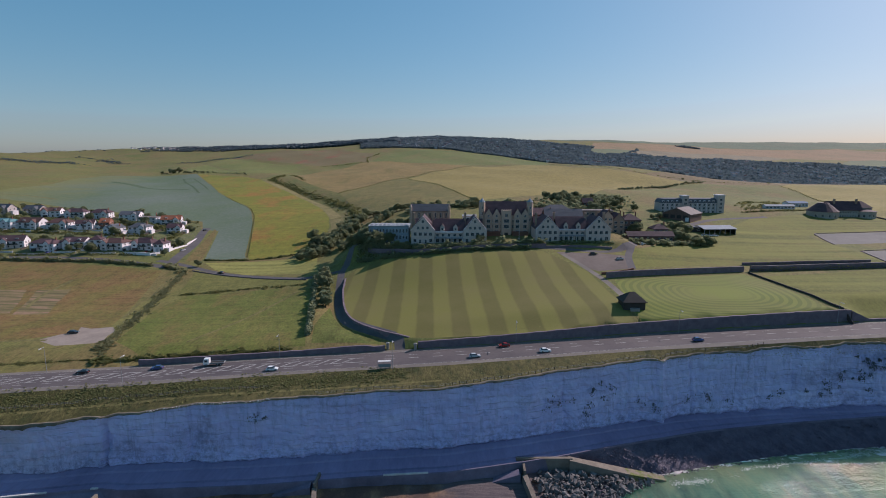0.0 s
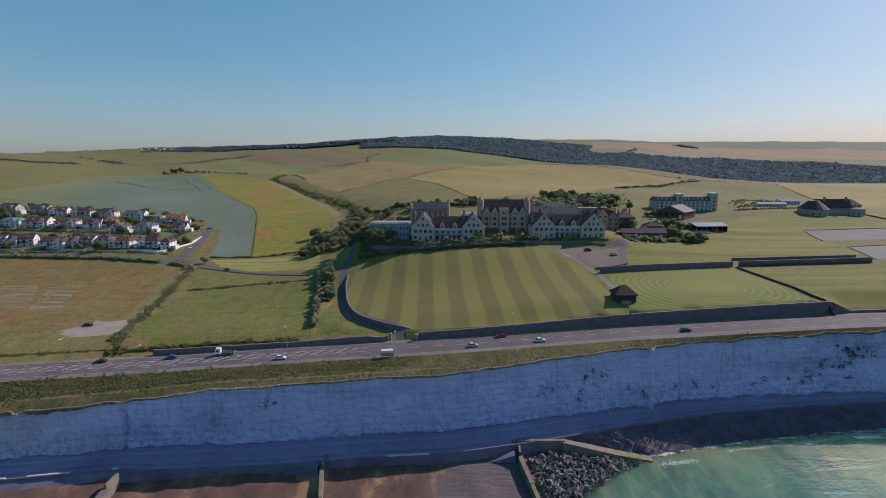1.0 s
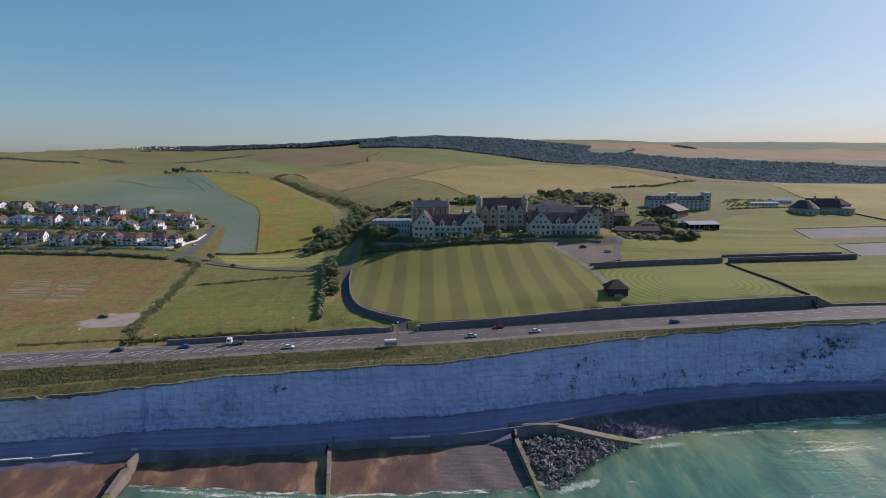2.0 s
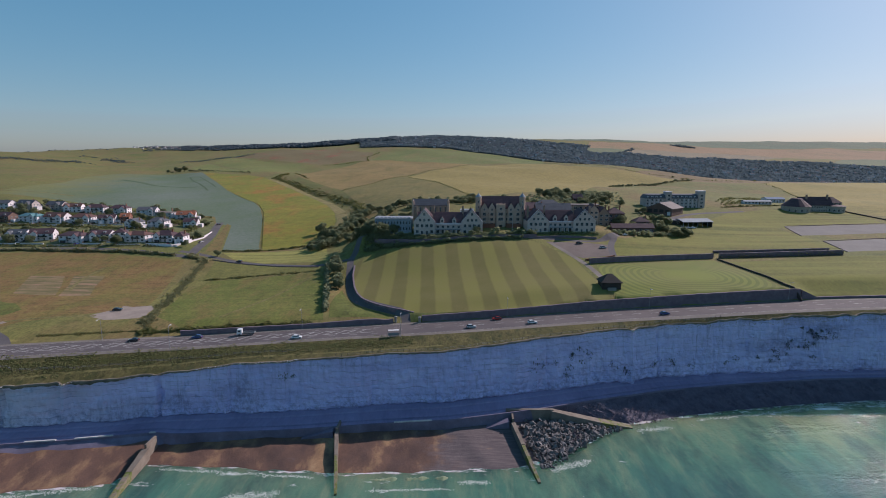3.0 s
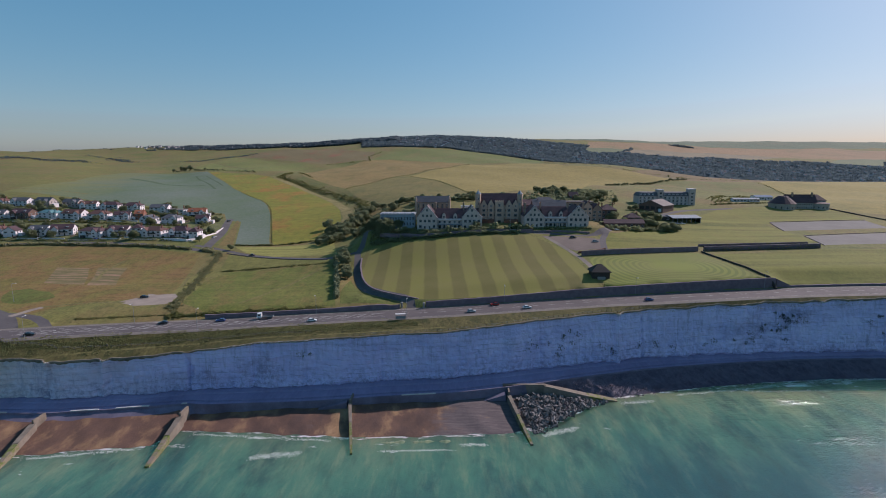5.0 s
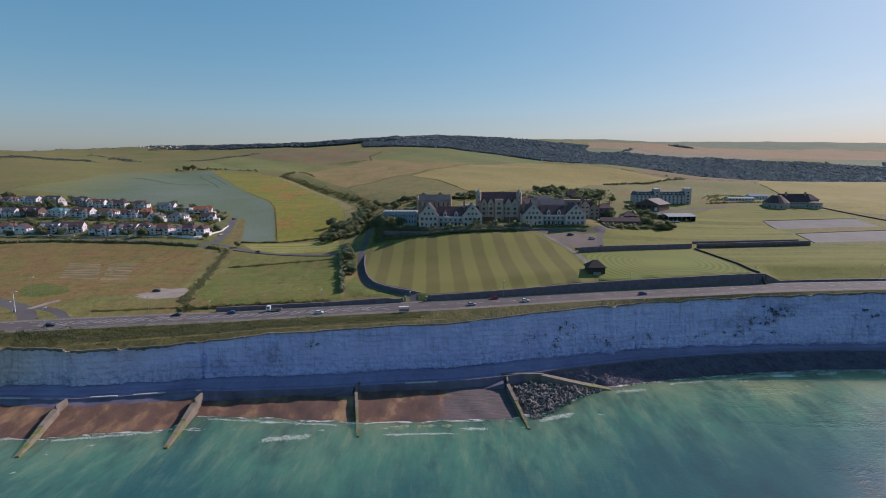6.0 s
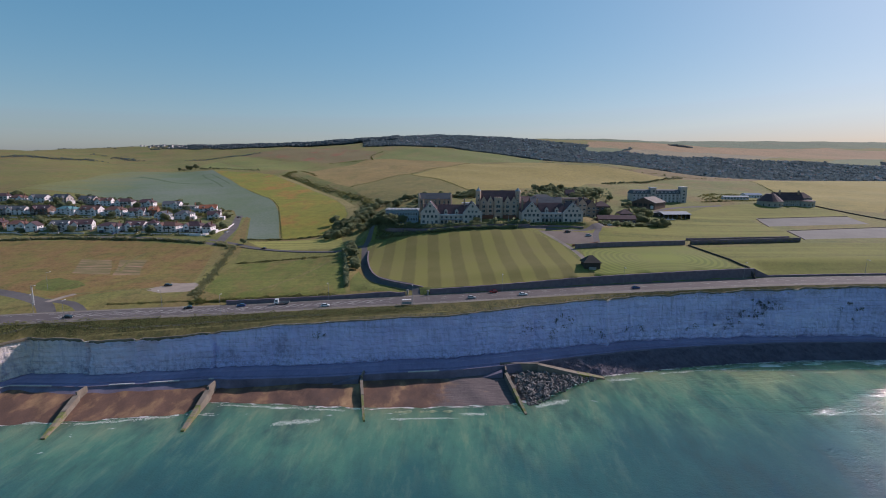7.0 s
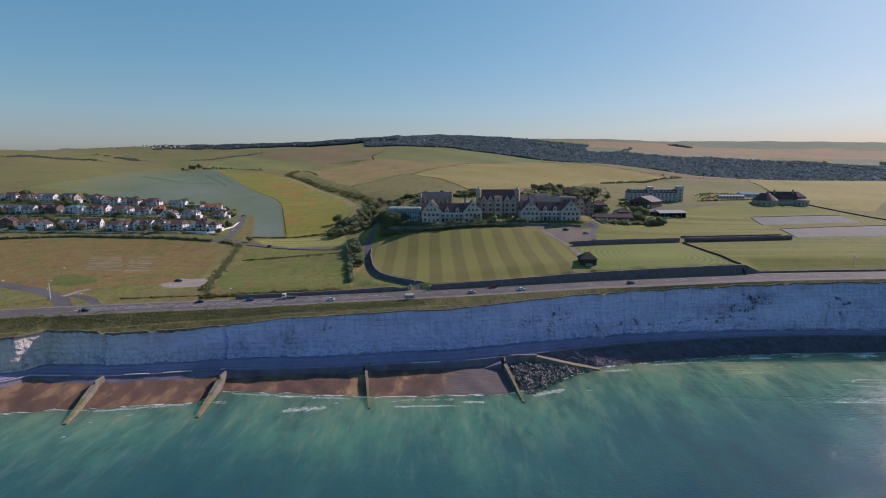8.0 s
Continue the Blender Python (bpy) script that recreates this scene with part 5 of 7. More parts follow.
def white_hall():
    ob = thing("senior_house", "large pale rendered school house with slate roof and towers", "school building", 207.5, 290, 59)
    part("wall", boxes((-27, 27, 0, 14, -3, 9.0)), M["grey_render"], ob)
    part("roof", hull([(sx * (27.2 - i), y, z) for sx in (-1, 1) for i, z, ys in ((0, 9.0, (-0.3, 14.3)), (0, 9.3, (-0.3, 14.3)), (1.6, 12.4, (1.4, 12.6)), (4, 13.0, (5, 9))) for y in ys]), M["grey_slate"], ob)
    for cx, w, top in ((-6.5, 5, 14.8), (23.5, 6, 15.4)):
        t = part("tower", boxes((cx - w / 2, cx + w / 2, -1.2, 6, -3, top)), M["grey_render"], ob)
        part("tower_parapet", boxes((cx - w / 2 - 0.25, cx + w / 2 + 0.25, -1.45, 6.25, top, top + 0.7)), M["white_render"], t)
        for lvl in range(4):
            window(t, cx, -1.25, 1 + 3.3 * lvl, 2.2, 1.8)
    for k in range(13):
        cx = -25 + 3.9 * k
        if abs(cx + 6.5) > 3.6 and abs(cx - 23.5) > 3.8:
            for lvl in range(3):
                window(ob, cx, -0.04, 0.7 + 2.9 * lvl, 1.5, 1.8)
            d = part("dormer", boxes((cx - 0.8, cx + 0.8, 0.1, 3, 9.4, 11.2)), M["white_render"], ob)
            window(d, cx, 0.05, 9.7, 1.1, 1.2)
            part("pilaster", boxes((cx + 1.7, cx + 2.1, -0.25, 0.02, -3, 8.9)), M["white_render"], ob)


white_hall()


def barn():
    ob = thing("pavilion_shed", "low open-sided shed with a pale sheet roof", "shed", 191.5, 211, 52.6, 6)
    part("roof", gable_roof(-11, 13, 0, 17, 3.0, 4.6, "x", 0.6, 0.2), M["lead_roof"], ob)
    part("wall", boxes((-10.8, 12.8, 16.4, 16.8, -2, 3.0), (12.4, 12.8, 0.2, 16.39, -2, 3.0)), M["dark_timber"], ob)
    for k in range(7):
        part("column", boxes((-10.9 + 3.9 * k, -10.6 + 3.9 * k, 0.1, 0.4, -2, 3.0)), M["steel"], ob)
    plain_building("annexe", "low dark annexe beside the shed", 174, 215, 13, 9, 3.0, 0, "dark_timber", "grey_slate", "flat", cols=4, rows=1, category="outbuilding")


barn()


def round_house():
    ob = thing("round_ended_house", "long rendered house with rounded bays and dark tiled roofs", "school building", 328, 273, 57)
    ob.scale = (0.87, 1, 1)
    wall = M["buff_render"]
    part("wall", boxes((-16, 16, 4, 15, -3, 6.6)), wall, ob)
    part("roof", gable_roof(-16, 16, 4, 15, 6.6, 13.2, "x", 0.5, 0.3), M["brown_tile"], ob)
    for k in range(7):
        for lvl in range(2):
            window(ob, -4.5 + 2.4 * k, 3.95, 0.8 + 3.1 * lvl, 1.3, 1.6)
    for cx, r, eave, top in ((-18.5, 12.5, 5.4, 12.2), (20.5, 9.5, 5.6, 7.0)):
        b = part("bay", post(cx, 8, -3, eave, r, 16), wall, ob)
        part("bay_roof", post(cx, 8, eave + 0.02, top, r + 0.5, 16, r * 0.35), M["brown_tile"], b)
        for k in range(6):
            a = radians(-150 + 24 * k)
            w = window(b, cx + (r - 0.15) * math.cos(a), 8 + (r - 0.15) * math.sin(a), 1.0, 1.6, 2.0)
            w.rotation_euler = (0, 0, a + math.pi / 2)
    wing = part("end_wing", boxes((13.5, 26.5, 6, 18, -3, 8.2)), wall, ob)
    part("wing_roof", hip_roof(13.5, 26.5, 6, 18, 8.2, 13.4, 0.5), M["brown_tile"], wing)
    for k in range(3):
        window(wing, 16 + 4 * k, 5.95, 5.9, 1.5, 1.6)
    for cx in (-9, 12):
        part("chimney", boxes((cx - 0.7, cx + 0.7, 7, 8.2, 11.5, 15.6)), M["buff_brick"], ob)


round_house()
plain_building("nursery_building", "low building with a blue sheet roof", 327, 335, 18, 10, 3.4, 1.4, "white_render", "blue_sheet", "gable", cols=6, rows=1, category="outbuilding")
plain_building("nursery_building", "long low white outbuilding with grey roof", 296, 312, 26, 6, 2.6, 1.0, "white_render", "lead_roof", "gable", cols=8, rows=1, category="outbuilding")


def pitch_hut():
    ob = thing("cricket_pavilion", "dark timber pavilion with a tall pyramid roof beside the pitch", "pavilion", 80.5, 60, 40.3)
    part("wall", boxes((-4.6, 4.6, 0, 8, -2, 2.6)), M["dark_timber"], ob)
    part("roof", hip_roof(-4.6, 4.6, 0, 8, 2.6, 6.4, 0.7), M["dark_timber"], ob)
    part("shutter", boxes((-3.4, 3.4, -0.06, -0.01, 0.8, 2.1)), M["dark_timber"], ob)
    part("step", boxes((-2, 2, -1.2, -0.05, -2, 0.2)), M["concrete"], ob)


pitch_hut()

# ---- the housing estate ----
ESTATE = [
    [(-410, 225, 11), (-388, 222, 15), (-372, 218, 10), (-352, 222, 16), (-331, 223, 17), (-303, 217, 20), (-282, 221, 16), (-268, 225, 8), (-251, 217, 18), (-229, 218, 16), (-214, 214, 7)],
    [(-446, 268, 15), (-427, 268, 18), (-404, 269, 19), (-381, 273, 19), (-359, 275, 18), (-337, 279, 17), (-316, 283, 14), (-303, 289, 8), (-284, 268, 12), (-267, 277, 15)],
    [(-487, 321, 17), (-461, 313, 15), (-440, 313, 18), (-419, 317, 18), (-398, 328, 18), (-377, 324, 16), (-357, 327, 18), (-336, 332, 17), (-308, 333, 18), (-286, 324, 19), (-263, 324, 17), (-240, 286, 12)],
]
LOOKS = [("white_render", "brown_tile", "white rendered house with brown tiled roof"), ("white_render", "grey_slate", "white rendered house with grey slate roof"),
         ("white_render", "red_tile", "white rendered house with red tiled roof"), ("brown_brick", "brown_tile", "brown brick house with dark brown roof"),
         ("white_render", "brown_tile", "white house with brown hipped roof"), ("grey_render", "grey_slate", "grey rendered house with slate roof")]
SPECIAL = {(1, 3): ("white_render", "teal_roof", "white house with a teal glazed tile roof"), (1, 5): ("white_render", "red_tile", "white house with faded red roof"),
           (1, 7): ("red_brick", "orange_tile", "small red brick house"), (2, 10): ("white_render", "orange_tile", "white house with bright orange tiled roof"),
           (2, 9): ("white_render", "pale_sheet", "white flat-roofed modern house"), (0, 1): ("white_render", "red_tile", "white house with red tiled gable")}
rng = random.Random(11)
for r, row in enumerate(ESTATE):
    for c, (x, y, w) in enumerate(row):
        wall, roof, words = SPECIAL.get((r, c)) or LOOKS[rng.randrange(len(LOOKS))]
        kind = "flat" if "flat" in words else "hip" if "hipped" in words or (w > 14 and rng.random() < 0.35) else "gable"
        along = "x" if w > 12 or rng.random() < 0.6 else "y"
        h = 5.0 + rng.random() * 0.8
        house = plain_building("house", words + " in a garden", x, y, w * 1.02, 8.5 + rng.random() * 3, h, 2.6 + 0.9 * rng.random(), wall, roof, kind, along,
                               rng.uniform(-14, 14) + 4, None, 4 if w > 11 else 2, 2, 1 if rng.random() < 0.75 else 0, "estate houses", "house")
        hw = w * 0.53
        if w > 11 and kind != "flat":
            gx = rng.choice((-1, 1)) * hw * 0.5
            wing = part("front_wing", gable_body(gx - 2.4, gx + 2.4, -1.6, 4, -2, h - 0.05, h + 2.1), M[wall], house)
            part("wing_roof", gable_roof(gx - 2.4, gx + 2.4, -1.6, 4.5, h - 0.03, h + 2.25, "y", 0.3, 0.2), M[roof], wing)
            for lvl in range(2):
                window(wing, gx, -1.65, 0.6 + 2.5 * lvl, 1.9, 1.3)
        if rng.random() < 0.75:
            part("garage", boxes((hw + 0.05, hw + 3.4, 1.5, 7, -2, 2.5), (hw + 0.0, hw + 3.6, 1.3, 7.2, 2.52, 2.75)), M["white_render"], house)
        if kind == "gable" and along == "x" and rng.random() < 0.7:
            for dx in ((-0.45, 0.45) if w > 15 else (0.0,)):
                dm = part("dormer", boxes((dx * hw - 0.9, dx * hw + 0.9, 1.3, 4.2, h + 0.3, h + 1.75)), M["white_paint"], house)
                part("dormer_roof", boxes((dx * hw - 1.1, dx * hw + 1.1, 1.1, 4.3, h + 1.77, h + 1.92)), M["lead_roof"], dm)
                window(dm, dx * hw, 1.25, h + 0.7, 1.4, 0.9)
        if w > 12 and rng.random() < 0.5:
            bal = part("balcony", boxes((-hw * 0.2, hw * 0.55, -1.5, -0.05, h * 0.5, h * 0.5 + 0.15)), M["concrete"], house)
            part("balustrade", boxes((-hw * 0.2, hw * 0.55, -1.5, -1.42, h * 0.5 + 0.15, h * 0.5 + 1.1)), M["glass"], bal)
        if rng.random() < 0.35:
            con = part("conservatory", boxes((-hw * 0.6, -hw * 0.6 + 3.4, -3.0, -1.7, -2, 2.2)), M["glass"], house)
            part("conservatory_roof", boxes((-hw * 0.6 - 0.1, -hw * 0.6 + 3.5, -3.1, -1.65, 2.2, 2.35)), M["white_paint"], con)
        if rng.random() < 0.6:
            part("bay", boxes((-hw * 0.75, -hw * 0.25, -1.1, -0.02, -2, h * 0.52)), M["white_render"], house)
        if r < 2:
            fence = thing("garden_wall", "low white rendered garden wall along the road", "wall", x, y - 10, group="garden walls")
            part("wall", boxes((-w * 0.55, w * 0.55, -0.15, 0.15, -1.5, 1.0)), M["white_render"], fence)
            part("coping", boxes((-w * 0.55, w * 0.55, -0.2, 0.2, 1.0, 1.1)), M["concrete"], fence)
for r, row in enumerate(ESTATE):
    for c, (x, y, w) in enumerate(row):
        if rng.random() < 0.7:
            sx, sy = x + rng.uniform(-7, 7), y + 14 + rng.uniform(0, 6)
            shed = thing("garden_shed", "small garden shed with a low felt roof", "shed", sx, sy, None, rng.uniform(-20, 20), "garden sheds")
            part("wall", boxes((-1.6, 1.6, -1.2, 1.2, -1, 2.0)), M[rng.choice(("dark_timber", "white_render", "buff_brick"))], shed)
            part("roof", gable_roof(-1.6, 1.6, -1.2, 1.2, 2.0, 2.8, "x", 0.15, 0.1), M[rng.choice(("grey_slate", "brown_tile", "lead_roof"))], shed)
        fence = thing("garden_fence", "dark board fence between two gardens", "fence", x + w * 0.62, y - 4, None, rng.uniform(-4, 4), "garden fences")
        for k in range(4):
            part("panel", boxes((-0.05, 0.05, k * 6.0, k * 6.0 + 5.8, -1.2, 1.7)), M["dark_timber"], fence)
corner = thing("boundary_wall", "curving white boundary wall at the end of the estate", "wall", 0, 0, 0)
for k, (a, b) in enumerate((((-236, 206), (-214, 203)), ((-214, 203), (-209, 212)), ((-209, 212), (-206, 240)), ((-206, 240), (-212, 268)))):
    p, q = Vector(a), Vector(b)
    seg = part("wall", boxes((0, (q - p).length, -0.15, 0.15, -2, 1.8)), M["white_render"], corner)
    seg.matrix_local = pose(a[0], a[1], float(land(*a)[0]), 0, 0, math.degrees(math.atan2(q.y - p.y, q.x - p.x)))

# ---- walls along the coast road ----
def road_wall(x0, x1, extra, label):
    """A retaining wall on the inland side of the road, as high as the field behind it."""
    xs = np.arange(x0, x1 + 0.1, 4.0)
    mid = road_mid(xs)
    top = wall_top(xs) + extra if x0 > -20 else land(xs, mid + 15) + extra
    v, fs = [], []
    for x, m, t in zip(xs, mid, top):
        g = float(land(x, m + 8.8)[0]) - 0.5
        t += 0.12 * math.sin(x * 0.9)
        v += [(x, m + 9.07, g), (x, m + 9.14, t), (x, m + 10.0, t), (x, m + 10.1, g)]
    for i in range(len(xs) - 1):
        fs += [(4 * i + k, 4 * i + (k + 1) % 4, 4 * i + 4 + (k + 1) % 4, 4 * i + 4 + k) for k in range(4)]
    fs += [(3, 2, 1, 0), tuple(len(v) - 4 + k for k in range(4))]
    tagged(mesh_object("retaining_wall", v, fs, M["flint"]), label, "wall")


road_wall(-12, 172, 0.3, "tall dark flint retaining wall below the playing fields")
road_wall(172.5, 420, 0.1, "lower dark flint wall beside the coast road")
road_wall(-117, -25, 1.2, "flint wall beside the lane entrance")


def along(line, step):
    p = np.array(line, float)
    s = np.concatenate([[0], np.cumsum(np.hypot(*np.diff(p, axis=0).T))])
    t = np.arange(0, s[-1], step)
    return np.stack([np.interp(t, s, p[:, 0]), np.interp(t, s, p[:, 1])], 1)


def field_wall(line, h, label, thick=0.5, material="flint", name="field_wall", deep=1.5):
    p = along(line, 5.0)
    p = np.vstack([p, line[-1]])
    d = np.gradient(p, axis=0)
    d /= np.linalg.norm(d, axis=1)[:, None] + 1e-9
    z = land(p[:, 0], p[:, 1])
    v, fs = [], []
    for (x, y), (dx, dy), g in zip(p, d, z):
        for s, k in ((-1, -deep), (-1, h), (1, h), (1, -deep)):
            v.append((x - dy * s * thick / 2, y + dx * s * thick / 2, g + k))
    for i in range(len(p) - 1):
        fs += [(4 * i + k, 4 * i + (k + 1) % 4, 4 * i + 4 + (k + 1) % 4, 4 * i + 4 + k) for k in range(4)]
    fs += [(3, 2, 1, 0), tuple(len(v) - 4 + k for k in range(4))]
    ob = mesh_object(name, v, fs, M[material])
    return tagged(ob, label, "wall")


field_wall(LANE_WALL, 0.25, "dark curving flint wall between sunken lane and pitch", 0.9, deep=3.5)
# Two dark walls added where only shade lies on the school bank.
field_wall([(-50, 155), (-30, 153), (-8, 147), (20, 148), (48, 150), (58, 151)], 2.6, "dark wall added for the shade below the school", 0.8, "flint", "terrace_wall")
field_wall([(58, 151), (76, 153), (98, 152)], 1.2, "low dark wall added for the bank's shade", 0.8, "flint", "terrace_wall")
field_wall([(81, 104), (120, 110), (158, 117)], 3.0, "dark flint wall above the ring-mown field", 0.8)
field_wall([(162, 118), (200, 122), (240, 124)], 3.0, "dark flint wall along a sunken lane", 0.8)
field_wall([(165, 131), (200, 135), (240, 136)], 1.6, "upper flint wall along a sunken lane", 0.6)
field_wall([(159, 114), (164, 86), (171, 55)], 0.9, "low dark fence line between playing fields", 0.4, "dark_timber")
field_wall([(256, 187), (266, 223), (348, 226.5)], 0.35, "low dark kerb wall round the tennis courts", 0.4, "flint")
field_wall([(248, 131), (257, 166), (350, 179.5), (390, 185)], 0.35, "low dark kerb wall round the lower courts", 0.4, "flint")
field_wall([(-168, 171), (-147, 162.5), (-114, 149.5), (-84, 138.5)], 0.5, "low flint wall along the estate track", 0.4, "flint")
field_wall([(352, 285), (362, 240), (371, 205), (380, 165)], 0.9, "dark field fence beside the stubble", 0.4, "dark_timber")
field_wall([(80, 109), (92, 112), (99, 116)], 1.2, "short brick wall below the car park", 0.5, "red_brick")

# ---- trees, hedges and scrub ----
def leafy(name, dark, light, relief=0.6):
    n = Nodes(name, 0.75)
    geo = n.add("ShaderNodeNewGeometry")
    info = n.add("ShaderNodeObjectInfo")
    c = n.ramp(geo.outputs["Random Per Island"], [(0.0, dark), (1.0, light)])
    c = n.mix(n.math("MULTIPLY", info.outputs["Random"], 0.45), c, shade(dark, 0.8))
    fine = n.noise(n.scaled(1, 1, 1), 2.2, 3, 0.7)
    c = n.mix(n.band(fine, 0.3, 0.65), n.mix(0.18, c, (0.0, 0.0, 0.0)), c)
    if relief:
        n.bump(fine, relief, 0.3)
    mat = n.done(c)
    back, both = n.add("ShaderNodeBsdfTranslucent"), n.add("ShaderNodeMixShader", Fac=0.5)
    n.link(c, back.inputs["Color"])
    n.link(n.bsdf.outputs[0], both.inputs[1])
    n.link(back.outputs[0], both.inputs[2])
    n.link(both.outputs[0], n.tree.nodes["Material Output"].inputs["Surface"])
    return mat


M["leaf"] = leafy("tree_leaves", (0.24, 0.275, 0.16), (0.38, 0.39, 0.21))
M["scrub"] = leafy("scrub_leaves", (0.19, 0.205, 0.075), (0.31, 0.285, 0.11))
M["shrub"] = leafy("shrub_leaves", (0.2, 0.215, 0.075), (0.29, 0.28, 0.105))
M["hedge_leaf"] = leafy("hedge_leaves", (0.25, 0.255, 0.125), (0.36, 0.345, 0.18))
# Blue-grey leaves: the haze over far trees is in their colour.
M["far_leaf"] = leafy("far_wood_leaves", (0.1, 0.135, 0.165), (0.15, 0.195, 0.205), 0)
M["ivy"] = leafy("cliff_ivy_leaves", (0.2, 0.2, 0.24), (0.32, 0.32, 0.34))
M["bark"] = grainy("bark", (0.07, 0.055, 0.045), (0.12, 0.1, 0.08), 0.5, 0.95, 0.5, 0.05, (1, 1, 0.3))
TUFT = np.array([(1, 0.2, 0), (-0.1, 1, 0), (-1, -0.2, 0), (0.1, -1, 0), (0, 1, 0.2), (0, -0.1, 1), (0, -1, -0.2), (0, 0.1, -1),
                 (1, 0, -0.2), (0.1, 0, 1), (-1, 0, 0.2), (-0.1, 0, -1)], float)
TUFT_FACES = np.array([(0, 1, 2, 3), (4, 5, 6, 7), (8, 9, 10, 11)])
LUMP = np.array([(1, 0, 0), (-1, 0, 0), (0, 1, 0), (0, -1, 0), (0, 0, 1), (0, 0, -1)], float)
LUMP_FACES = np.array([(0, 2, 4), (2, 1, 4), (1, 3, 4), (3, 0, 4), (2, 0, 5), (1, 2, 5), (3, 1, 5), (0, 3, 5)])


def clumps(name, centres, sizes, material, rng, flat=0.75, solid=False):
    """Many small uneven leaf tufts, or solid lumps, in one mesh."""
    shape, sides = (LUMP, LUMP_FACES) if solid else (TUFT, TUFT_FACES)
    m = len(shape)
    k = len(centres)
    q = rng.normal(size=(k, 3, 3))
    q, _ = np.linalg.qr(q)
    v = shape[None] * rng.uniform(0.6, 1.25, (k, m, 1)) * np.asarray(sizes)[:, None, None]
    v = np.einsum("kij,knj->kni", q, v)
    v[:, :, 2] *= flat
    v += np.asarray(centres)[:, None, :]
    f = (sides[None] + m * np.arange(k)[:, None, None]).reshape(-1, sides.shape[1])
    me = bpy.data.meshes.new(name)
    me.from_pydata(v.reshape(-1, 3).tolist(), [], f.tolist())
    me.materials.append(material)
    me.update()
    return me


def tree_kind(seed, height, spread, leaf):
    """A tree: tapered trunk with limbs, and a lobed, gappy crown."""
    rng = np.random.default_rng(seed)
    ob = new("tree")
    bm = bmesh.new()

    def limb(a, b, r0, r1):
        a, b = Vector(a), Vector(b)
        m = (b - a).to_track_quat("Z", "Y").to_matrix().to_4x4()
        m.translation = (a + b) / 2
        bmesh.ops.create_cone(bm, cap_ends=False, segments=6, radius1=r0, radius2=r1, depth=(b - a).length, matrix=m)

    limb((0, 0, -0.6), (0, 0, height * 0.5), height * 0.035, height * 0.02)
    lobes = []
    for i in range(7):
        a = i * 2.4 + rng.uniform(-0.4, 0.4)
        r = spread * rng.uniform(0.25, 0.62) * (i > 0)
        z = height * rng.uniform(0.3, 0.76)
        c = (r * math.cos(a), r * math.sin(a), z)
        limb((0, 0, height * 0.3), c, height * 0.014, height * 0.005)
        lobes.append((c, spread * rng.uniform(0.38, 0.58)))
    part("trunk", bm, M["bark"], ob)
    pts, sizes = [], []
    for (c, r) in lobes:
        d = rng.normal(size=(60, 3))
        d /= np.linalg.norm(d, axis=1)[:, None]
        d[:, 2] *= 0.8
        pts.append(np.array(c) + d * r * rng.uniform(0.7, 1.08, (60, 1)))
        sizes.append(r * rng.uniform(0.2, 0.4, 60))
    crown = new("crown", clumps("crown", np.concatenate(pts), np.concatenate(sizes), leaf, rng))
    crown.parent = ob
    return ob


TREES = [tree_kind(k, h, s, M["leaf"]) for k, (h, s) in enumerate(((9.5, 4.6), (8.0, 4.4), (11.0, 5.2), (7.0, 3.6)))]
tree_rng = random.Random(5)


def plant(x, y, scale=1.0, label="round leafy tree with a dark green crown", group="", kinds=None, used=set()):
    src = tree_rng.choice(kinds or TREES)
    m = pose(x, y, float(land(x, y)[0]) - 0.1, 0, 0, tree_rng.uniform(0, 360)) @ Matrix.Scale(scale, 4)
    if src.name not in used:
        used.add(src.name)
        src.matrix_basis = m
        ob = src
    else:
        s, src.scale = src.scale.copy(), (1, 1, 1)
        ob = copy_thing(src, m)
        src.scale = s
    return tagged(ob, label, "tree" if kinds is None else "bush", group)


def plant_area(n, x0, x1, y0, y1, lo, hi, label, group, kinds=None, slope=0.0):
    for _ in range(n):
        x = tree_rng.uniform(x0, x1)
        plant(x, tree_rng.uniform(y0, y1) + slope * (x - x0), tree_rng.uniform(lo, hi), label, group, kinds)


def grove(n, x0, x1, y0, y1, lo, hi, label, line=None):
    """Trees too far to tell apart, joined in one object."""
    v, f, mi = [], [], []
    for i in range(n):
        if line:
            q = along(line, 1.0)
            x, y = q[int(i * (len(q) - 1) / max(n - 1, 1))] + np.array([tree_rng.uniform(-2, 2), tree_rng.uniform(-2, 2)])
        else:
            x, y = tree_rng.uniform(x0, x1), tree_rng.uniform(y0, y1)
        src = tree_rng.choice(TREES)
        m = pose(x, y, float(land(x, y)[0]) - 0.1, 0, 0, tree_rng.uniform(0, 360)) @ Matrix.Scale(tree_rng.uniform(lo, hi), 4)
        m = np.array(m)
        for k, child in enumerate(src.children):
            me = child.data
            co = np.empty(len(me.vertices) * 3)
            me.vertices.foreach_get("co", co)
            co = co.reshape(-1, 3) @ m[:3, :3].T + m[:3, 3]
            base = len(v)
            v.extend(co.tolist())
            f.extend([tuple(base + j for j in p.vertices) for p in me.polygons])
            mi.extend([k] * len(me.polygons))
    me = bpy.data.meshes.new("tree_belt")
    me.from_pydata(v, [], f)
    for child in TREES[0].children:
        me.materials.append(child.data.materials[0])
    me.polygons.foreach_set("material_index", mi)
    tagged(new("tree_belt", me), label, "trees", kind="stuff")


plant(-169, 181, 0.5, "small dark tree beside the estate track", "lane trees")
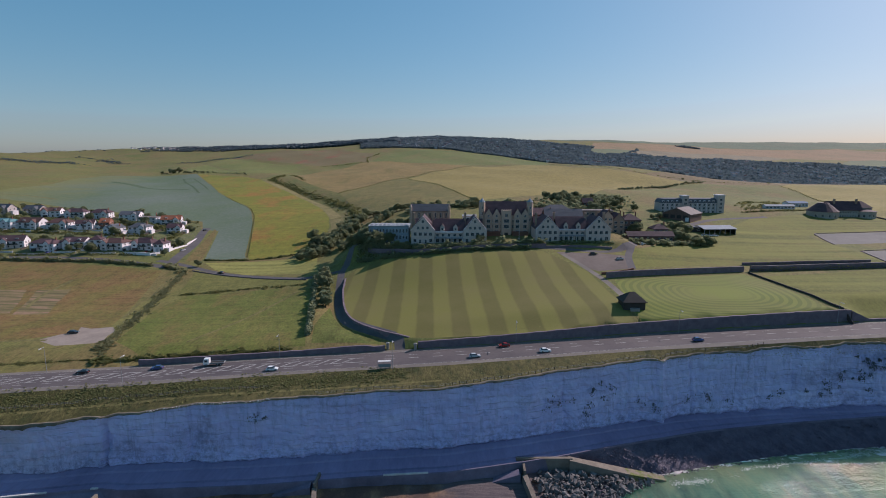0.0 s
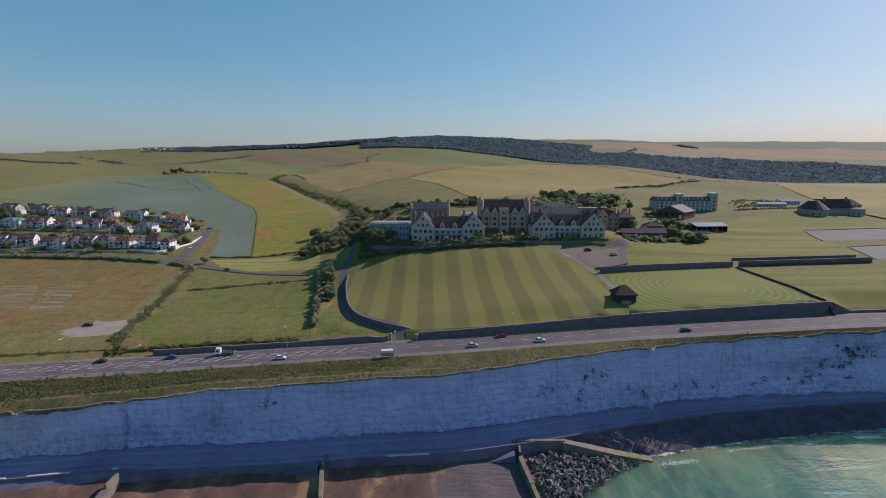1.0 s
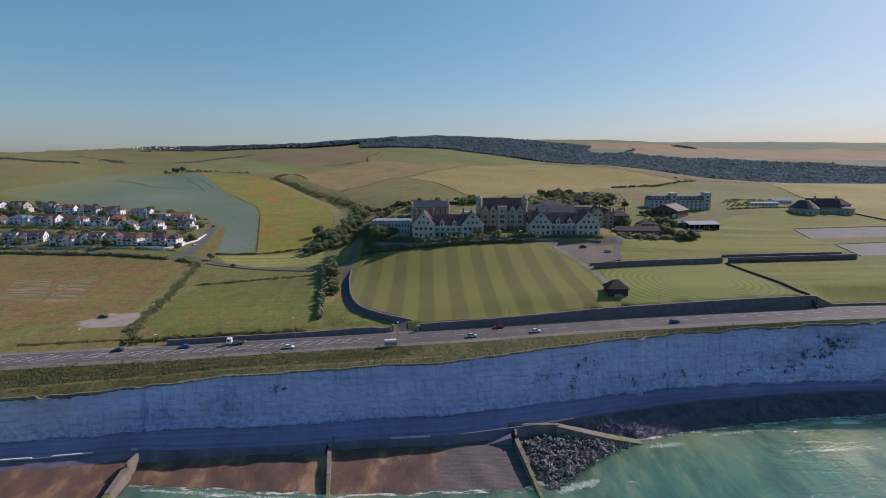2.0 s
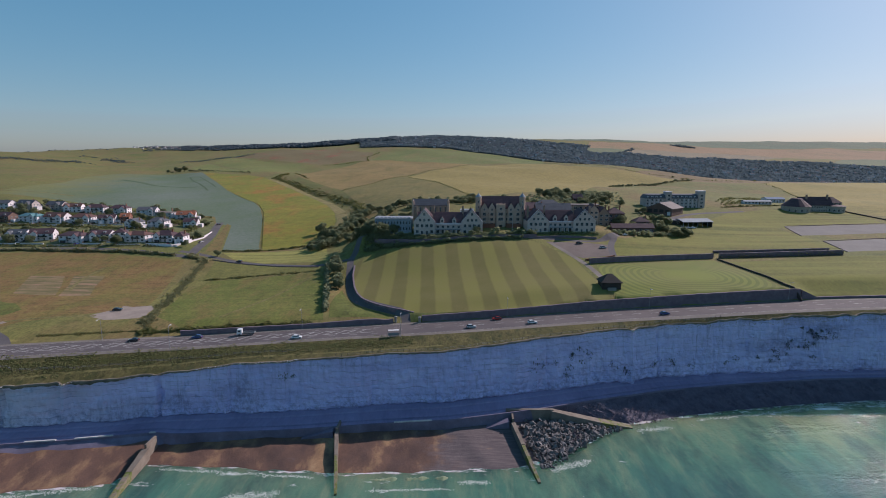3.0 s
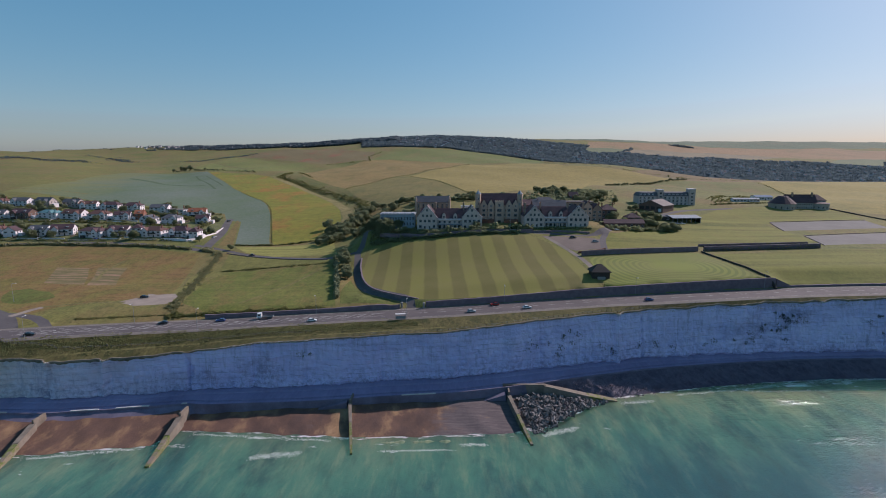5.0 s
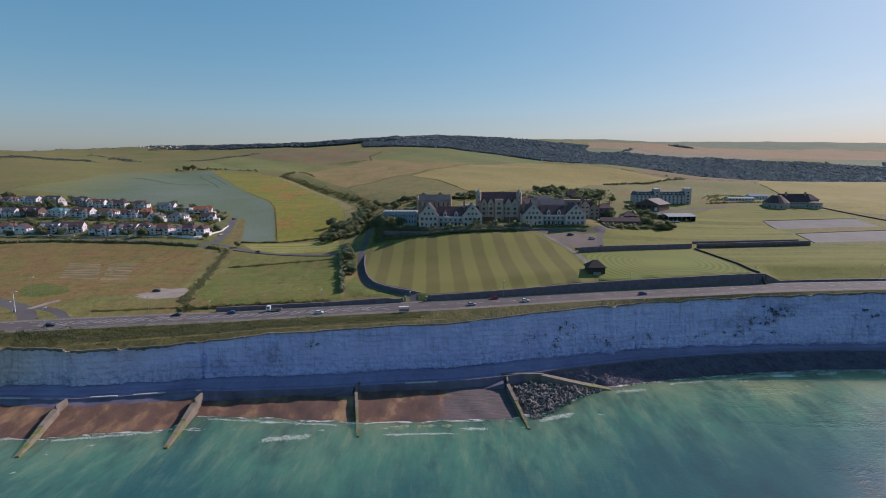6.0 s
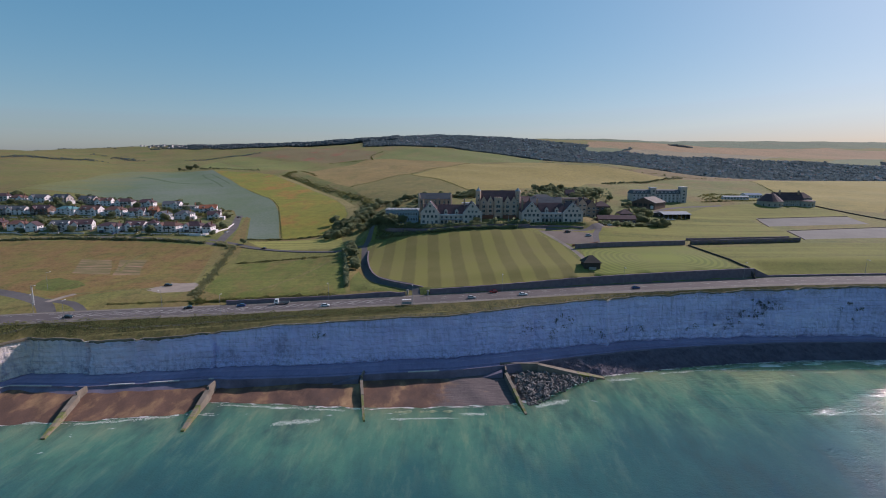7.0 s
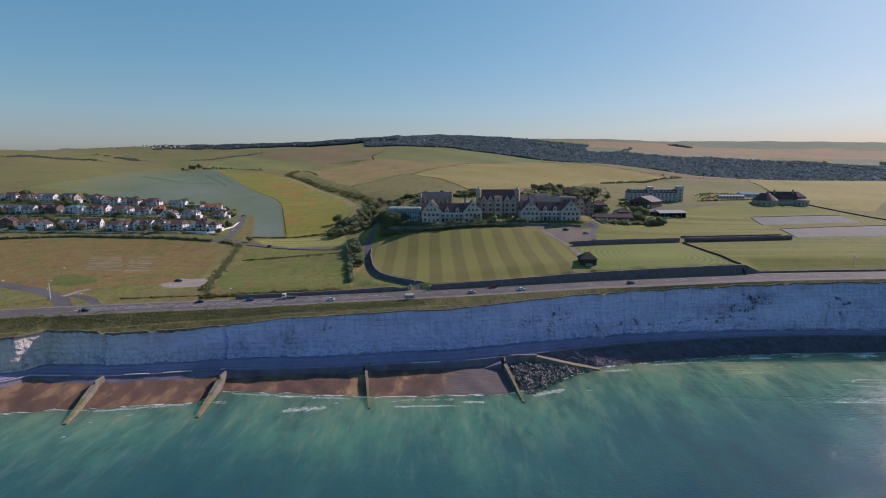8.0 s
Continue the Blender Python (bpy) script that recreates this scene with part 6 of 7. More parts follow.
# a row beside the lane
for x, y, s in ((-73, 137, 0.75), (-71, 129, 0.95), (-68, 119, 1.0), (-66, 110, 0.75), (-64, 101, 1.0), (-62, 93, 0.85), (-75, 143, 0.6)):
    plant(x, y, s, "round tree in a row beside the school lane", "lane trees")
# the valley wood west of the school
plant_area(18, -110, -84, 198, 236, 0.5, 0.75, "tree in the small valley wood", "valley wood")
plant_area(13, -98, -76, 236, 275, 0.5, 0.8, "tree in the small valley wood", "valley wood")
grove(46, 0, 0, 0, 0, 0.5, 0.95, "leafy wood filling the valley beside the barley", [(-98, 190), (-90, 213), (-86, 245), (-82, 289), (-72, 312), (-54, 312), (-38, 322)])
grove(30, 0, 0, 0, 0, 0.45, 0.8, "leafy wood between valley and school", [(-78, 205), (-70, 225), (-64, 250), (-60, 280), (-50, 296)])
grove(34, 0, 0, 0, 0, 0.25, 0.6, "row of bushes along the top of the linseed", [(-605, 930), (-560, 935), (-520, 890), (-470, 900), (-430, 885), (-400, 860)])
grove(12, -98, -78, 278, 330, 0.35, 0.6, "trees at the head of the valley wood")
for x, y, s in ((-60, 188, 0.9), (-54, 181, 0.85), (-52, 169, 0.8), (-46, 166, 0.7), (-66, 176, 0.7), (-45, 172, 0.6), (-33, 157, 0.4), (-26, 156, 0.42), (19, 158, 0.62), (-46, 160, 0.85), (-37, 161, 0.6)):
    plant(x, y, s, "garden tree in front of the school", "school trees")
plant_area(20, -62, -22, 220, 246, 0.45, 0.68, "tree in the belt behind the school", "school belt")
grove(26, -34, 26, 284, 312, 0.5, 0.75, "dark tree belt behind the chapel")
grove(28, 20, 96, 268, 310, 0.5, 0.8, "dark tree belt behind the school")
grove(48, 92, 160, 276, 372, 0.5, 0.95, "leafy copse on the slope behind the school")
plant_area(8, 48, 70, 228, 245, 0.45, 0.7, "tree beside the school buildings", "school belt")
plant_area(8, 118, 140, 212, 235, 0.5, 0.75, "tree beside the school drive", "drive trees")
plant_area(20, 124, 166, 184, 222, 0.55, 0.95, "tree beside the school drive", "drive trees")
plant_area(14, 142, 172, 172, 188, 0.5, 0.8, "dark shrubby tree at the lawn's edge", "drive trees")
plant_area(5, 158, 172, 240, 268, 0.4, 0.6, "tree beside the sports hall", "drive trees")
plant_area(13, -66, -40, 160, 184, 0.45, 0.8, "dark tree beside the school lane", "school trees")
plant_area(9, -58, -36, 157, 172, 0.65, 0.95, "dark tree beside the school lane", "school trees")
plant_area(12, -112, -78, 190, 258, 0.65, 0.95, "tree in the small valley wood", "valley wood")
# gardens of the estate
for r, row in enumerate(ESTATE):
    for x, y, w in row:
        for _ in range(5 if r else 4):
            plant(x + tree_rng.uniform(-12, 12), y + tree_rng.choice((-8, 13, 16, 19, 22)) + tree_rng.uniform(-2, 2), tree_rng.uniform(0.45, 0.95), "leafy garden tree between the houses", "garden trees")
# far hedgerow trees
for k in range(9):
    plant(-612 + k * 15 + tree_rng.uniform(-5, 5), 955 - k * 6, tree_rng.uniform(0.5, 1.3) if k < 4 else 0.6, "far tree beside the linseed field", "field trees")
grove(80, 0, 0, 0, 0, 0.26, 0.46, "small trees in the hedge below the wheat", [(213, 506), (300, 594), (330, 626), (393, 666)])


def scrub(name, line, width, n, lo, hi, label, material="scrub", kind="", tall=0.55, flat=0.5, solid=False):
    """A hedge or a strip of scrub: uneven leaf clumps heaped along a line."""
    rng = np.random.default_rng(abs(hash_name(name + label)))
    p = along(line, 1.0)
    i = rng.integers(0, len(p), n)
    s = np.arange(len(p))
    swell = np.clip(0.85 + 0.35 * np.sin(s * 0.31 + 1.7 * np.sin(s * 0.083)) + 0.3 * np.sin(s * 0.77 + len(label)), 0.35, 1.5)[i]
    c = p[i] + np.clip(rng.normal(0, 0.6, (n, 2)), -1.2, 1.2) * (width * 0.8 * swell)[:, None]
    size = rng.uniform(lo, hi, n) * (0.55 + 0.45 * swell)
    lift = rng.uniform(0.1, tall * 2, n) * size
    z = land(c[:, 0], c[:, 1]) + lift
    ob = new(name, clumps(name, np.column_stack([c, z]), size, M[material], rng, flat, solid))
    return tagged(ob, label, "hedge" if name == "hedge" else "scrub", kind=kind)


def hash_name(text):
    return sum((i + 7) * ord(ch) for i, ch in enumerate(text)) % 99991


scrub("hedge", [(-172, 168), (-162, 124), (-147, 69), (-138, 36), (-134, 30)], 3.2, 1500, 0.25, 0.75, "thick grey-green hedge running down between meadows", "hedge_leaf", "", 0.7, 0.7)
scrub("hedge", [(-188, 180), (-172, 168)], 3, 120, 0.8, 1.8, "bushy hedge end beside the estate track", "hedge_leaf")
scrub("hedge", [(-78, 138), (-76.5, 128), (-68.5, 95), (-59.5, 50)], 1.3, 1700, 0.4, 1.0, "dark hedge along the meadow's edge", "leaf", "", 1.5, 0.9, True)
scrub("hedge", [(-150, 121), (-115, 129), (-82, 130)], 1.8, 260, 0.4, 0.9, "low scrubby hedge across the meadow")
scrub("grass_tufts", [(-12, 43), (40, 48.5), (78, 48.5), (120, 51), (168, 55)], 0.5, 260, 0.08, 0.22, "rough grass along the top of the wall", kind="stuff")
scrub("bramble_strip", [(81, 105), (120, 111), (158, 118)], 0.7, 300, 0.2, 0.5, "brambles along the foot of a flint wall", kind="stuff", tall=2.5)
scrub("bramble_strip", [(162, 117), (200, 121), (240, 123)], 0.7, 340, 0.2, 0.55, "brambles over the sunken lane wall", kind="stuff", tall=2.5)
scrub("bramble_strip", [(165, 131), (200, 135), (240, 136)], 0.7, 300, 0.2, 0.5, "brambles over the upper lane wall", kind="stuff", tall=1.6)
scrub("hedge", [(-136, 27), (-100, 34), (-62, 38)], 1.9, 1300, 0.25, 0.75, "dark roadside hedge below the meadow", "shrub", "", 0.8, 0.7)
scrub("hedge", [(-176, 22), (-160, 25), (-135, 29)], 1.2, 420, 0.2, 0.45, "sparse hedge beside the coast road")
scrub("hedge", [(-460, 183), (-387, 184), (-324, 195), (-242, 188), (-200, 180)], 1.5, 3000, 0.45, 1.0, "long grey-green hedge in front of the estate", "hedge_leaf", "", 1.1, 0.9, True)
scrub("hedge", [(-306, 800), (-312, 752), (-256, 664), (-188, 548), (-145, 478), (-114, 412), (-92, 350), (-84, 300)], 7, 1500, 0.7, 2.1, "dark thorn scrub down the gully", kind="stuff")
scrub("hedge", [(-300, 830), (-270, 770), (-240, 700)], 3, 120, 0.6, 1.6, "dark thorn scrub above the gully", kind="stuff")
scrub("hedge", [(-200, 1330), (-222, 1230), (-200, 1110), (-300, 1060)], 3, 130, 1.0, 2.2, "far hedge between upland fields")
scrub("hedge", [(-149, 533), (-107, 652), (-76, 720), (-39, 806), (-7, 885), (43, 974)], 1.6, 420, 0.4, 1.0, "thin dark hedge above the lower pasture")
scrub("hedge", [(-72, 702), (-21, 550), (3, 442), (24, 337)], 1.6, 420, 0.3, 0.8, "thin dark hedge between pasture and wheat")
scrub("hedge", [(216, 1036), (280, 850), (330, 757), (480, 640)], 4, 190, 0.9, 2.0, "dark hedge along the wheat field's brow")
scrub("hedge", [(480, 612), (420, 450), (372, 330)], 2.0, 160, 0.5, 1.1, "thin hedge beside the stubble")
scrub("hedge", [(-205, 380), (-157, 240), (-146, 207)], 0.8, 260, 0.3, 0.6, "thin hedge between linseed and barley")
scrub("hedge", [(-292, 516), (-228, 432), (-205, 380)], 0.8, 160, 0.3, 0.6, "thin hedge between linseed and barley")
scrub("hedge", [(-172, 197), (-144, 202), (-126, 208.5), (-110, 217), (-104, 222)], 0.7, 700, 0.3, 0.75, "low dark hedge below the barley", "scrub", "", 0.9, 0.8, True)
scrub("shrub_strip", [(-330, -38), (-260, -24), (-200, -10), (-160, -4), (-110, 5), (-50, 11), (-15, 14)], 5.2, 13000, 0.16, 0.42, "dense green shrubs between road and cliff", "shrub", "stuff", 0.25, 0.5, True)
scrub("grass_tufts", [(-330, -55), (-200, -17), (-158, -9), (-110, -1), (-50, 6), (0, 11), (60, 22), (110, 27.5), (200, 32)], 3.0, 1400, 0.1, 0.28, "rough dry grass tufts along the cliff edge", kind="stuff")
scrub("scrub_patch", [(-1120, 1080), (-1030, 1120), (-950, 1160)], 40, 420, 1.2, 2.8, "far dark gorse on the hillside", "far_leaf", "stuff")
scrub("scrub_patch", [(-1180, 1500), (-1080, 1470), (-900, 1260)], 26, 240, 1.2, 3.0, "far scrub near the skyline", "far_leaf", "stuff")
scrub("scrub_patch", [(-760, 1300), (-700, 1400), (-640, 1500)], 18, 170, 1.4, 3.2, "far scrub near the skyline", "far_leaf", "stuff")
scrub("garden_shrubs", [(-430, 240), (-350, 242), (-280, 240), (-215, 234)], 8, 1700, 0.6, 1.9, "thick garden shrubs and hedges between houses", kind="stuff", tall=0.8)
scrub("garden_shrubs", [(-470, 290), (-400, 294), (-330, 304), (-240, 304)], 9, 2000, 0.6, 1.9, "thick garden shrubs and hedges between houses", kind="stuff", tall=0.8)
scrub("garden_shrubs", [(-500, 345), (-400, 348), (-300, 350), (-245, 340)], 3, 500, 0.5, 1.4, "boundary hedge behind the estate", kind="stuff", tall=0.8)
scrub("garden_shrubs", [(-420, 208), (-350, 207), (-280, 206), (-225, 204)], 2, 500, 0.4, 1.0, "front garden hedges of the estate", kind="stuff", tall=0.8)
scrub("garden_shrubs", [(-470, 258), (-400, 259), (-340, 267), (-270, 264), (-250, 268)], 5, 1300, 0.35, 1.2, "mixed shrubs in the front gardens", kind="stuff", tall=0.8)
scrub("garden_shrubs", [(-500, 310), (-430, 304), (-360, 315), (-290, 316), (-255, 312)], 5, 1300, 0.35, 1.2, "mixed shrubs in the upper front gardens", kind="stuff", tall=0.8)
scrub("garden_shrubs", [(-235, 290), (-228, 250), (-232, 225)], 4, 260, 0.5, 1.4, "garden shrubs at the end of the estate", kind="stuff", tall=0.8)
scrub("wood_floor", [(-103, 205), (-92, 232), (-84, 262), (-84, 290), (-92, 330)], 9, 900, 0.5, 1.7, "dense undergrowth of the valley wood", "leaf", "stuff", 0.9)
scrub("wood_floor", [(-64, 228), (-44, 234), (-24, 236)], 7, 450, 0.6, 1.6, "dense undergrowth behind the school", "leaf", "stuff", 0.9)
scrub("wood_floor", [(-34, 296), (26, 298), (60, 290), (96, 290)], 8, 1000, 0.8, 2.4, "dense undergrowth behind the school", "leaf", "stuff", 0.9)
scrub("wood_floor", [(92, 290), (120, 320), (156, 366)], 26, 1700, 0.8, 2.6, "dense undergrowth of the school copse", "leaf", "stuff", 0.9)
scrub("wood_floor", [(-60, 163), (-50, 168), (-42, 174)], 4, 260, 0.5, 1.2, "dark shrubs beside the school lane", "leaf", "stuff", 0.9)
scrub("hedge", [(-50, 158), (-20, 157), (10, 157), (24, 158)], 1.6, 420, 0.5, 1.1, "dark clipped hedge before the school house", "leaf")
# Extra hedge, ivy and shrubbery added to make the bank's shade dark.
scrub("hedge", [(-52, 156), (-30, 154.5), (-8, 148.5), (20, 149.5), (48, 151.5), (58, 152.5)], 1.2, 1500, 0.4, 1.1, "tall dark evergreen hedge along the school terrace", "leaf", "", 2.6, 0.9)
scrub("hedge", [(-56, 152), (-30, 150), (-8, 145), (20, 146), (48, 148)], 0.9, 1700, 0.4, 0.9, "dark ivy on the terrace wall", "leaf", "", 1.4, 0.9)
scrub("shrubbery", [(-54, 156), (-30, 154), (-5, 152), (20, 153), (50, 155)], 4.0, 2200, 0.4, 1.1, "dark shrubbery on the bank below the school", "leaf", "stuff", 0.5, 0.8)
scrub("hedge", [(52, 157), (75, 156), (100, 157)], 1.4, 300, 0.4, 0.9, "dark clipped hedge before the school house", "leaf")
scrub("wood_floor", [(116, 172), (140, 172), (168, 178)], 4, 500, 0.6, 1.7, "dark shrubs along the lawn's edge", "leaf", "stuff", 0.9)
scrub("wood_floor", [(128, 190), (150, 205), (166, 220)], 7, 500, 0.6, 1.7, "shrubs beside the school drive", "leaf", "stuff", 0.9)
scrub("nursery_beds", [(262, 305), (290, 330), (330, 372), (306, 382), (270, 330)], 6, 420, 0.5, 1.5, "clipped nursery hedges and beds", kind="stuff")
scrub("nursery_beds", [(252, 292), (300, 302), (330, 312)], 2, 260, 0.5, 1.2, "dark clipped hedge before the nursery", kind="stuff")
scrub("far_copse", [(1160, 2540), (1250, 2550)], 26, 320, 3, 6.5, "far dark copse on the downs", "far_leaf", "stuff")


def inside(poly, x, y):
    """Which of the points lie within an outline of the plan."""
    odd = np.zeros(len(x), bool)
    for (ax, ay), (bx, by) in zip(poly, poly[1:] + poly[:1]):
        cross = (ay > y) != (by > y)
        odd ^= cross & (x < ax + (bx - ax) * (y - ay) / ((by - ay) or 1e-9))
    return odd


def far_woods():
    """The wooded suburb beyond the fields: tree clumps with roofs among them."""
    rng = np.random.default_rng(9)
    near = lambda u: np.interp(u, [-0.2, 0.0, 0.12, 0.2, 0.3, 0.45, 0.62, 1.1], [1600, 1440, 1200, 1080, 1010, 1090, 1130, 1130])
    n = 46000
    u = rng.uniform(-0.17, 1.08, n)
    y = near(u) + (2080 - near(u)) * rng.random(n) ** 1.15
    x = u * (y + 160)
    keep = (u < 0.45) | (rng.random(n) < 0.7)
    for key in ("far_meadow", "far_tan", "far_pasture"):
        keep &= ~inside(FIELDS[key], x, y)
    u, x, y = u[keep], x[keep], y[keep]
    size = rng.uniform(2.2, 5.2, len(x)) * (0.75 + y / 6000)
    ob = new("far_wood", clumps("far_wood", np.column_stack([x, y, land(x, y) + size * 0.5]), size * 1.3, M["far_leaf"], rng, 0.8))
    tagged(ob, "far dark woods and gardens on the hill", "woods", kind="stuff")
    m = 6500
    u = np.concatenate([-0.6 + 0.5 * rng.random(m) ** 0.6, rng.uniform(-0.95, -0.55, 60)])
    y = np.concatenate([rng.uniform(1760, 2110, m), rng.uniform(1900, 2080, 60)])
    x = u * (y + 160)
    size = rng.uniform(3, 7, len(x)) * np.interp(u, [-0.6, -0.45, -0.3], [0.7, 1.0, 1.7])
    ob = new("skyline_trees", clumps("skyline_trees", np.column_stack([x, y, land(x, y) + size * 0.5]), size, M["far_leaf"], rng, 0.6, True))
    ob.data.polygons.foreach_set("use_smooth", [True] * len(ob.data.polygons))
    tagged(ob, "far belt of trees along the skyline", "woods", kind="stuff")
    for name, wall, roof, count, label in (("far_houses", "white_render", "grey_slate", 330, "far pale houses among the trees"),
                                           ("far_roofs", "white_render", "brown_tile", 220, "far brown-roofed houses among the trees")):
        me = bpy.data.meshes.new(name)
        v, f, mi = [], [], []
        for k in range(count):
            if k % 4 == 0:
                uu = -0.62 + 0.52 * rng.random() ** 0.7
                yy = rng.uniform(1780, 2020)
            else:
                uu = rng.uniform(-0.1, 1.05)
                yy = near(uu) + (2060 - near(uu)) * rng.random()
            xx = uu * (yy + 160)
            if any(inside(FIELDS[key], np.array([xx]), np.array([yy]))[0] for key in ("far_meadow", "far_tan", "far_pasture", "far_brown")):
                continue
            zz = float(land(xx, yy)[0]) + (3.0 if k % 4 else 0.5)
            w, d, h = rng.uniform(2.5, 5.5), rng.uniform(2.5, 4), rng.uniform(2.4, 4.0)
            b = len(v)
            v += [(xx + a, yy + c, zz + e) for e in (-4, h) for a, c in ((-w, -d), (w, -d), (w, d), (-w, d))] + [(xx - w, yy, zz + h + 2.5), (xx + w, yy, zz + h + 2.5)]
            f += [tuple(b + i for i in q) for q in ((0, 1, 5, 4), (1, 2, 6, 9, 5), (2, 3, 7, 6), (3, 0, 4, 8, 7), (4, 5, 9, 8), (6, 7, 8, 9))]
            mi += [0, 0, 0, 0, 1, 1]
        me.from_pydata(v, [], f)
        me.materials.append(M[wall])
        me.materials.append(M[roof])
        me.polygons.foreach_set("material_index", mi)
        tagged(new(name, me), label, "houses", kind="stuff")


far_woods()

# ---- on and below the cliff ----
def algae():
    n = Nodes("weedy_concrete", 0.8)
    mask = n.noise(n.scaled(0.35, 0.35, 0.6), 1.0, 4, 0.7)
    c = n.mix(n.band(mask, 0.44, 0.58), (0.27, 0.22, 0.165), (0.15, 0.18, 0.04))
    grain = n.noise(n.scaled(1, 1, 1), 2.5, 4)
    c = n.mix(n.band(grain, 0.3, 0.8), n.mix(0.35, c, (0.0, 0.0, 0.0)), c)
    n.bump(grain, 0.4, 0.08)
    return n.done(c)


M["weedy"] = algae()


def sloping_wall(name, a, b, wa, wb, base, material, parent, cuts=10):
    """A wall of tapering width whose top falls from a to b."""
    a, b = Vector(a), Vector(b)
    d = (b - a).to_2d().normalized()
    side = Vector((-d.y, d.x))
    bm = bmesh.new()
    rings = []
    for i in range(cuts + 1):
        f = i / cuts
        c, w = a.lerp(b, f), (wa + (wb - wa) * f) / 2
        j = 0.12 * noise.noise(Vector((c.x * 0.4, c.y * 0.4, 5)))
        rings.append([bm.verts.new(p) for p in ((c.x + side.x * w * 1.15, c.y + side.y * w * 1.15, base), (c.x + side.x * w, c.y + side.y * w, c.z + j),
                                                (c.x - side.x * w, c.y - side.y * w, c.z - j), (c.x - side.x * w * 1.15, c.y - side.y * w * 1.15, base))])
    for r, q in zip(rings, rings[1:]):
        for k in range(3):
            bm.faces.new((r[k], r[k + 1], q[k + 1], q[k]))
    bm.faces.new(rings[0][::-1])
    bm.faces.new(rings[-1])
    bmesh.ops.recalc_face_normals(bm, faces=bm.faces)
    return part(name, bm, material, parent)


def groyne(x, y, top, x1, y1, wide, label):
    ob = thing("groyne", label, "groyne", 0, 0, 0, group="groynes")
    m = Vector((x, y, top)).lerp(Vector((x1, y1, 0.7)), 0.42)
    sloping_wall("apron", (x, y, top - 0.4), tuple(m), wide * 0.62, wide * 0.52, -2, M["groyne_concrete"], ob)
    sloping_wall("arm", tuple(m - Vector((0, 0, 0.15))), (x1, y1, 0.7), wide * 0.5, wide * 0.38, -2, M["weedy"], ob)
    sloping_wall("head", (x + 0.2, y + 6, top + 1.0), (x, y + 0.1, top + 0.9), 0.7, 0.7, -1, M["groyne_concrete"], ob, 3)
    if wide < 3:
        sloping_wall("ramp", (x - 1.5, y + 1.5, top - 0.2), (x - 13, y + 0.5, 2.0), 3.2, 2.4, -1, M["old_concrete"], ob, 4)


groyne(-156, -33.5, 4.6, -149.2, -61, 3.6, "sloping concrete groyne with green weed on the beach")
groyne(-104, -27, 4.6, -101.3, -54.5, 3.6, "sloping concrete groyne with green weed on the beach")
groyne(-40.5, -15.5, 5.0, -34.6, -45.5, 2.2, "narrow concrete groyne running into the sea")
groyne(24.6, -8.5, 5.6, 29.6, -38.6, 2.6, "concrete groyne holding back the rock armour")
groyne(-225, -58, 4.6, -212, -88, 3.6, "sloping concrete groyne on the far beach")


def jetty():
    ob = thing("slipway_wall", "pale concrete slipway wall with a green weedy end", "sea wall", 0, 0, 0)
    sloping_wall("wall", (22.5, -2.2, 7.3), (41, -1.4, 7.0), 0.9, 1.2, -1, M["groyne_concrete"], ob)
    sloping_wall("slab", (40, -1.5, 6.8), (59, -1.7, 2.6), 2.6, 3.8, -1.5, M["groyne_concrete"], ob)
    sloping_wall("weedy_end", (59, -1.7, 2.6), (71.5, -2.0, 0.4), 3.8, 2.8, -1.5, M["weedy"], ob)


jetty()


def boulder_mesh(seed):
    rng = random.Random(seed)
    bm = bmesh.new()
    for _ in range(9):
        p = Vector((rng.uniform(-1, 1), rng.uniform(-0.7, 0.7), rng.uniform(-0.55, 0.55)))
        bm.verts.new(p.normalized() * 0.35 + p * 0.95)
    bmesh.ops.convex_hull(bm, input=bm.verts)
    me = bpy.data.meshes.new("boulder")
    bm.to_mesh(me)
    bm.free()
    me.materials.append(M["rock"])
    return me


BOULDERS = [boulder_mesh(k) for k in range(7)]


def inside(x, y, poly):
    hit = False
    for (ax, ay), (bx, by) in zip(poly, poly[1:] + poly[:1]):
        if (ay > y) != (by > y) and x < (bx - ax) * (y - ay) / (by - ay) + ax:
            hit = not hit
    return hit


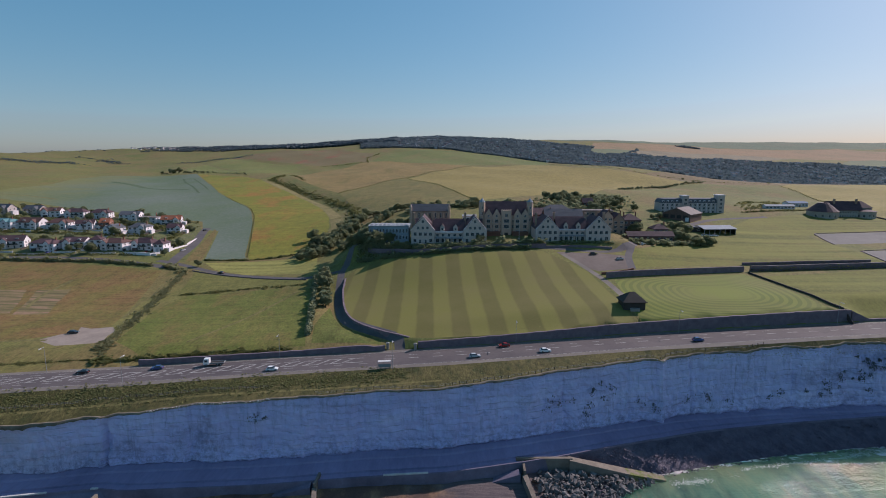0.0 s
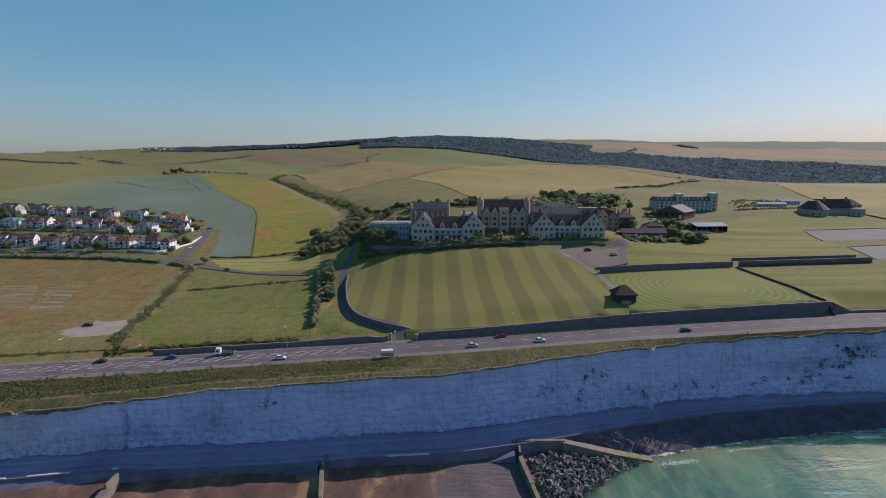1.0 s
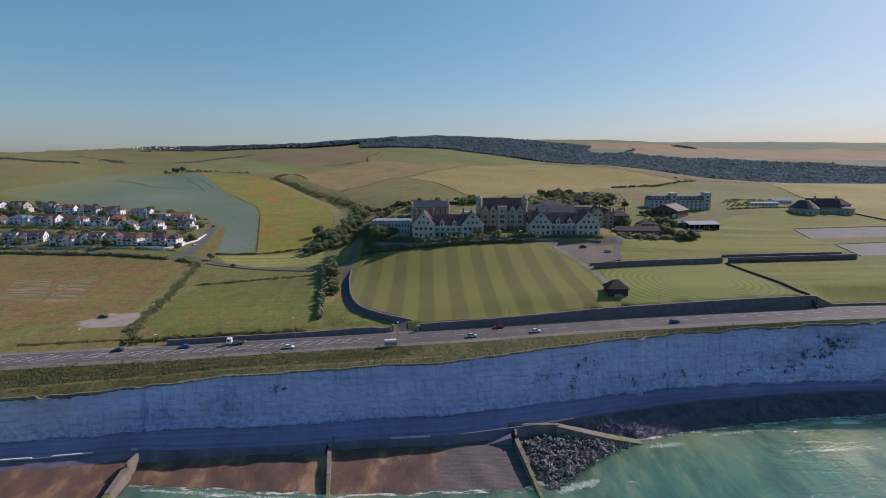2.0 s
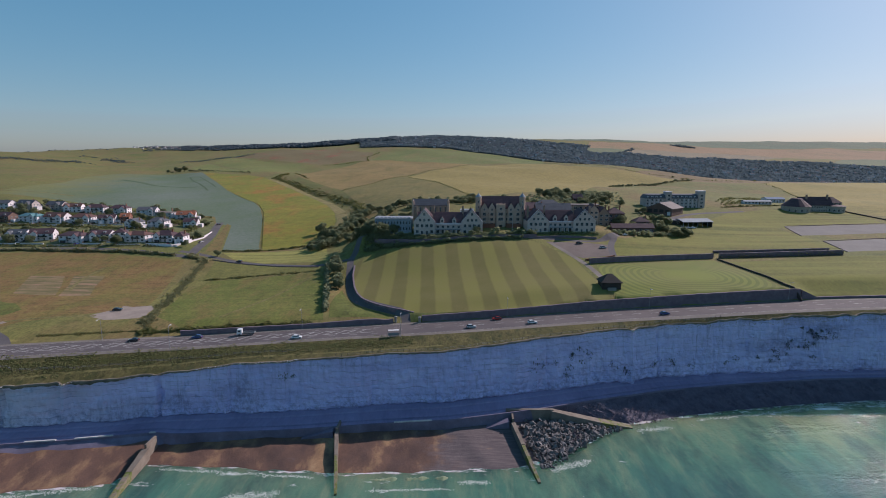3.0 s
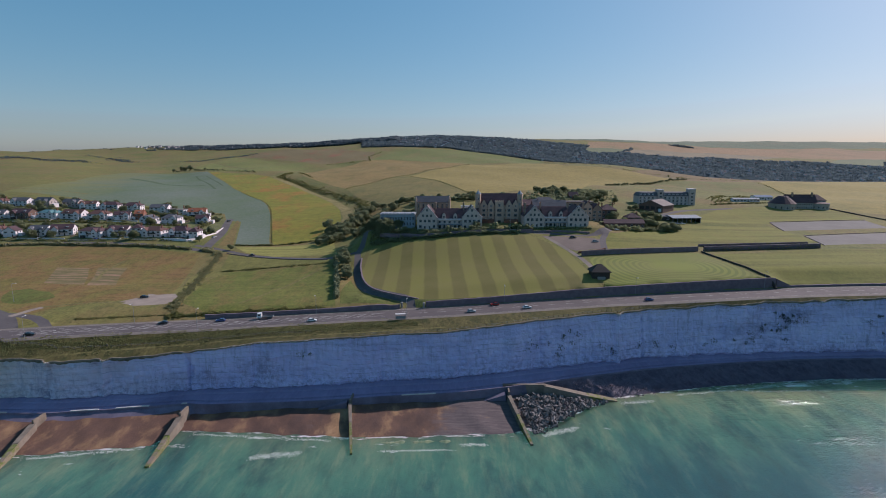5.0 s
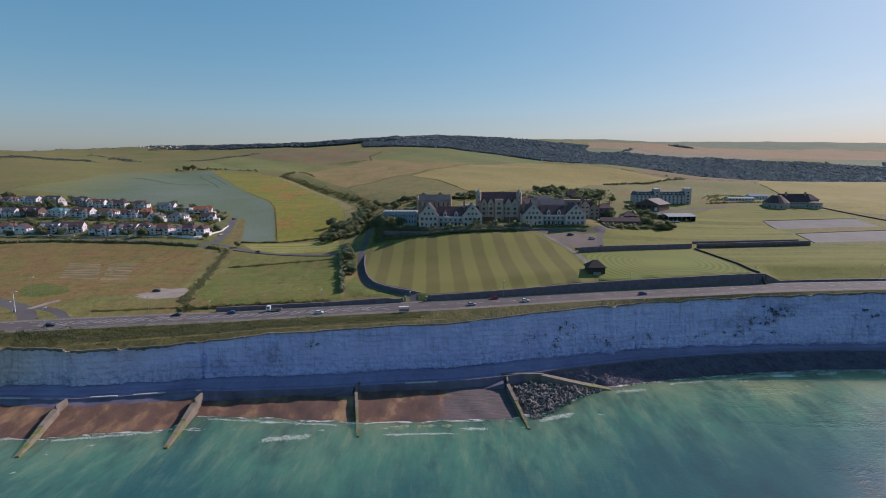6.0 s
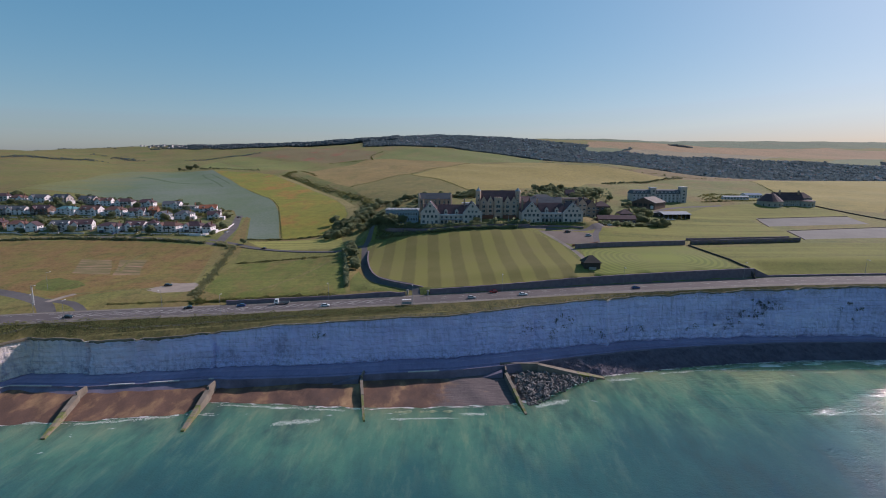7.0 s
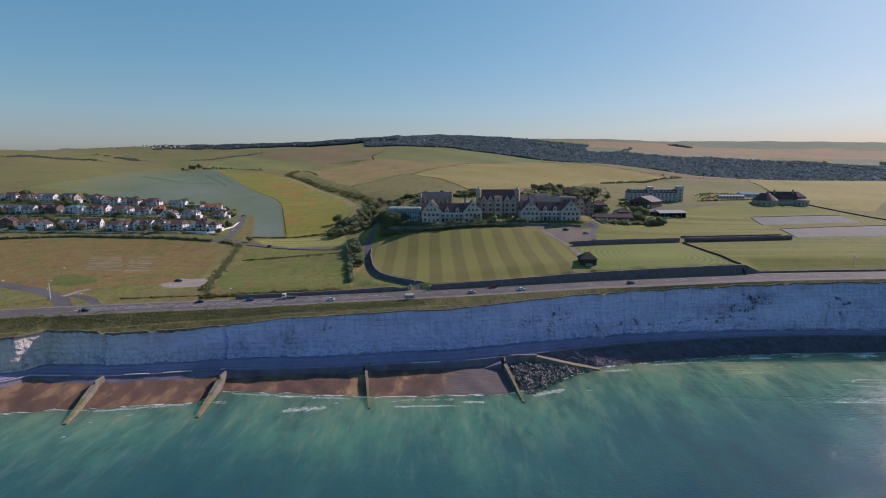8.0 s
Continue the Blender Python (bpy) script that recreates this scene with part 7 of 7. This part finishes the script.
def rock_armour():
    ob = thing("rock_armour", "heap of grey boulders between groyne and slipway", "rocks", 46, -10, 0)
    area = [(27.5, -8), (31.5, -30), (36, -30), (45, -21), (57, -11), (68, -3.5), (44, -3.4), (30, -4)]
    rng = random.Random(4)
    made = 0
    while made < 290:
        x, y = rng.uniform(27, 68), rng.uniform(-31, -3)
        if not inside(x, y, area):
            continue
        b = new("boulder", BOULDERS[made % 7])
        b.parent = ob
        far_in = np.clip((y + 30) / 26, 0, 1) * np.clip((70 - x) / 30, 0.1, 1)
        s = rng.uniform(0.6, 1.25)
        b.matrix_local = pose(x - 46, y + 10, 0.1 + 3.4 * far_in + rng.uniform(-0.3, 0.3), rng.uniform(0, 360), rng.uniform(0, 360), rng.uniform(0, 360)) @ Matrix.Scale(s, 4)
        made += 1
    q = np.random.default_rng(8)
    small = []
    while len(small) < 520:
        x, y = q.uniform(27, 68), q.uniform(-31, -3)
        if inside(x, y, area):
            small.append((x, y, 0.2 + 3.2 * np.clip((y + 30) / 26, 0, 1) * np.clip((70 - x) / 30, 0.1, 1)))
    fill = new("loose_rocks", clumps("loose_rocks", np.array(small), q.uniform(0.35, 0.8, len(small)), M["rock"], q, 1.0, True))
    tagged(fill, "smaller grey rocks wedged between the boulders", "rocks", kind="stuff")
    px = np.arange(27, 70, 1.5)
    v, f = [], []
    for x in px:
        lo = np.interp(x, [27, 36, 45, 57, 70], [-33, -31, -22, -12, -4]) - 2
        for k in range(6):
            y = lo + (-2.5 - lo) * k / 5
            v.append((x, y, -1.5 + 3.2 * np.clip((y + 30) / 26, 0, 1) * np.clip((70 - x) / 30, 0.1, 1)))
    f = [(i * 6 + k, i * 6 + k + 1, i * 6 + k + 7, i * 6 + k + 6) for i in range(len(px) - 1) for k in range(5)]
    tagged(mesh_object("beach_rubble", v, f, M["revetment"]), "dark wet rubble beneath the boulders", "beach", kind="structure")


rock_armour()


def revetment():
    """The dark rubble slope below the eastern walk, with loose blocks."""
    xs = np.arange(40, 801, 1.5)
    rows = 9
    top_y = np.interp(xs, EDGE_X, EDGE_Y) - 0.5 - np.interp(xs, [-105, -98, 40, 80, 130, 170], [12, 13.5, 13.5, 12, 9.8, 7.5]) - 0.6
    v = []
    for x, ty in zip(xs, top_y):
        z0, w = float(prom_height(x)) - 0.6, max(float(water_line(x)) - 1.2, 1.0 - 0.5 * max(x - 68, 0))
        for r in range(rows):
            q = r / (rows - 1)
            j = noise.noise(Vector((x * 0.6, r * 1.3, 0))) * 0.7 * min(1, 3 * q)
            v.append((x, ty + (w - ty) * q, z0 + (-0.8 - z0) * q + j))
    f = [(i * rows + k, i * rows + k + 1, (i + 1) * rows + k + 1, (i + 1) * rows + k) for i in range(len(xs) - 1) for k in range(rows - 1)]
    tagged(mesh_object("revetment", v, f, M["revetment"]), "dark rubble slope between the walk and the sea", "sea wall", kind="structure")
    rng = np.random.default_rng(2)
    n = 1700
    x = rng.uniform(44, 300, n)
    q = rng.random(n)
    ty = np.interp(x, xs, top_y)
    low = np.maximum(water_line(x) - 2, 1.5 - 0.5 * np.maximum(x - 68, 0))
    c = np.column_stack([x, ty + (low - ty) * q, (prom_height(x) - 0.6) * (1 - q)])
    ob = new("loose_rubble", clumps("loose_rubble", c, rng.uniform(0.2, 0.5, n), M["revetment"], rng, 0.7, True))
    tagged(ob, "loose dark rubble blocks on the sea slope", "rocks", kind="stuff")


revetment()

# dark tufts and ivy on the chalk
rng = np.random.default_rng(12)
spots = []
for cx, cz, wx, wz, n in ((52, 19, 5, 5, 60), (37, 17, 2, 4, 16), (163, 22, 6, 4.5, 130), (172, 25, 3, 3, 40), (148, 17, 5, 3, 30), (100, 15, 8, 2.5, 30), (215, 22, 5, 4, 50), (70, 14, 8, 3, 26), (-62, 19, 3, 3, 14), (128, 14, 10, 1.5, 24)):
    hearts = [(cx + rng.normal() * wx * 0.8, cz + rng.normal() * wz * 0.7, rng.uniform(0.25, 1.1)) for _ in range(max(3, n // 7))]
    for _ in range(n * 3):
        hx, hz, hr = hearts[rng.integers(len(hearts))]
        x, z = hx + rng.normal() * hr, hz + rng.normal() * hr * 0.8
        top = float(land(x, edge_line(x))[0])
        f = (top - z) / max(top - float(prom_height(x)), 1)
        spots.append((x, float(edge_line(x)) - 3.0 * max(f, 0) ** 1.2 + rng.uniform(-0.2, 0.5) - 0.6, z))
ob = new("cliff_ivy", clumps("cliff_ivy", np.array(spots), rng.uniform(0.06, 0.3, len(spots)), M["ivy"], rng, 1.6))
tagged(ob, "dark ivy tufts clinging to the chalk face", "ivy", kind="stuff")

# ---- on the water and along the edge ----
def sea_foam():
    """Foam of broken waves: flat white flecks in ragged streaks."""
    n = Nodes("foam", 0.8)
    fleck = n.noise(n.scaled(1, 1, 0), 1.4, 5, 0.7)
    M["foam"] = n.done(n.ramp(fleck, [(0.35, (0.24, 0.32, 0.25)), (0.62, (0.52, 0.56, 0.51))]))
    q = np.random.default_rng(21)
    for x0, y0, x1, y1, wide, k in ((-69, -47.5, -53, -45, 1.1, 420), (-24, -43, 0, -41.8, 0.35, 260), (4, -38.5, 13.5, -38, 0.6, 170), (35.5, -31, 49, -25.5, 1.0, 420),
                                    (73, -4.4, 86, -2.4, 0.9, 240), (100, 4, 150, 14, 0.7, 420), (139, 13.5, 223, 26, 1.2, 1000), (130, 7.5, 208, 12.5, 0.5, 330), (-146, -50, -112, -43, 0.6, 420),
                                    (-96, -32.5, -44, -36.5, 0.5, 420)):
        k = int(k * 1.8)
        f = q.random(k)
        thick = 0.35 + 0.65 * np.abs(np.sin(f * 9 + x0))
        c = np.column_stack([x0 + (x1 - x0) * f + q.normal(0, 0.8, k), y0 + (y1 - y0) * f + 0.5 * wide * np.sin(f * 23 + x1) + q.normal(0, 1, k) * wide * thick, np.full(k, 0.03)])
        ob = new("foam_streak", clumps("foam_streak", c, q.uniform(0.06, 0.3, k), M["foam"], q, 0.1, True))
        tagged(ob, "streak of white foam on the green sea", "foam", kind="stuff")
    # one low wave about to break, full of silt
    n = Nodes("breaking_wave", 0.35)
    ribs = n.noise(n.scaled(0.55, 0.02, 0.1), 1.0, 5, 0.7)
    M["breaker"] = n.done(n.ramp(ribs, [(0.36, (0.13, 0.2, 0.12)), (0.55, (0.25, 0.29, 0.16)), (0.68, (0.38, 0.4, 0.25))]))
    xs = np.arange(-27, 7.1, 0.5)
    v = []
    for x in xs:
        p = min(1, (x + 27) / 4, (7 - x) / 7) * min(1, max(0.0, 0.45 + 1.1 * noise.noise(Vector((x * 0.3, 0, 8))) + 0.35 * noise.noise(Vector((x * 1.1, 5, 8)))))
        h = 0.95 * p - 0.25
        y = -37.3 + 0.055 * (x + 27) + 0.3 * noise.noise(Vector((x * 0.2, 3, 0)))
        v += [(x, y + 0.4 + 1.6 * p, -0.3), (x, y + 0.5 * p, 0.6 * h - 0.05), (x, y, h), (x, y - 0.7 * p, 0.7 * h - 0.05), (x, y - 0.4 - 2.4 * p, -0.3)]
    f = [(5 * i + k, 5 * i + k + 1, 5 * i + k + 6, 5 * i + k + 5) for i in range(len(xs) - 1) for k in range(4)]
    tagged(mesh_object("breaking_wave", v, f, M["breaker"], smooth_faces=True), "low silty wave breaking before the beach", "wave", kind="structure")


sea_foam()


def edge_fence(x0, x1, back, label):
    """Posts and two wires along the cliff top."""
    ob = thing("cliff_fence", label, "fence", 0, 0, 0, group="cliff fences")
    me = bpy.data.meshes.new("post")
    bm = boxes((-0.07, 0.07, -0.07, 0.07, -0.4, 1.15))
    bm.to_mesh(me)
    bm.free()
    me.materials.append(M["dark_timber"])
    pts = []
    for x in np.arange(x0, x1, 2.4):
        y = float(edge_line(x)) + back
        pts.append(Vector((x, y, float(land(x, y)[0]))))
        p = new("post", me)
        p.parent = ob
        p.matrix_local = Matrix.Translation(pts[-1])
    for h in (0.55, 1.0):
        bm = bmesh.new()
        for a, b in zip(pts, pts[1:]):
            vs = [bm.verts.new(p + Vector((0, o, h + e))) for p in (a, b) for o, e in ((-0.02, -0.02), (0.02, -0.02), (0.02, 0.02), (-0.02, 0.02))]
            for k in range(4):
                bm.faces.new((vs[k], vs[(k + 1) % 4], vs[4 + (k + 1) % 4], vs[4 + k]))
        part("wire", bm, M["steel"], ob)


edge_fence(-44, 122, 0.9, "low post and wire fence along the cliff edge")
edge_fence(-330, -60, 7.5, "low post and wire fence between shrubs and cliff")
# Pale lumps added to paint the sunlit rim of the chalk.
lip = np.random.default_rng(31)
x = np.concatenate([lip.uniform(-97, -58, 260), *[lip.normal(c, 1.0, 40) for c, a in SPURS if a > 1.2]])
c = np.column_stack([x, edge_line(x) - lip.uniform(0.1, 0.5, len(x)), land(x, edge_line(x)) - lip.uniform(-0.15, 0.5, len(x))])
tagged(new("chalk_lip", clumps("chalk_lip", c, lip.uniform(0.12, 0.34, len(x)), M["sunlit_edge"], lip, 0.8, True)), "pale chalk lumps painting the cliff's sunlit lip", "chalk", kind="stuff")

# ---- the coast road ----
def marking_strip(v, f, pts, w):
    """A painted line along points, a little above the road."""
    p = np.array(pts, float)
    d = np.gradient(p, axis=0)
    d /= np.linalg.norm(d, axis=1)[:, None] + 1e-9
    b = len(v)
    for (x, y), (dx, dy) in zip(p, d):
        for s in (-w / 2, w / 2):
            xx, yy = x - dy * s, y + dx * s
            v.append((xx, yy, float(land(xx, yy)[0]) + 0.03))
    for i in range(len(p) - 1):
        f.append((b + 2 * i, b + 2 * i + 2, b + 2 * i + 3, b + 2 * i + 1))


def road_paint():
    v, f = [], []
    R = lambda x, o: (x, float(road_mid(x)) + o)
    for x in np.arange(-330, 420, 9.0):     # broken centre lines east, broken lane lines west
        if x > -28:
            marking_strip(v, f, [R(x, 0), R(x + 4, 0)], 0.25)
            marking_strip(v, f, [R(x, 3.2), R(x + 3, 3.2)], 0.2)
        else:
            marking_strip(v, f, [R(x, -3.6), R(x + 3, -3.6)], 0.2)
            marking_strip(v, f, [R(x, 4.4), R(x + 3, 4.4)], 0.2)
    for o in (-1.7, 2.4):
        for x in np.arange(-190, -34, 8.0):
            marking_strip(v, f, [R(x, o), R(x + 6, o)], 0.28)
    for x in np.arange(-188, -36, 4.5):     # hatching
        marking_strip(v, f, [R(x, -1.4), R(x + 3.4, 2.1)], 0.4)
    for o in (-6.7, 6.7):
        for x in np.arange(-340, 420, 10.0):
            marking_strip(v, f, [R(x, o), R(x + 10, o)], 0.14)
    tagged(mesh_object("road_marking", v, f, M["paint"]), "white painted lines and hatching on the road", "road marking", kind="structure")


road_paint()


def street_lamp():
    ob = new("street_lamp")
    part("column", post(0, 0, -0.3, 9.6, 0.09, 8, 0.05), M["steel"], ob)
    part("arm", boxes((-0.05, 0.05, -1.6, 0.05, 9.45, 9.6)), M["steel"], ob)
    part("lantern", hull([(x, y, z) for x in (-0.2, 0.2) for y in (-2.3, -1.5) for z in (9.42, 9.58)] + [(0, -1.9, 9.7)]), M["white_paint"], ob)
    return tagged(ob, "tall grey steel street lamp beside the road", "street lamp", "street lamps")


lamp = street_lamp()
SPOTS = [(-147, 7.6, 0), (-113, -7.6, 180), (-65, 7.6, 0), (27, 7.6, 0), (-181, -7.6, 180), (-20, -9.3, 180), (95, 7.6, 0), (165, 7.6, 0), (235, 7.6, 0)]
for k, (x, o, turn) in enumerate(SPOTS):
    y = float(road_mid(x)) + o
    m = pose(x, y, float(land(x, y)[0]), 0, 0, turn)
    if k == 0:
        lamp.matrix_world = m
    else:
        copy_thing(lamp, m)
mast = thing("mast", "thick white mast beside the road junction", "mast", -212, 18.5)
part("column", post(0, 0, -0.4, 8.6, 0.22, 10, 0.16), M["white_paint"], mast)
part("cap", post(0, 0, 8.6, 9.1, 0.3, 10, 0.2), M["steel"], mast)
part("cabinet", boxes((-0.45, 0.45, -0.75, -0.3, -0.2, 1.3)), M["steel"], mast)
for x, y, turn in ((-237, 17, 150), (-213, 19, 150), (-205, 9, 30), (-226, 46, 150)):
    copy_thing(lamp, pose(x, y, float(land(x, y)[0]), 0, 0, turn))


def bus_shelter():
    x = -23
    y = float(road_mid(x)) - 8.2
    ob = thing("bus_shelter", "white-roofed bus shelter beside the coast road", "bus shelter", x, y, None, 8)
    part("roof", boxes((-2.3, 2.3, -0.75, 0.75, 2.35, 2.5)), M["white_paint"], ob)
    part("back_panel", boxes((-2.2, 2.2, -0.72, -0.68, 0.3, 1.6)), M["steel"], ob)
    for px, py in ((-2.4, -0.7), (0, -0.7), (2.4, -0.7), (-2.4, 0.7), (2.4, 0.7)):
        part("post", boxes((px - 0.06, px + 0.06, py - 0.06, py + 0.06, -0.2, 2.35)), M["steel"], ob)
    part("bench", boxes((-1.6, 1.6, -0.6, -0.25, 0.42, 0.5)), M["dark_timber"], ob)
    for sx in (-24, -18):
        sy = float(road_mid(sx)) + (9.8 if sx == -24 else 8.0)
        pier = thing("gate_pier", "pale stone gate pier at the lane entrance", "gate pier", sx + (0 if sx == -24 else 5), sy + 0.4, None, 0, "gate piers")
        part("shaft", boxes((-0.5, 0.5, -0.5, 0.5, -0.5, 2.4)), M["concrete"], pier)
        part("cap", hull([(a, b, 2.4) for a in (-0.65, 0.65) for b in (-0.65, 0.65)] + [(a, b, 2.6) for a in (-0.65, 0.65) for b in (-0.65, 0.65)] + [(0, 0, 3.0)]), M["concrete"], pier)


bus_shelter()


def car(paint, label, x, y, turn, z=None, group="cars on the road"):
    """A car: shaped body, glazed cabin, wheels with rims, lights."""
    ob = thing("car", label, "car", x, y, z, turn, group)
    half = 0.88
    prof = [(-2.1, 0.3), (2.1, 0.3), (2.15, 0.6), (2.0, 0.82), (1.0, 0.95), (-1.9, 1.0), (-2.15, 0.7)]
    cab = [(-1.75, 0.98), (0.95, 0.95), (0.3, 1.45), (-1.3, 1.47)]

    def slab(points, w, inset):
        top = max(q for _, q in points)
        low = min(q for _, q in points)
        return hull([(px, s * (w - inset * (pz - low) / (top - low)), pz) for s in (-1, 1) for px, pz in points])

    part("body", slab(prof, half, 0.05), M[paint], ob)
    part("cabin", slab(cab, half - 0.06, 0.16), M["glass"], ob)
    part("roof", boxes((-1.25, 0.25, -0.66, 0.66, 1.46, 1.51)), M[paint], ob)
    ax = 1.3
    for wx in (-ax, ax):
        for s in (-1, 1):
            bm = bmesh.new()
            bmesh.ops.create_cone(bm, cap_ends=True, segments=12, radius1=0.33, radius2=0.33, depth=0.22, matrix=pose(wx, s * (half - 0.06), 0.33, 90))
            tyre = part("wheel", bm, M["rubber"], ob)
            bm = bmesh.new()
            bmesh.ops.create_cone(bm, cap_ends=True, segments=10, radius1=0.2, radius2=0.2, depth=0.03, matrix=pose(wx, s * (half + 0.065), 0.33, 90))
            part("rim", bm, M["steel"], tyre)
    e = 2.1
    for s in (-0.6, 0.6):
        part("headlight", boxes((e - 0.04, e + 0.05, s - 0.16, s + 0.16, 0.62, 0.78)), M["lamp_glass"], ob)
        part("rear_light", boxes((-e - 0.06, -e + 0.1, s - 0.12, s + 0.12, 0.72, 0.9)), M["rear_light"], ob)
    return ob


def on_road(x, lane):
    """Place and heading on the road; lane is the offset from its middle."""
    y = float(road_mid(x)) + lane
    t = math.degrees(math.atan2(float(road_mid(x + 2) - road_mid(x - 2)), 4))
    return x, y, t + (180 if lane > 0 else 0)


for x, lane, paint, label in ((-182, -3.4, "car_black", "black hatchback on the coast road"), (-133, 4.2, "car_black", "dark saloon on the coast road"),
                              (-108, 4.4, "car_blue", "dark blue car on the coast road"), (-64, -4.4, "car_white", "white car on the coast road"),
                              (10, -3.6, "car_silver", "silver car on the coast road"), (37, -3.4, "car_white", "white hatchback on the coast road"),
                              (22, 5.2, "car_red", "dark red car on the coast road"), (98, -3.4, "car_blue", "dark blue hatchback on the coast road")):
    px, py, t = on_road(x, lane)
    car(paint, label, px, py, t, float(land(px, py)[0]) + 0.02)


def truck(x, lane):
    """A flatbed truck: cab, windscreen, load bed with low sides, six wheels."""
    px, py, t = on_road(x, lane)
    ob = thing("flatbed_truck", "flatbed truck with a white cab on the coast road", "truck", px, py, float(land(px, py)[0]) + 0.02, t)
    part("chassis", boxes((-3.6, 3.4, -0.5, 0.5, 0.55, 0.85)), M["rubber"], ob)
    cab = part("cab", hull([(a, s * w, b) for s in (-1, 1) for a, w, b in ((1.5, 1.1, 0.6), (3.6, 1.1, 0.6), (3.65, 1.1, 1.5), (3.3, 1.0, 2.75), (1.5, 1.0, 2.8))]), M["car_white"], ob)
    part("windscreen", hull([(a, s * 0.92, b) for s in (-1, 1) for a, b in ((3.6, 1.6), (3.66, 1.6), (3.34, 2.6), (3.4, 2.6))]), M["glass"], cab)
    for s in (-1, 1):
        part("side_window", boxes((2.1, 3.1, s * 1.06 - 0.02, s * 1.06 + 0.02, 1.6, 2.4)), M["glass"], cab)
        part("side_board", boxes((-3.8, 1.3, s * 1.12 - 0.03, s * 1.12 + 0.03, 1.0, 1.4)), M["steel"], ob)
    part("load_bed", boxes((-3.8, 1.3, -1.15, 1.15, 0.86, 1.0)), M["dark_timber"], ob)
    part("tail_board", boxes((-3.84, -3.78, -1.12, 1.12, 1.0, 1.4)), M["steel"], ob)
    for wx in (-2.7, -1.6, 2.6):
        for s in (-1, 1):
            bm = bmesh.new()
            bmesh.ops.create_cone(bm, cap_ends=True, segments=12, radius1=0.48, radius2=0.48, depth=0.3, matrix=pose(wx, s * 0.95, 0.48, 90))
            tyre = part("wheel", bm, M["rubber"], ob)
            bm = bmesh.new()
            bmesh.ops.create_cone(bm, cap_ends=True, segments=10, radius1=0.26, radius2=0.26, depth=0.03, matrix=pose(wx, s * 1.11, 0.48, 90))
            part("rim", bm, M["steel"], tyre)


truck(-88, 4.6)
for x, y, t, paint, label in ((84, 141, 10, "car_black", "black car parked on the gravel car park"), (97, 133, 5, "car_silver", "silver car parked on the gravel car park"),
                              (-163, 55, 15, "car_black", "dark car parked on the gravel patch"), (-147, 166, 160, "car_black", "dark car parked on the estate track"),
                              (-222, 305, 75, "car_black", "dark car parked at the end of the estate road"), (-200, 222, 70, "car_silver", "silver car parked beside the estate road"),
                              (122, 168, 30, "car_white", "white car parked by the school drive"), (119, 172, 30, "car_silver", "silver car parked by the school drive"),
                              (178, 204, 8, "car_white", "white car parked beside the shed"), (182, 204, 8, "car_silver", "silver car parked beside the shed"), (186, 205, 8, "car_white", "white car parked beside the shed")):
    car(paint, label, x, y, t, None, "parked cars")
for k, (x, y, w) in enumerate(ESTATE[0][1::2] + ESTATE[1][::3]):
    car(("car_silver", "car_white", "car_blue", "car_black", "car_red")[k % 5], "car parked on a drive in the estate", x + w * 0.45, y - 5.5, 80 + 7 * k, None, "parked cars")
